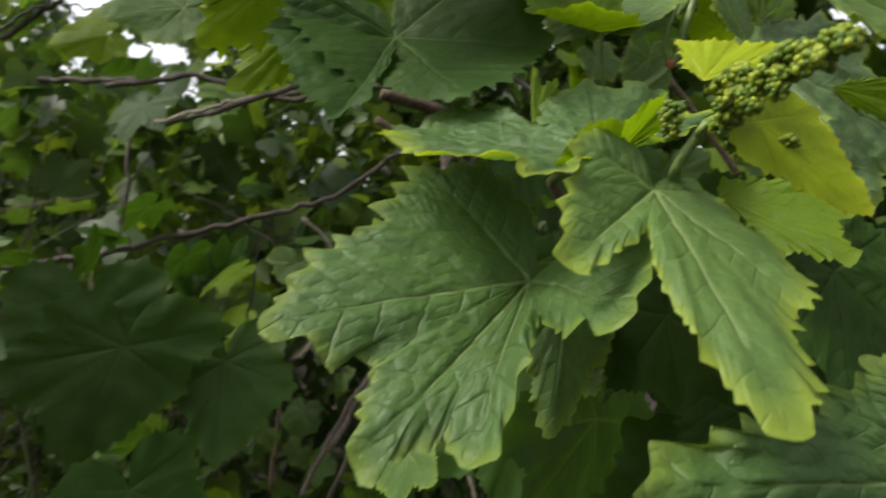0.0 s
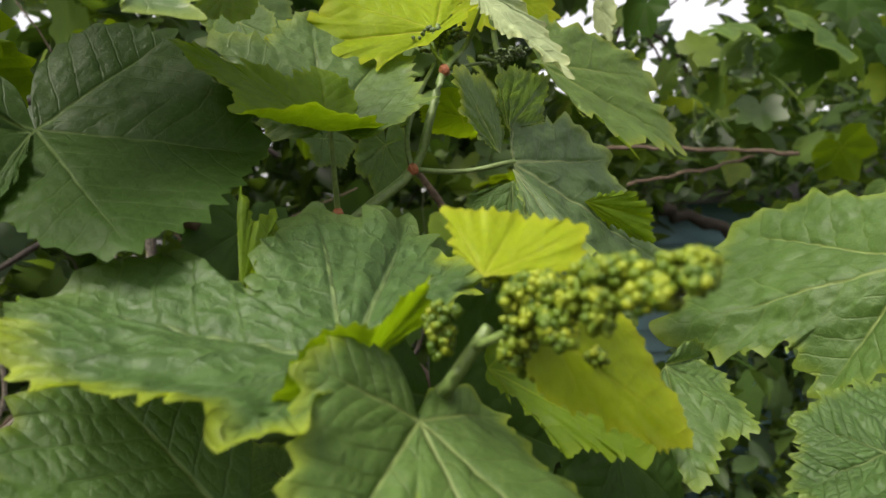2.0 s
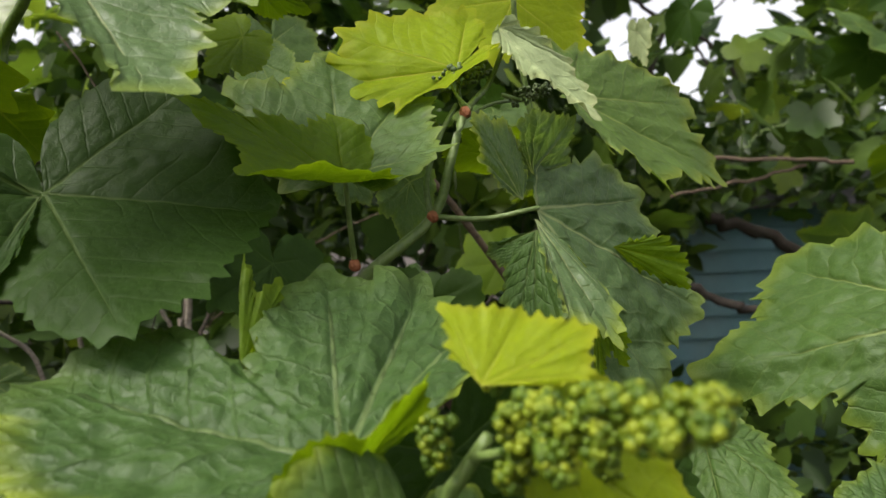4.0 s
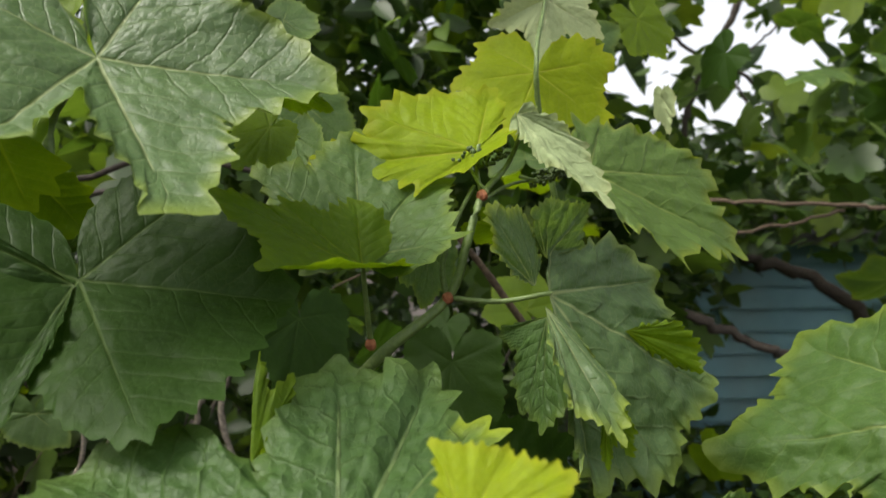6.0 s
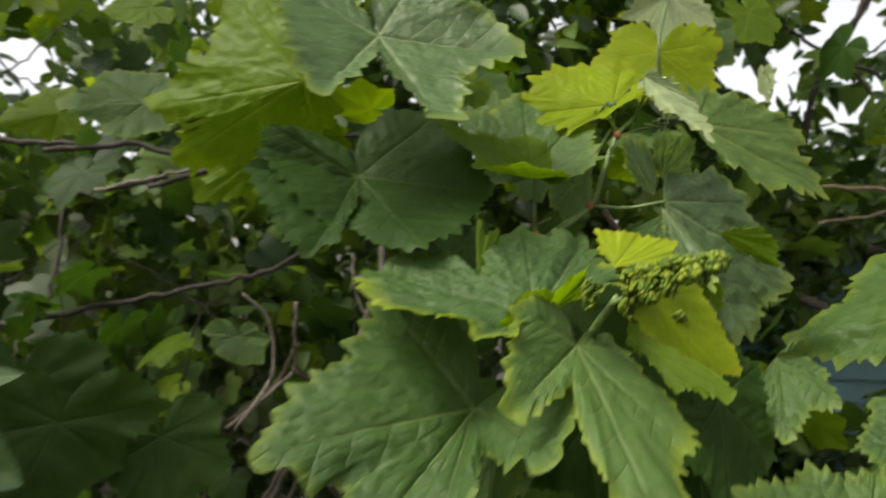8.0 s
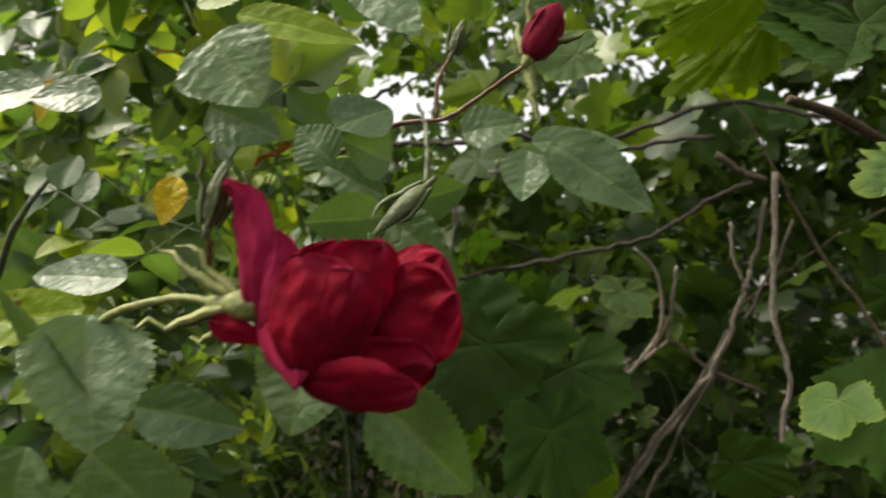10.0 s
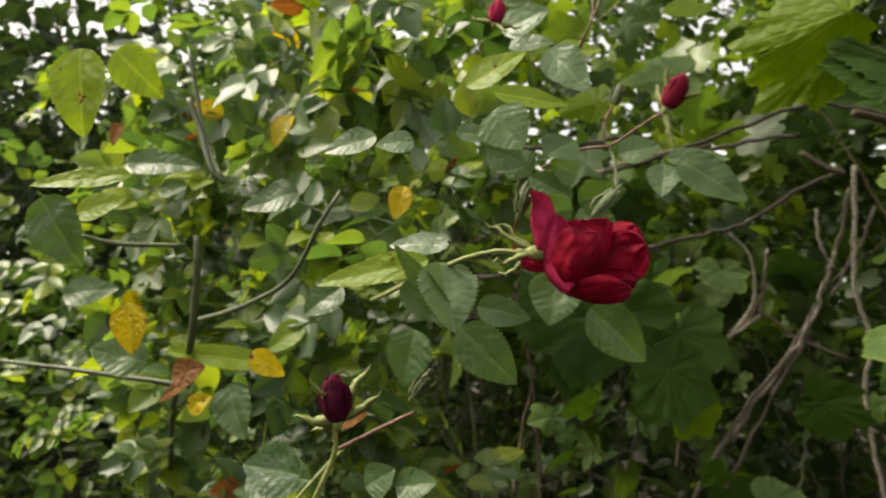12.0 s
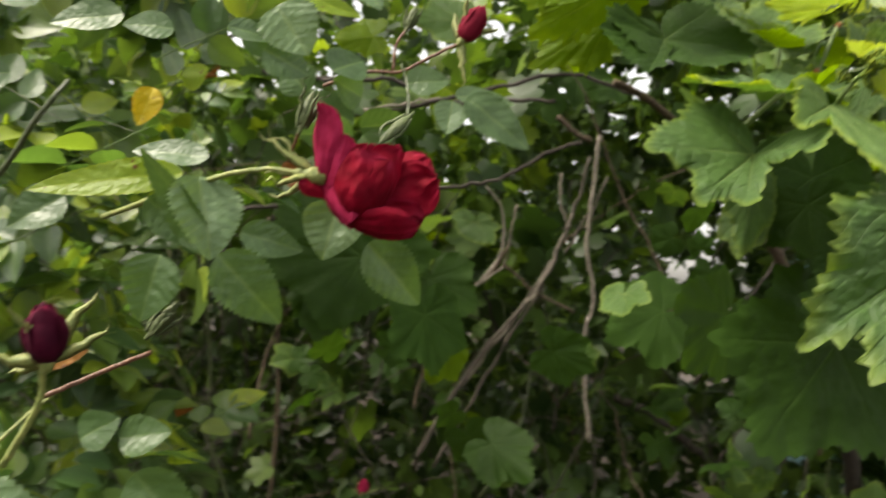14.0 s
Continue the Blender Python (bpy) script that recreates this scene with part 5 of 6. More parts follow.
pinhole((-0.153, 0.233, 1.590), (-0.999, 3.933, 2.474), 0.002, 0.012)
pinhole((-0.031, 0.285, 1.580), (-0.269, 4.241, 2.413), 0.002, 0.012)
pinhole((0.015, 0.304, 1.601), (0.005, 4.355, 2.538), 0.002, 0.012)
pinhole((-0.188, 0.219, 1.531), (-1.213, 3.848, 2.120), 0.002, 0.012)
pinhole((-0.200, 0.215, 1.494), (-1.284, 3.821, 1.900), 0.002, 0.012)
pinhole((-0.175, 0.223, 1.654), (-1.134, 3.871, 2.859), 0.002, 0.012)
pinhole((-0.393, 0.131, 1.664), (-2.441, 3.319, 2.919), 0.002, 0.012)
pinhole((-0.248, 0.193, 1.617), (-1.568, 3.691, 2.634), 0.002, 0.012)
pinhole((0.099, 0.845, 1.872), (-0.071, 4.595, 2.493), 0.002, 0.012)
pinhole((0.154, 0.841, 1.879), (0.262, 4.573, 2.534), 0.002, 0.012)
pinhole((0.447, 0.970, 1.981), (1.703, 4.470, 2.910), 0.008, 0.065)
pinhole((0.489, 0.968, 1.958), (1.916, 4.460, 2.799), 0.008, 0.065)
pinhole((0.533, 0.965, 1.947), (2.137, 4.447, 2.742), 0.008, 0.065)
pinhole((0.626, 0.957, 2.024), (2.599, 4.406, 3.127), 0.008, 0.065)
pinhole((0.661, 0.955, 2.002), (2.776, 4.398, 3.017), 0.008, 0.065)
pinhole((0.583, 0.960, 2.018), (2.385, 4.420, 3.095), 0.008, 0.065)
pinhole((0.479, 0.967, 2.012), (1.866, 4.454, 3.068), 0.008, 0.065)
pinhole((-0.470, 0.230, 1.760), (-2.535, 3.152, 3.070), 0.003, 0.03)
pinhole((-0.348, 0.290, 1.768), (-1.926, 3.450, 3.108), 0.003, 0.03)
pinhole((-0.296, 0.315, 1.769), (-1.669, 3.577, 3.117), 0.003, 0.03)
pinhole((-0.223, 0.350, 1.790), (-1.300, 3.753, 3.218), 0.003, 0.03)
pinhole((-0.177, 0.382, 1.631), (-1.073, 3.912, 2.422), 0.003, 0.03)
pinhole((0.031, 0.484, 1.637), (-0.030, 4.425, 2.456), 0.003, 0.03)
pinhole((-0.212, 0.369, 1.562), (-1.249, 3.847, 2.077), 0.003, 0.03)
pinhole((-0.328, 0.307, 1.643), (-1.828, 3.536, 2.487), 0.003, 0.03)
pinhole((-0.457, 0.239, 1.707), (-2.470, 3.200, 2.805), 0.003, 0.03)
pinhole((-0.508, 0.220, 1.613), (-2.726, 3.102, 2.332), 0.003, 0.03)
pinhole((-0.594, 0.796, 1.886), (-3.368, 3.979, 3.032), 0.004, 0.035)
pinhole((-0.509, 0.811, 1.874), (-2.946, 4.056, 2.972), 0.004, 0.035)
pinhole((-0.425, 0.827, 1.884), (-2.524, 4.137, 3.019), 0.004, 0.035)
pinhole((-0.552, 0.802, 1.849), (-3.159, 4.012, 2.843), 0.004, 0.035)
pinhole((-0.457, 0.819, 1.813), (-2.685, 4.094, 2.664), 0.004, 0.035)
pinhole((-0.404, 0.829, 1.819), (-2.421, 4.145, 2.696), 0.004, 0.035)
pinhole((-0.377, 0.832, 1.762), (-2.283, 4.161, 2.408), 0.004, 0.035)
pinhole((-0.433, 0.821, 1.737), (-2.565, 4.104, 2.287), 0.004, 0.035)
pinhole((-0.490, 0.809, 1.688), (-2.849, 4.043, 2.041), 0.004, 0.035)
pinhole((-0.437, 0.817, 1.655), (-2.586, 4.086, 1.876), 0.004, 0.035)
pinhole((-0.300, 0.844, 1.696), (-1.899, 4.222, 2.080), 0.004, 0.035)
pinhole((-0.435, 0.631, 1.935), (-2.282, 3.802, 3.292), 0.004, 0.03)
pinhole((-0.387, 0.652, 1.785), (-2.042, 3.909, 2.545), 0.004, 0.03)
pinhole((-0.505, 0.618, 1.870), (-2.630, 3.735, 2.967), 0.004, 0.03)
pinhole((-0.429, 0.642, 1.778), (-2.251, 3.859, 2.507), 0.004, 0.03)
pinhole((-0.290, 0.675, 1.811), (-1.555, 4.022, 2.675), 0.004, 0.03)
gap((0.532, 1.141, 1.998), (1.705, 4.032, 2.91), 0.02, 0.08, True)
gap((0.530, 0.963, 2.026), (2.117, 4.436, 3.135), 0.022, 0.19, True)
gap((0.439, 0.971, 1.956), (1.666, 4.476, 2.785), 0.022, 0.19, True)
gap((0.651, 0.956, 1.991), (2.722, 4.403, 2.964), 0.022, 0.19, True)
gap((0.560, 0.964, 1.932), (2.271, 4.441, 2.668), 0.022, 0.19, True)
gap((0.562, 0.959, 2.072), (2.281, 4.418, 3.365), 0.022, 0.19, True)

# ---------------------------------------------------------------- foliage behind
rng = np.random.default_rng(12)
oval, oval_f = small_blade()
lobed, lobed_f = small_vine_blade()


def shrub(name, label, n, lo, hi, scale, thresh, seed, size, mat, tmpl=None, flat=0.55, category="shrub"):
    t, f = tmpl or (oval, oval_f)
    p = clumped(rng, n, lo, hi, scale, thresh, seed)
    p = p[open_to(p, rng, 0.25, size[1])]
    return strew(name, t, f, (turned(rng, len(p), *size, flat), p), mat, label, category)


vine_blades = []
for i in range(5):
    cuts = [(0.85, 0.8, 0.78, 0.84), (0.7, 0.6, 0.66, 0.75), (0.8, 0.7, 0.8, 0.76), (0.74, 0.72, 0.6, 0.8), (0.86, 0.84, 0.82, 0.86)][i]
    P, marks, out, puff, nrm, size, faces = blade_grid(FLAT_TIPS, cuts, 700 + i, 150, 9, 0.055, 0.11)
    u, v = P[:, 0], P[:, 1]
    rr = np.hypot(u, v)
    z = 0.10 * np.abs(v) - (0.16 + 0.04 * i) * rr**2 + 0.05 * rr**2 * np.sin(np.arctan2(v, u) * 3 + i) + 0.05 * puff
    per = {}
    for kind in ("vine_shade", "vine_mid", "vine_lime"):
        per[kind] = mesh_of("leaf", np.stack([v, u, z], -1), faces, kind, extra={**marks, "rim": np.clip((out - 0.86) / 0.14, 0, 1) * 0.3})
    vine_blades.append(per)


def vine_fill(n, lo, hi, scale, thresh, seed, size, lime, ahead, mid=0.55):
    p = clumped(rng, n, lo, hi, scale, thresh, seed)
    p = p[open_to(p, rng, 0.25, size[1])]
    t = turned(rng, len(p), *size, 0.4, (0, -ahead, 0))
    for i, (m3, q) in enumerate(zip(t, p)):
        u = rng.random()
        if not unblocked((q + np.array([(0, 0, 0), (0.03, 0, 0.03), (-0.03, 0, 0.03), (0.03, 0, -0.03), (-0.03, 0, -0.03)]))[None])[0]:
            continue
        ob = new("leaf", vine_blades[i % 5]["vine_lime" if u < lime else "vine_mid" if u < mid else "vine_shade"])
        ob.parent = vine
        ob.matrix_local = Matrix.Translation(Vector(q) - PLACES[vine.name]) @ Matrix([list(r) for r in m3]).to_4x4()


vine_fill(100, (-0.8, 0.95, 1.0), (1.1, 1.45, 1.7), 3.0, -0.05, 2, (0.035, 0.070), 0.12, 0.25, 0.4)
vine_fill(150, (-1.2, 1.2, 1.75), (2.2, 1.9, 2.8), 2.8, -0.05, 7, (0.06, 0.10), 0.2, 0.3)
# unseen leaves overhead, added to shade what hangs below them
vine_fill(70, (-1.0, 0.45, 2.2), (0.15, 1.15, 2.6), 3.0, -0.5, 6, (0.07, 0.11), 0.1, 0.0)
vine_fill(40, (0.55, 1.3, 1.65), (1.9, 1.9, 2.3), 2.8, -0.3, 8, (0.07, 0.11), 0.3, 0.3, 0.9)
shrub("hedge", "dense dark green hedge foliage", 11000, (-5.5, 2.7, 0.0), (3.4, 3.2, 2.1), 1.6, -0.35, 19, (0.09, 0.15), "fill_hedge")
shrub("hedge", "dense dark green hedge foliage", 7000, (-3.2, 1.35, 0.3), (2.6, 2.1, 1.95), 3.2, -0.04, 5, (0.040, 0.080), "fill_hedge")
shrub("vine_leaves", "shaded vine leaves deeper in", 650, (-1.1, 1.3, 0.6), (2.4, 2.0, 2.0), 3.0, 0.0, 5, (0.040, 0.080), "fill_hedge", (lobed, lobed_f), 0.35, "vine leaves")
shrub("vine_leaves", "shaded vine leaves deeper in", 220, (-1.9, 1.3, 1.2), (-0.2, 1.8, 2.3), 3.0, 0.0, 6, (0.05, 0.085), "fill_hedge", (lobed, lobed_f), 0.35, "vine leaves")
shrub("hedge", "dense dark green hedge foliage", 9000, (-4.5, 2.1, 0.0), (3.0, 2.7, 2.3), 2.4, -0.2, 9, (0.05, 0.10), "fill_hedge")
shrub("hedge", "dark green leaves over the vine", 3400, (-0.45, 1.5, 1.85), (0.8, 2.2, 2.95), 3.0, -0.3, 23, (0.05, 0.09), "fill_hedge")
shrub("hedge", "hedge leaves in a lighter green that stands for daylight", 500, (-2.4, 1.4, 1.45), (-0.3, 2.1, 2.5), 3.0, -0.1, 27, (0.045, 0.08), "fill_daylit", (lobed, lobed_f), 0.35)
shrub("hedge", "hedge leaves in a lighter green that stands for daylight", 140, (0.3, 1.4, 1.5), (2.0, 2.0, 2.6), 3.0, -0.1, 28, (0.05, 0.09), "fill_daylit", (lobed, lobed_f), 0.35)
shrub("tree_foliage", "overhanging tree foliage against the sky", 16000, (-4.5, 2.0, 1.8), (4.6, 3.6, 3.9), 2.2, -0.2, 14, (0.06, 0.11), "fill_hedge", category="tree foliage")
shrub("tree_foliage", "overhanging tree foliage against the sky", 9000, (-5.5, 3.6, 1.2), (6.0, 5.0, 4.6), 1.2, -0.16, 17, (0.09, 0.15), "fill_hedge", category="tree foliage")
shrub("dark_trees", "tall dark trees beyond the rose bush", 15000, (-14, 1.4, 0.2), (-5.0, 5.0, 4.4), 0.9, -0.28, 31, (0.15, 0.24), "fill_far", category="trees")
shrub("hedge", "low dark hedge beyond the rose bush", 6000, (-9.0, 0.5, 0.0), (-3.0, 2.4, 1.7), 1.5, -0.3, 37, (0.08, 0.13), "fill_hedge")
shrub("far_trees", "distant dark conifers behind the garden", 6000, (-16, 6, 0.0), (10, 10, 4.0), 0.5, -0.1, 21, (0.3, 0.55), "fill_far", category="trees")

# ---------------------------------------------------------------- the rose bush
rose = thing("rose_bush", "climbing rose bush with a red bloom and buds", "rose bush", (-0.6, 0.45, 0.0))


def petal(parent, o, axis, az, length, width, open0, open1, cup, mat, roll=0.0, base_r=0.006, name="petal", wav=0.03, seed=1, twist=0):
    """A petal from the flower's base o; open0, open1: its lean from the axis at foot and tip, in degrees."""
    ax = Vector(axis).normalized()
    e1 = ax.orthogonal().normalized() if abs(ax.z) > 0.95 else (Vector((0, 0, 1)) - ax * ax.z).normalized()
    e2 = ax.cross(e1)
    er = e1 * math.cos(radians(az)) + e2 * math.sin(radians(az))
    et = ax.cross(er)
    et = et * math.cos(radians(twist)) + ax * math.sin(radians(twist))
    n_s, n_w = 22, 19
    verts, rim = [], []
    rho, zz = base_r, 0.0
    for i in range(n_s):
        s = i / (n_s - 1)
        a = radians(open0 + (open1 - open0) * s**1.2 + roll * max(0, s - 0.78) ** 2 * 20)
        hw = width / 2 * (math.sin(math.pi * (0.12 + 0.66 * s)) ** 0.9) * (1 - max(0, s - 0.86) ** 2 * 22)
        for k in range(n_w):
            q = -1 + 2 * k / (n_w - 1)
            v = q * hw
            dip = cup * v * v / max(width, 0.01)
            wv = wav * width * s * noise.noise((q * 1.7 + seed, s * 2, seed * 3.1))
            crinkle = 0.45 * wav * width * s * s * noise.noise((q * 6 + seed, s * 3, 8.0))
            verts.append(er * (rho - dip * math.cos(a) + wv + crinkle) + et * v + ax * (zz + dip * math.sin(a) * 0.6 - 0.10 * length * q * q * s))
            rim.append(max(0, s - 0.9) * 6 * max(0.0, noise.noise((q * 2 + seed, 3.3, seed)) + 0.35))
        rho += math.sin(a) * length / (n_s - 1)
        zz += math.cos(a) * length / (n_s - 1)
    faces = [(i * n_w + k, i * n_w + k + 1, (i + 1) * n_w + k + 1, (i + 1) * n_w + k) for i in range(n_s - 1) for k in range(n_w - 1)]
    me = mesh_of(name, verts, faces, mat, extra={"rim": np.clip(rim, 0, 1)})
    return under(new(name, me), parent, o)


def sepal(parent, o, way, length, width, mat="sepal_green", curl=0.3, seed=1):
    rr = random.Random(seed)
    y = Vector(way).normalized()
    x = y.cross(Vector((-0.35, 0.92, 0.15))).normalized()
    z = x.cross(y)
    n = 10
    verts = []
    for i in range(n):
        s = i / (n - 1)
        w = width / 2 * (1 - s) ** 0.8 * (0.6 + 0.9 * min(1, s * 4)) + 0.0002
        c = y * (s * length) + z * (curl * length * s * s) + x * (0.15 * length * s * s * rr.uniform(-1, 1))
        verts += [c - x * w + z * w * 0.5, c, c + x * w + z * w * 0.5, c - z * 0.0006]
    faces = []
    for i in range(n - 1):
        a, b = i * 4, (i + 1) * 4
        faces += [(a, a + 1, b + 1, b), (a + 1, a + 2, b + 2, b + 1), (a + 2, a + 3, b + 3, b + 2), (a + 3, a, b, b + 3)]
    return under(new("sepal", mesh_of("sepal", verts, faces, mat)), parent, o)


def lathe(name, parent, o, axis, prof, mat, sides=14, twist=0.0, ridge=0.0):
    """A turned body along axis: prof rows of (along, radius)."""
    ax = Vector(axis).normalized()
    e1 = ax.orthogonal().normalized()
    e2 = ax.cross(e1)
    verts, faces, rim = [], [], []
    for i, (z, r) in enumerate(prof):
        for k in range(sides):
            w = 2 * math.pi * k / sides
            rr = r * (1 + ridge * math.sin(3 * w + twist * i))
            verts.append(ax * z + (e1 * math.cos(w) + e2 * math.sin(w)) * rr)
            rim.append(0.0)
    for i in range(len(prof) - 1):
        for k in range(sides):
            k2 = (k + 1) % sides
            faces.append((i * sides + k, i * sides + k2, (i + 1) * sides + k2, (i + 1) * sides + k))
    faces.append(tuple(range(sides - 1, -1, -1)))
    faces.append(tuple((len(prof) - 1) * sides + k for k in range(sides)))
    return under(new(name, mesh_of(name, verts, faces, mat, extra={"rim": rim})), parent, o)


def rose_bud(foot, tip, width, mat, seed, sepals=4, label="", reach=1.0, green=False, broad=1.0):
    """A closed bud: hip, wrapped petals, sepals standing off."""
    f, t = Vector(foot), Vector(tip)
    ax = (t - f).normalized()
    L = (t - f).length
    w = width / 2
    hold = under(new("rose_bud"), rose, f)
    hold.empty_display_size = 0.02
    if label:
        tagged(hold, label)
    lathe("hip", hold, f, ax, [(-0.18 * L, 0.06 * w + 0.0012), (-0.12 * L, 0.30 * w), (-0.02 * L, 0.42 * w), (0.06 * L, 0.34 * w)], "bud_case" if green else "sepal_green", 10)
    lathe("bud", hold, f, ax, [(0, 0.35 * w), (0.1 * L, 0.75 * w), (0.25 * L, 0.97 * w), (0.42 * L, w), (0.6 * L, 0.86 * w), (0.78 * L, 0.58 * w), (0.92 * L, 0.27 * w), (L, 0.06 * w)], mat, 18, 0.5, 0.05)
    if not green:
        for k in range(3):
            petal(hold, f, ax, seed * 37 + k * 120, L * 1.0, width * 1.12, 27, -33, 1.15, mat, base_r=0.32 * w, wav=0.02, seed=seed + k)
    rr = random.Random(seed)
    for k in range(sepals):
        az = 2 * math.pi * (k + rr.uniform(-0.2, 0.2)) / sepals
        e1 = ax.orthogonal().normalized()
        e2 = ax.cross(e1)
        side = e1 * math.cos(az) + e2 * math.sin(az)
        way = ax * (rr.uniform(0.9, 1.2) if green else rr.uniform(-0.5, 0.9)) + side * (0.2 if green else 0.75)
        sepal(hold, f + side * w * (0.75 if green else 0.4), way, L * reach * rr.uniform(0.8, 1.15), w * (0.62 if green else 0.6 * broad), mat="bud_case" if green else "sepal_green", curl=rr.uniform(-0.3, 0.3), seed=seed * 5 + k)
    return hold


ROSE_AT, ROSE_OUT = Vector((-0.234, 0.033, 1.482)), Vector((-0.187, 0.045, 1.479))
TO_US, TO_SIDE, TO_TOP = Vector((0.306, -0.943, -0.128)), Vector((0.951, 0.308, 0.0)), Vector((0.04, -0.12, 0.99))


def broad_petal(parent, foot, tip, width, us, side, top, bulge, cup, mat, roll=0.0, ripple=0.05, seed=1):
    """A broad petal from foot to tip whose hollow back faces the way given by us, side and top; roll turns its margin outwards."""
    f, t = Vector(foot), Vector(tip)
    y = t - f
    ln = y.length
    n = TO_US * us + TO_SIDE * side + TO_TOP * top
    n = (n - y * (n.dot(y) / (ln * ln))).normalized()
    x = y.normalized().cross(n)
    n_s, n_w = 26, 23
    verts, rim = [], []
    for i in range(n_s):
        a = i / (n_s - 1)
        hw = width / 2 * min(1, 0.42 + 0.95 * a) * math.sqrt(max(0.004, 1 - max(0, (a - 0.5) / 0.5) ** 2.6))
        for k in range(n_w):
            b = -1 + 2 * k / (n_w - 1)
            wav = ripple * width * (0.3 + a) * (noise.noise((b * 1.5 + seed, a * 2.2, seed * 3.1)) + 0.4 * noise.noise((b * 5 + seed, a * 6, 8.0)))
            brim = max(0, max(a, abs(b) * 0.9) - 0.78) / 0.22
            deep = bulge * ln * math.sin(math.pi * a**0.8) - cup * hw * b * b + wav + roll * ln * brim**2 * 0.5
            notch = -0.035 * ln * max(0, a - 0.7) / 0.3 * (math.exp(-((b / 0.22) ** 2)) + noise.noise((b * 3 + seed, 1.1, seed)))
            verts.append(y * a + y.normalized() * notch + x * (b * hw) + n * deep)
            rim.append(min(1, brim * 0.4 * max(0.0, noise.noise((b * 2 + seed, a * 2, seed)) + 0.4)))
    faces = [(i * n_w + k, i * n_w + k + 1, (i + 1) * n_w + k + 1, (i + 1) * n_w + k) for i in range(n_s - 1) for k in range(n_w - 1)]
    return under(new("petal", mesh_of("petal", verts, faces, mat, extra={"rim": rim})), parent, f)


def rose_bloom():
    ax = (ROSE_OUT - ROSE_AT).normalized()
    hold = under(new("rose_bloom"), rose, ROSE_AT)
    hold.empty_display_size = 0.03
    tagged(hold, "open dark red rose bloom")
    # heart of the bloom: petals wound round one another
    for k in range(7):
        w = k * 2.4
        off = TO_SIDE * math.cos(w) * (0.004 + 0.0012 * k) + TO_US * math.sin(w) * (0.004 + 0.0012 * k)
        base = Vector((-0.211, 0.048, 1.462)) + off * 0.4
        # the innermost three take the darker red as shade inside the cup
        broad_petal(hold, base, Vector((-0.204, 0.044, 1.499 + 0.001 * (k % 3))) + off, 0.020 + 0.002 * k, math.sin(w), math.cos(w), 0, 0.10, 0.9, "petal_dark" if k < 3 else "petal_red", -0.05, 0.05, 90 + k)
    rows = [
        ((-0.215, 0.063, 1.466), (-0.213, 0.058, 1.510), 0.046, 1.0, 0.0, 0.0, -0.12, -0.5, "petal_red", 0.10),
        ((-0.208, 0.055, 1.464), (-0.190, 0.052, 1.509), 0.040, 0.7, 0.7, 0.1, 0.16, 0.55, "petal_red", 0.14),
        ((-0.212, 0.041, 1.455), (-0.206, 0.030, 1.502), 0.047, 1.0, -0.15, -0.1, 0.24, 0.75, "petal_red", 0.10),
        ((-0.208, 0.043, 1.458), (-0.190, 0.036, 1.497), 0.034, 0.9, 0.5, 0.0, 0.20, 0.6, "petal_red", 0.12),
        ((-0.204, 0.060, 1.470), (-0.164, 0.068, 1.490), 0.044, 0.9, 0.1, 0.3, 0.10, 0.35, "petal_red", 0.10),
        ((-0.206, 0.066, 1.476), (-0.172, 0.072, 1.504), 0.036, 0.9, 0.0, 0.4, 0.08, 0.3, "petal_red", 0.08),
        ((-0.222, 0.044, 1.460), (-0.169, 0.045, 1.452), 0.031, 0.75, 0.0, -0.55, 0.16, 0.55, "petal_red", -0.16),
        ((-0.220, 0.051, 1.456), (-0.170, 0.062, 1.464), 0.036, 0.7, 0.1, -0.6, 0.14, 0.45, "petal_red", 0.05),
        ((-0.231, 0.038, 1.472), (-0.230, 0.020, 1.528), 0.026, 0.8, -0.5, 0.0, 0.10, 0.9, "petal_rosy", 0.22),
        ((-0.229, 0.037, 1.466), (-0.216, 0.027, 1.510), 0.021, 0.9, -0.4, 0.0, 0.10, 0.8, "petal_rosy", 0.10),
        ((-0.229, 0.036, 1.470), (-0.245, 0.024, 1.476), 0.012, 0.8, -0.2, 0.3, 0.10, 0.3, "petal_red", 0.10),
        ((-0.233, 0.036, 1.482), (-0.209, 0.033, 1.454), 0.026, 0.9, -0.4, -0.3, 0.12, 0.6, "petal_rosy", 0.04),
        ((-0.230, 0.040, 1.474), (-0.214, 0.048, 1.450), 0.034, 0.4, -0.4, -0.8, 0.12, 0.5, "petal_red", 0.04),
    ]
    for i, (f, t, w, us, side, top, bulge, cup, mt, roll) in enumerate(rows):
        broad_petal(hold, f, t, w * 0.94, us, side, top, bulge, cup, mt, roll, 0.13, 11 + 5 * i)
    lathe("hip", hold, ROSE_AT, -ax, [(-0.004, 0.005), (0.004, 0.006), (0.012, 0.004), (0.018, 0.002)], "sepal_green", 12)
    for k in range(5):
        az = 2 * math.pi * k / 5 + 0.4
        e1 = ax.orthogonal().normalized()
        side = e1 * math.cos(az) + ax.cross(e1) * math.sin(az)
        sepal(hold, ROSE_AT - ax * 0.003, side * 0.6 - ax * 0.75, 0.042, 0.0042, curl=0.45 if k % 2 else -0.3, seed=40 + k)


rose_bloom()


def spread_sepals(bud, foot, ends, width):
    for k, (end, curl) in enumerate(ends):
        d = Vector(end) - Vector(foot)
        sepal(bud, foot, d, d.length, width * (0.85 + 0.3 * (k % 2)), "sepal_green", curl, 70 + k)


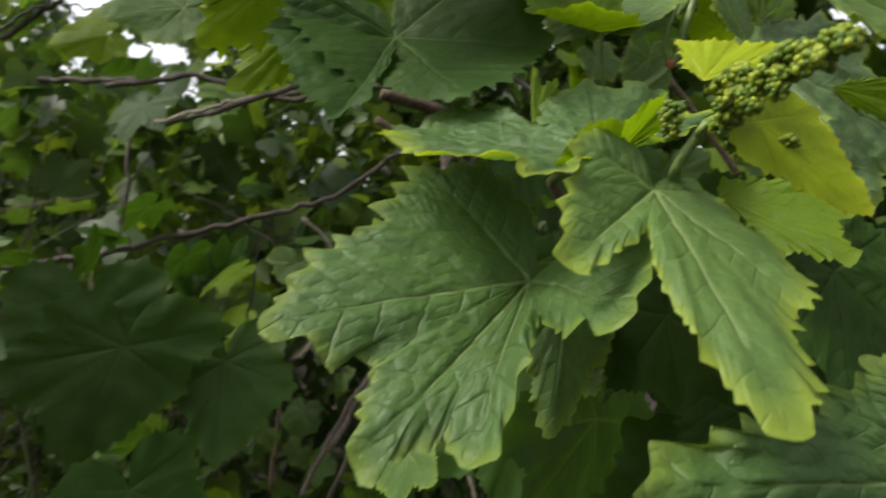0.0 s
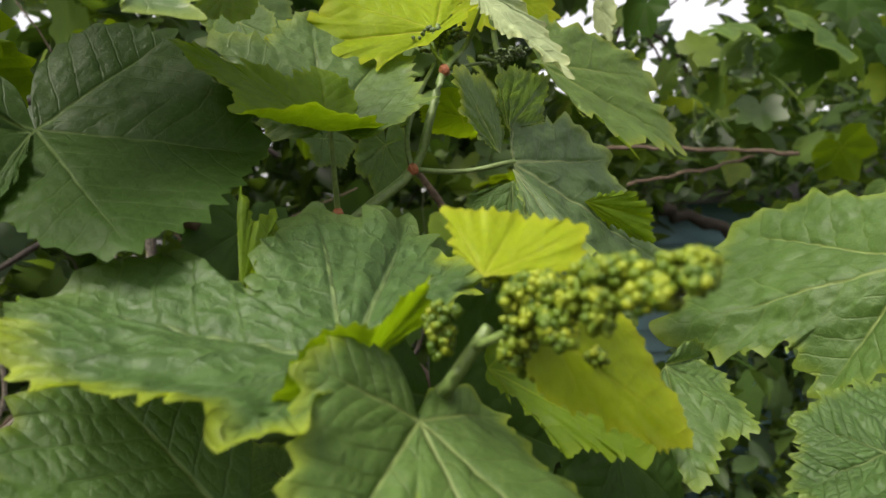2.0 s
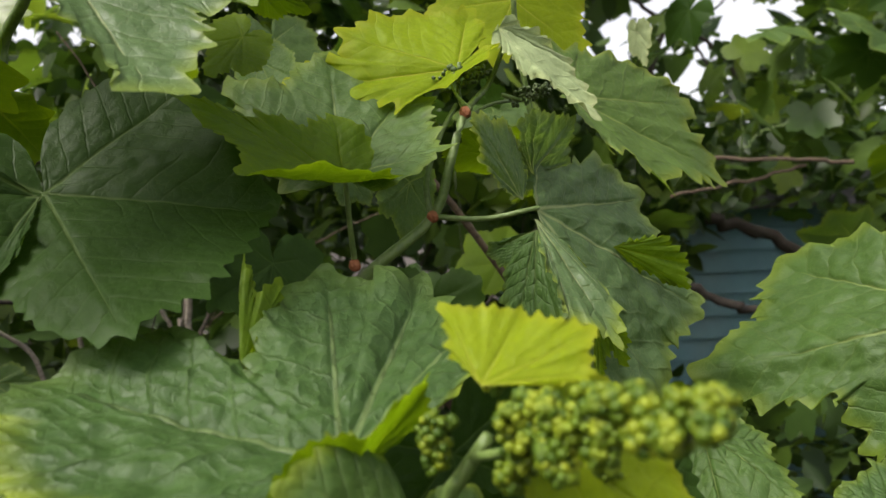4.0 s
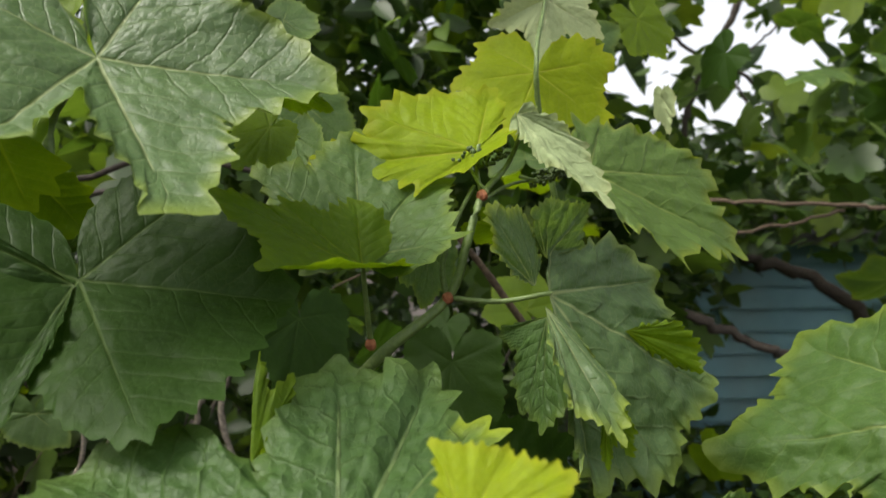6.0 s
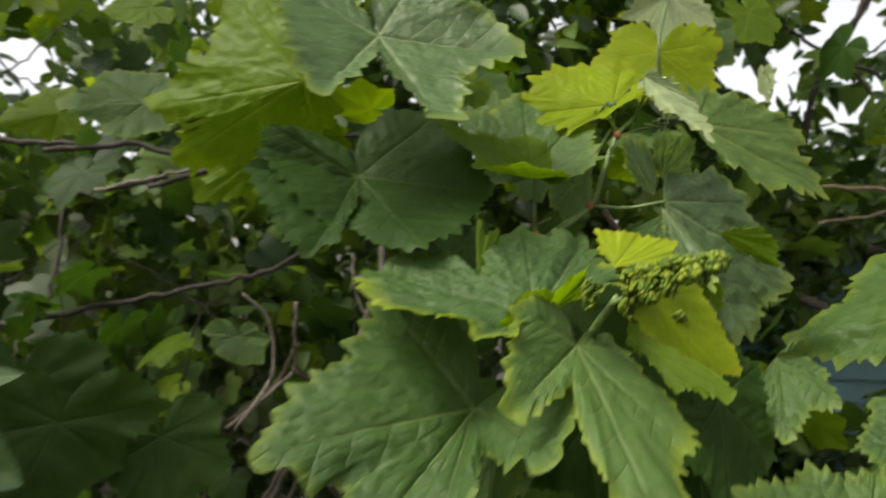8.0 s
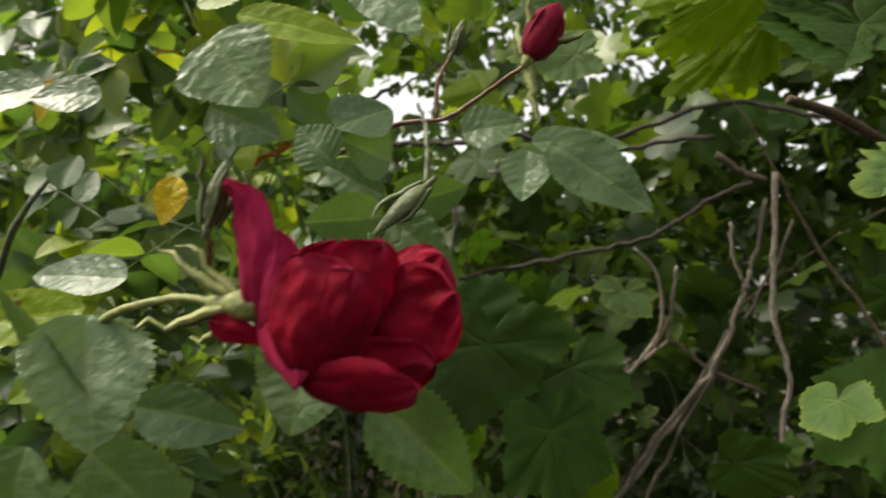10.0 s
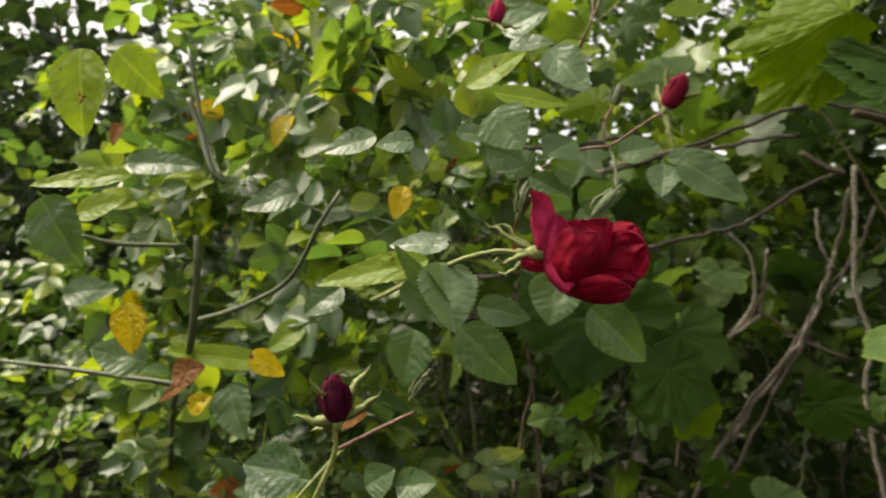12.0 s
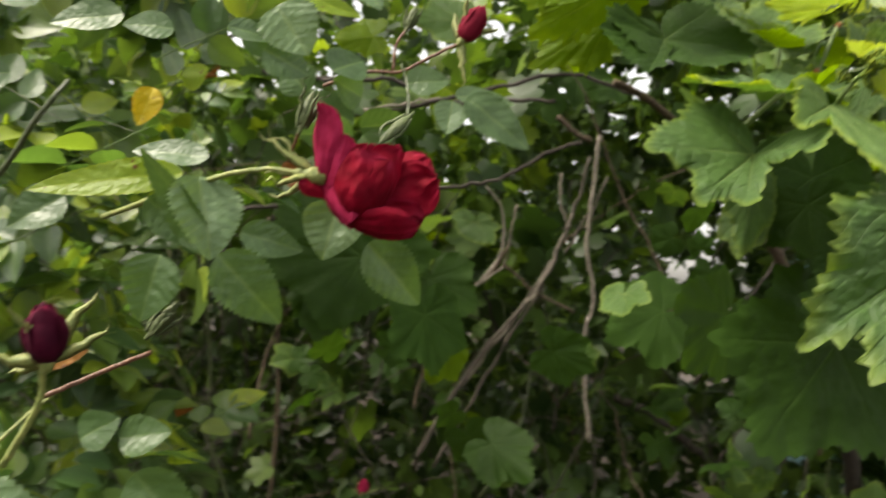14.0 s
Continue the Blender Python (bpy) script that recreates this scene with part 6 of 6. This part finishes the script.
RED_FOOT = (-0.190, 0.199, 1.631)
bud = rose_bud(RED_FOOT, (-0.173, 0.201, 1.662), 0.0195, "petal_bud", 3, 0, "crimson rosebud with spread sepals")
spread_sepals(bud, RED_FOOT, [((-0.184, 0.197, 1.590), 0.05), ((-0.160, 0.201, 1.646), 0.15), ((-0.185, 0.189, 1.669), -0.1), ((-0.202, 0.200, 1.656), 0.1)], 0.0075)
DARK_FOOT = (-0.375, -0.025, 1.349)
bud = rose_bud(DARK_FOOT, (-0.377, -0.031, 1.386), 0.0235, "petal_dark", 4, 0, "dark maroon rosebud with spread sepals")
spread_sepals(bud, DARK_FOOT, [((-0.382, -0.050, 1.387), -0.1), ((-0.398, -0.051, 1.349), 0.12), ((-0.343, -0.010, 1.370), 0.2), ((-0.361, -0.011, 1.396), 0.05), ((-0.397, -0.032, 1.339), 0.1)], 0.0078)
rose_bud((-0.245, 0.020, 1.511), (-0.239, 0.021, 1.536), 0.0085, "bud_case", 5, 4, "small closed green rosebud", 1.1, True)
rose_bud((-0.202, 0.107, 1.540), (-0.215, 0.085, 1.515), 0.0084, "bud_case", 6, 3, "closed green rosebud hanging on its stalk", 1.05, True)
rose_bud((-0.243, 0.205, 1.643), (-0.236, 0.206, 1.665), 0.0085, "bud_case", 7, 4, "small closed green rosebud", 1.0, True)
rose_bud((-0.339, 0.023, 1.368), (-0.325, 0.030, 1.391), 0.0095, "bud_case", 9, 4, "small closed green rosebud", 1.0, True)
rose_bud((-0.361, 0.173, 1.738), (-0.355, 0.174, 1.764), 0.016, "petal_rosy", 10, 4, "small pink rosebud", 1.0)

RED_LOW = Vector((-0.379, 0.621, 1.089))
rose_bud(RED_LOW, RED_LOW + Vector((0.004, 0, 0.024)), 0.016, "petal_rosy", 11, 4, "small red rosebud", 1.0)


def cane(points, r0, r1, mat="rose_cane", seed=1):
    tube("cane", points, r0, r1, mat, rose, 8, 6, 0.05, seed, 0.0004)


cane([(-0.239, 0.032, 1.482), (-0.271, 0.029, 1.484), (-0.318, 0.034, 1.474), (-0.458, 0.110, 1.446)], 0.0015, 0.0022, "sepal_green", 1)
cane([(-0.194, 0.203, 1.629), (-0.224, 0.211, 1.617), (-0.247, 0.206, 1.603), (-0.276, 0.199, 1.600), (-0.312, 0.192, 1.584)], 0.0013, 0.0017, "red_stem", 2)
cane([(-0.243, 0.205, 1.643), (-0.251, 0.204, 1.627), (-0.252, 0.205, 1.603)], 0.0012, 0.0015, "red_stem", 3)
cane([(-0.216, 0.120, 1.584), (-0.211, 0.119, 1.573), (-0.206, 0.113, 1.559), (-0.202, 0.107, 1.540)], 0.0009, 0.0012, "rose_cane", 4)
cane([(-0.379, -0.024, 1.344), (-0.385, -0.016, 1.321), (-0.408, -0.015, 1.278)], 0.0019, 0.0024, "sepal_green", 5)
cane([(-0.344, 0.033, 1.354), (-0.372, 0.016, 1.337), (-0.390, -0.007, 1.323)], 0.0016, 0.0018, "red_stem", 6)
cane([(-0.805, 0.129, 1.710), (-0.786, 0.136, 1.667), (-0.759, 0.138, 1.611), (-0.746, 0.149, 1.595)], 0.0042, 0.0036, "rose_cane", 7)
cane([(-0.711, 0.086, 1.518), (-0.713, 0.091, 1.468), (-0.757, 0.120, 1.381), (-0.965, 0.254, 1.301), (-1.238, 0.448, 1.162), (-1.509, 0.666, 0.849)], 0.0042, 0.0060, "rose_cane", 8)
cane([(-0.834, 0.184, 1.414), (-0.721, 0.163, 1.434), (-0.631, 0.161, 1.470), (-0.562, 0.140, 1.535), (-0.543, 0.149, 1.570)], 0.0038, 0.002, "rose_cane", 9)
cane([(-0.941, 0.069, 1.524), (-0.916, 0.112, 1.516), (-0.859, 0.177, 1.519)], 0.0028, 0.0035, "rose_cane", 10)
cane([(-1.133, 0.067, 1.344), (-1.036, 0.124, 1.336), (-0.879, 0.214, 1.319)], 0.003, 0.004, "rose_cane", 11)
cane([(-0.255, 0.230, 1.794), (-0.266, 0.229, 1.768), (-0.278, 0.228, 1.740), (-0.293, 0.236, 1.720)], 0.0011, 0.0017, "red_stem", 15)
cane([(-0.282, 0.234, 1.794), (-0.277, 0.232, 1.763), (-0.278, 0.228, 1.740)], 0.0011, 0.0013, "red_stem", 16)
cane([(-0.278, 0.228, 1.740), (-0.263, 0.231, 1.748), (-0.247, 0.234, 1.763)], 0.0010, 0.0007, "sepal_green", 17)
cane([(-0.259, 0.036, 1.491), (-0.252, 0.028, 1.503), (-0.245, 0.020, 1.511)], 0.0011, 0.0011, "red_stem", 18)
cane([(-0.438, -0.020, 1.259), (-0.424, -0.003, 1.289), (-0.417, 0.032, 1.316)], 0.0014, 0.0012, "sepal_green", 21)
cane([(-0.333, 1.063, 1.393), (-0.282, 1.089, 1.479), (-0.285, 1.075, 1.571), (-0.318, 1.045, 1.615)], 0.0034, 0.0026, "dead_wood", 22)
cane([(-0.893, 0.185, 1.816), (-0.861, 0.197, 1.690), (-0.818, 0.201, 1.613)], 0.003, 0.003, "rose_cane", 14)

for i in range(6):
    rr = random.Random(900 + i)
    a = Vector((-1.1 + 0.25 * rr.uniform(-1, 1), 1.30 + 0.1 * rr.uniform(-1, 1), -0.02))
    b = Vector((-0.95 - 0.15 * i, 1.1 + 0.3 * rr.random(), 1.2 + 0.5 * rr.random()))
    m = a.lerp(b, 0.5) + Vector((rr.uniform(-0.1, 0.1), 0.08, 0.1))
    cane([a, a.lerp(m, 0.5), m, m.lerp(b, 0.5) + Vector((0, 0.03, 0.04)), b], 0.009, 0.003, "rose_cane" if i % 3 else "cane_brown", 50 + i)

# leaflets that can be told apart: foot, tip, width, facing


def facing(up, out, side=0.0):
    return Vector((side + 0.35 * out, -0.94 * out, up))


def lf(kind, a, b, w, up=0.7, out=0.7, side=0.0, fold=0.35, curl=0.08, twist=0.0, s=[100]):
    fold, up, out = fold * 0.6, up * 0.5, max(out, 0.75)
    s[0] += 1
    return rose_leaflet(rose, kind, a, b, w, facing(up, out, side), s[0], fold, curl, twist)


lf("rose_lime", (-0.342, 0.043, 1.479), (-0.433, 0.006, 1.456), 0.024, 0.5, 0.8)
lf("rose_green", (-0.331, 0.055, 1.493), (-0.386, 0.046, 1.493), 0.022, 1.0, 0.3)
lf("rose_sheen", (-0.320, 0.028, 1.476), (-0.300, 0.022, 1.422), 0.044, 2.4, 0.8, 0.5, fold=0.5)
lf("rose_green", (-0.309, 0.031, 1.426), (-0.347, 0.003, 1.488), 0.026, 0.2, 0.9, -0.6, fold=0.6, curl=-0.2)
lf("rose_green", (-0.378, 0.056, 1.461), (-0.342, 0.075, 1.427), 0.026, 0.3, 0.9)
lf("rose_green", (-0.289, 0.012, 1.425), (-0.256, 0.041, 1.384), 0.034, 0.3, 0.9)
lf("rose_green", (-0.283, 0.026, 1.441), (-0.250, 0.051, 1.433), 0.022, 0.4, 0.9)
lf("rose_sheen", (-0.238, 0.079, 1.471), (-0.244, 0.074, 1.429), 0.038, 0.3, 0.9)
lf("rose_green", (-0.223, 0.106, 1.444), (-0.188, 0.136, 1.402), 0.036, 0.3, 0.9)
lf("rose_green", (-0.334, 0.017, 1.421), (-0.343, 0.016, 1.377), 0.034, 0.2, 0.95)
lf("rose_green", (-0.189, 0.234, 1.589), (-0.131, 0.251, 1.549), 0.036, 0.5, 0.8)
lf("rose_sheen", (-0.199, 0.231, 1.590), (-0.152, 0.279, 1.596), 0.022, 0.75, 0.6)
lf("rose_sheen", (-0.201, 0.231, 1.585), (-0.201, 0.223, 1.553), 0.028, 0.4, 0.9)
lf("rose_green", (-0.246, 0.228, 1.599), (-0.210, 0.246, 1.608), 0.030, 0.6, 0.8)
lf("rose_sheen", (-0.317, 0.210, 1.714), (-0.273, 0.214, 1.663), 0.038, 0.3, 0.9)
lf("rose_sheen", (-0.369, 0.205, 1.742), (-0.320, 0.216, 1.761), 0.036, 0.4, 0.9)
lf("rose_lime", (-0.334, 0.256, 1.729), (-0.282, 0.269, 1.726), 0.024, 0.7, 0.6)
lf("rose_green", (-0.372, 0.226, 1.733), (-0.324, 0.238, 1.732), 0.026, 0.8, 0.5)
lf("rose_green", (-0.342, 0.222, 1.585), (-0.366, 0.214, 1.610), 0.034, 0.4, 0.9)
lf("rose_green", (-0.276, 0.200, 1.550), (-0.232, 0.210, 1.560), 0.030, -0.9, 0.9)
lf("rose_green", (-0.281, 0.198, 1.553), (-0.333, 0.204, 1.579), 0.030, -0.9, 0.9)
lf("rose_green", (-0.266, 0.182, 1.539), (-0.223, 0.185, 1.501), 0.034, -0.9, 0.9)
lf("rose_green", (-0.277, 0.190, 1.541), (-0.319, 0.169, 1.535), 0.032, -0.9, 0.9)
lf("rose_sheen", (-0.293, 0.059, 1.605), (-0.269, 0.068, 1.573), 0.040, 0.4, 0.9)
lf("rose_green", (-0.383, 0.071, 1.591), (-0.411, 0.051, 1.587), 0.026, 0.8, 0.6)
lf("rose_green", (-0.424, 0.065, 1.600), (-0.464, 0.039, 1.583), 0.028, 0.7, 0.6)
lf("rose_green", (-0.567, 0.108, 1.563), (-0.610, 0.068, 1.541), 0.034, 0.6, 0.7)
lf("rose_green", (-0.309, 0.076, 1.579), (-0.282, 0.097, 1.567), 0.032, 0.5, 0.8)
lf("rose_green", (-0.351, 0.092, 1.602), (-0.323, 0.113, 1.598), 0.020, 0.8, 0.5)
lf("rose_lime", (-0.311, 0.092, 1.633), (-0.259, 0.131, 1.624), 0.022, 0.8, 0.5)
lf("rose_lime", (-0.342, 0.094, 1.644), (-0.297, 0.121, 1.677), 0.030, 0.6, 0.6)
lf("rose_lime", (-0.583, -0.137, 1.648), (-0.584, -0.128, 1.575), 0.050, 0.1, 1.0)
lf("rose_lime", (-0.605, -0.093, 1.665), (-0.572, -0.064, 1.624), 0.036, 0.2, 1.0)
lf("rose_lime", (-0.598, -0.073, 1.552), (-0.652, -0.135, 1.536), 0.022, 0.8, 0.5)
lf("rose_green", (-0.783, 0.035, 1.603), (-0.712, 0.086, 1.600), 0.032, 0.6, 0.6)
lf("rose_green", (-0.717, -0.095, 1.535), (-0.687, -0.064, 1.471), 0.050, 0.3, 0.9)
lf("rose_lime", (-0.738, -0.046, 1.527), (-0.695, -0.018, 1.545), 0.028, 0.5, 0.8)
lf("rose_green", (-0.902, 0.033, 1.443), (-0.845, 0.072, 1.453), 0.036, 0.5, 0.8)
lf("rose_yellow", (-0.704, 0.002, 1.435), (-0.705, 0.009, 1.381), 0.040, 0.2, 1.0)
lf("rose_yellow", (-0.523, 0.014, 1.392), (-0.498, 0.034, 1.372), 0.021, 0.3, 0.9)
lf("rose_yellow", (-0.541, 0.267, 1.595), (-0.554, 0.263, 1.553), 0.028, 0.1, 1.0)
lf("rose_rust", (-0.774, 0.138, 1.344), (-0.808, 0.118, 1.311), 0.016, 0.5, 0.8)
lf("rose_rust", (-0.716, 0.068, 1.353), (-0.677, 0.083, 1.365), 0.030, 0.3, 0.9)
lf("rose_rust", (-0.343, 0.196, 1.499), (-0.327, 0.200, 1.508), 0.022, 0.2, 1.0)
lf("rose_rust", (-0.545, 0.159, 1.309), (-0.510, 0.173, 1.323), 0.018, 0.3, 0.9)
lf("rose_yellow", (-0.770, 0.133, 1.304), (-0.741, 0.145, 1.322), 0.024, 0.3, 0.9)
lf("rose_rust", (-0.835, 0.052, 1.662), (-0.843, 0.050, 1.633), 0.018, 0.3, 0.9)
lf("rose_sheen", (-0.443, -0.022, 1.257), (-0.506, -0.069, 1.220), 0.032, 0.5, 0.9, -0.2)
lf("rose_sheen", (-0.443, -0.022, 1.257), (-0.352, -0.004, 1.216), 0.046, 0.5, 0.9, 0.3)
lf("rose_green", (-0.435, -0.029, 1.247), (-0.503, -0.056, 1.165), 0.042, 0.1, 1.0, -0.1)
lf("rose_green", (-0.438, 0.001, 1.294), (-0.494, -0.011, 1.297), 0.040, 0.5, 0.8)
lf("rose_green", (-0.396, 0.103, 1.246), (-0.349, 0.124, 1.191), 0.044, 0.3, 0.9)
lf("rose_green", (-0.449, 0.102, 1.265), (-0.423, 0.113, 1.284), 0.030, 0.6, 0.7)
lf("rose_green", (-0.422, 0.114, 1.267), (-0.385, 0.129, 1.275), 0.030, 0.6, 0.7)
lf("rose_green", (-0.477, 0.087, 1.459), (-0.509, 0.068, 1.430), 0.034, 0.5, 0.8)
lf("rose_green", (-0.696, 0.132, 1.341), (-0.658, 0.129, 1.282), 0.045, 0.4, 0.9)
lf("rose_green", (-0.774, 0.073, 1.364), (-0.827, 0.033, 1.378), 0.045, 0.8, 0.5)
lf("rose_lime", (-0.696, 0.191, 1.364), (-0.781, 0.103, 1.376), 0.030, 0.9, 0.4)
lf("rose_green", (-0.520, 0.017, 1.285), (-0.460, 0.036, 1.281), 0.05, 0.8, 0.5)
lf("rose_green", (-0.272, 0.187, 1.574), (-0.288, 0.159, 1.581), 0.030, 0.3, 0.9)
lf("rose_green", (-0.285, 0.148, 1.585), (-0.274, 0.187, 1.606), 0.034, 0.3, 0.9)
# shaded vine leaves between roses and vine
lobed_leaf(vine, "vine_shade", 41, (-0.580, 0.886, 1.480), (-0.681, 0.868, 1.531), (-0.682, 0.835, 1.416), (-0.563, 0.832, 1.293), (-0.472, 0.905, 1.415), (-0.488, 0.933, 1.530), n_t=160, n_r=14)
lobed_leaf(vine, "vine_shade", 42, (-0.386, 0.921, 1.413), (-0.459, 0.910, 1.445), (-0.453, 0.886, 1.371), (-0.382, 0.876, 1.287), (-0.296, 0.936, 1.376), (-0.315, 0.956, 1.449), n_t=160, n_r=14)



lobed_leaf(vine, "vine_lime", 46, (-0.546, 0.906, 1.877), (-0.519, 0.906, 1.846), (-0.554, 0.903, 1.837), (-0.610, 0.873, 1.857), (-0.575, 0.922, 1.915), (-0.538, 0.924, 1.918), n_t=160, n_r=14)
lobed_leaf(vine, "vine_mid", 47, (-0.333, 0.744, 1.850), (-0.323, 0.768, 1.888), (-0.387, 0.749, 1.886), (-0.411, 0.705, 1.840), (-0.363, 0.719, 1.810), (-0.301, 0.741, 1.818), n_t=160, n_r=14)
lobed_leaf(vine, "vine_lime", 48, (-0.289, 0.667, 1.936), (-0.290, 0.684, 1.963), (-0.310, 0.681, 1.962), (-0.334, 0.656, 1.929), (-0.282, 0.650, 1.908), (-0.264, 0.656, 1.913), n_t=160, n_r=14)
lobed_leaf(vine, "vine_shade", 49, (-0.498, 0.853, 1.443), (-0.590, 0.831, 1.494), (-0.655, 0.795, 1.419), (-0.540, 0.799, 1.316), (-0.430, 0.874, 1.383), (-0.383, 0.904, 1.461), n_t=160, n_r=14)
lobed_leaf(vine, "vine_mid", 50, (-0.342, 1.092, 1.542), (-0.396, 1.084, 1.549), (-0.382, 1.083, 1.531), (-0.297, 1.085, 1.503), (-0.292, 1.105, 1.538), (-0.313, 1.104, 1.556), n_t=160, n_r=14)

# leaves of the rose deeper in
blades = []
for i in range(6):
    S, W, ridge, vein, rim, faces = leaflet_shape(12, 7, 0.10, i, 0.68 + 0.02 * i)
    P = leaflet_points(S, W, ridge, 1.0, 0.68 + 0.03 * i, 0.18 + 0.05 * i, 0.06 + 0.04 * i, 0.3 * (i % 3 - 1))
    per = {}
    for kind in ("rose_green", "rose_lime", "rose_yellow", "rose_rust"):
        per[kind] = mesh_of("leaflet", P, faces, kind, extra={"vein": vein * 0.3, "rim": rim * 0.3})
    blades.append(per)

rp = clumped(rng, 900, (-1.45, 0.28, 1.05), (-0.30, 0.62, 2.0), 4.0, -0.1, 33)
front = 0.30 - 0.10 * (rp[:, 0] + 0.3)
rp = rp[(rp[:, 1] > front) & (rp[:, 0] < 0.05 - 0.667 * (rp[:, 1] + 0.5)) & open_to(rp, rng, 0.25, 0.07)]


def pinnate(pairs=2):
    """Foot, tip and size of the leaflets of one rose leaf, 1 long, along y."""
    rows = [((0, 0.62, 0), (0, 1.0, 0), 0.42)]
    for j in range(pairs):
        y = 0.58 - 0.27 * j
        for sgn in (-1, 1):
            rows.append(((0.015 * sgn, y, 0), (sgn * 0.30, y + 0.16, 0), 0.36 - 0.05 * j))
    return rows


def rose_leaf(at, m3, pick, i):
    """One leaf of the bush: a stalk with five leaflets on blades shared by all."""
    m4 = Matrix.Translation(Vector(at)) @ Matrix([list(r) for r in m3]).to_4x4()
    line = [m4 @ Vector(p) for p in ((0, -0.12, 0), (0, 0.3, 0.02), (0, 0.62, 0))]
    stem = tube("leaf_stalk", line, 0.0008, 0.0006, "rose_cane", rose, 5, 2)
    for j, (f, t, ln) in enumerate(pinnate()):
        y = (Vector(t) - Vector(f)).normalized()
        r = random.Random(i * 7 + j)
        z = Vector((r.uniform(-0.35, 0.35), r.uniform(-0.3, 0.3), 1))
        x = y.cross(z).normalized()
        turn = Matrix((x, y, x.cross(y))).transposed().to_4x4()
        ob = new("leaflet", blades[(i + j) % 6][pick(r)])
        ob.parent = stem
        ob.matrix_local = Matrix.Translation(-PLACES[stem.name]) @ m4 @ Matrix.Translation(f) @ turn @ Matrix.Scale(ln, 4)


def leaf_kind(r):
    u = r.random()
    return "rose_green" if u < 0.84 else "rose_lime" if u < 0.965 else "rose_yellow" if u < 0.977 else "rose_rust"


near_ones, rest = rp[:95], rp[95:330]
tn = turned(rng, len(near_ones), 0.13, 0.18, 0.5, (0.1, -0.25, 0))
for i, (m3, q) in enumerate(zip(tn, near_ones)):
    rose_leaf(q, m3, leaf_kind, i)
t9, f9 = small_blade(9, 5, 0.74, 0.10)


def pinnate_blades(t, f):
    """Five small blades in one template, with their stalk."""
    P, F, base = [], [], 0
    for fo, ti, ln in pinnate():
        y = (Vector(ti) - Vector(fo)).normalized()
        x = y.cross(Vector((0, 0, 1)))
        M = np.array([list(x), list(y), [0, 0, 1]]) * ln
        P.append(t @ M + np.array(fo))
        F += [tuple(base + v for v in face) for face in f]
        base += len(t)
    P.append(np.array([(-0.006, -0.1, 0), (0.006, -0.1, 0), (0.005, 0.62, 0), (-0.005, 0.62, 0), (0, -0.1, -0.008), (0, 0.62, -0.008)]))
    F += [(base, base + 1, base + 2, base + 3), (base + 1, base + 4, base + 5, base + 2), (base + 4, base, base + 3, base + 5)]
    return np.concatenate(P), F


t45, f45 = pinnate_blades(t9, f9)
strew("rose_leaves", t45, f45, (turned(rng, len(rest), 0.13, 0.19, 0.5, (0.1, -0.2, 0)), rest), "fill_rose", "small glossy rose leaves deeper in the bush", "rose leaves", rose)
rq = clumped(rng, 420, (-2.8, 0.6, 0.9), (-0.35, 1.4, 2.3), 3.2, -0.04, 44)
rq = rq[(rq[:, 0] < 0.05 - 0.667 * (rq[:, 1] + 0.5)) & open_to(rq, rng, 0.25, 0.08)]
strew("rose_leaves", t45, f45, (turned(rng, len(rq), 0.13, 0.19, 0.5, (0.1, -0.2, 0)), rq), "fill_rose", "small glossy rose leaves deeper in the bush", "rose leaves", rose)
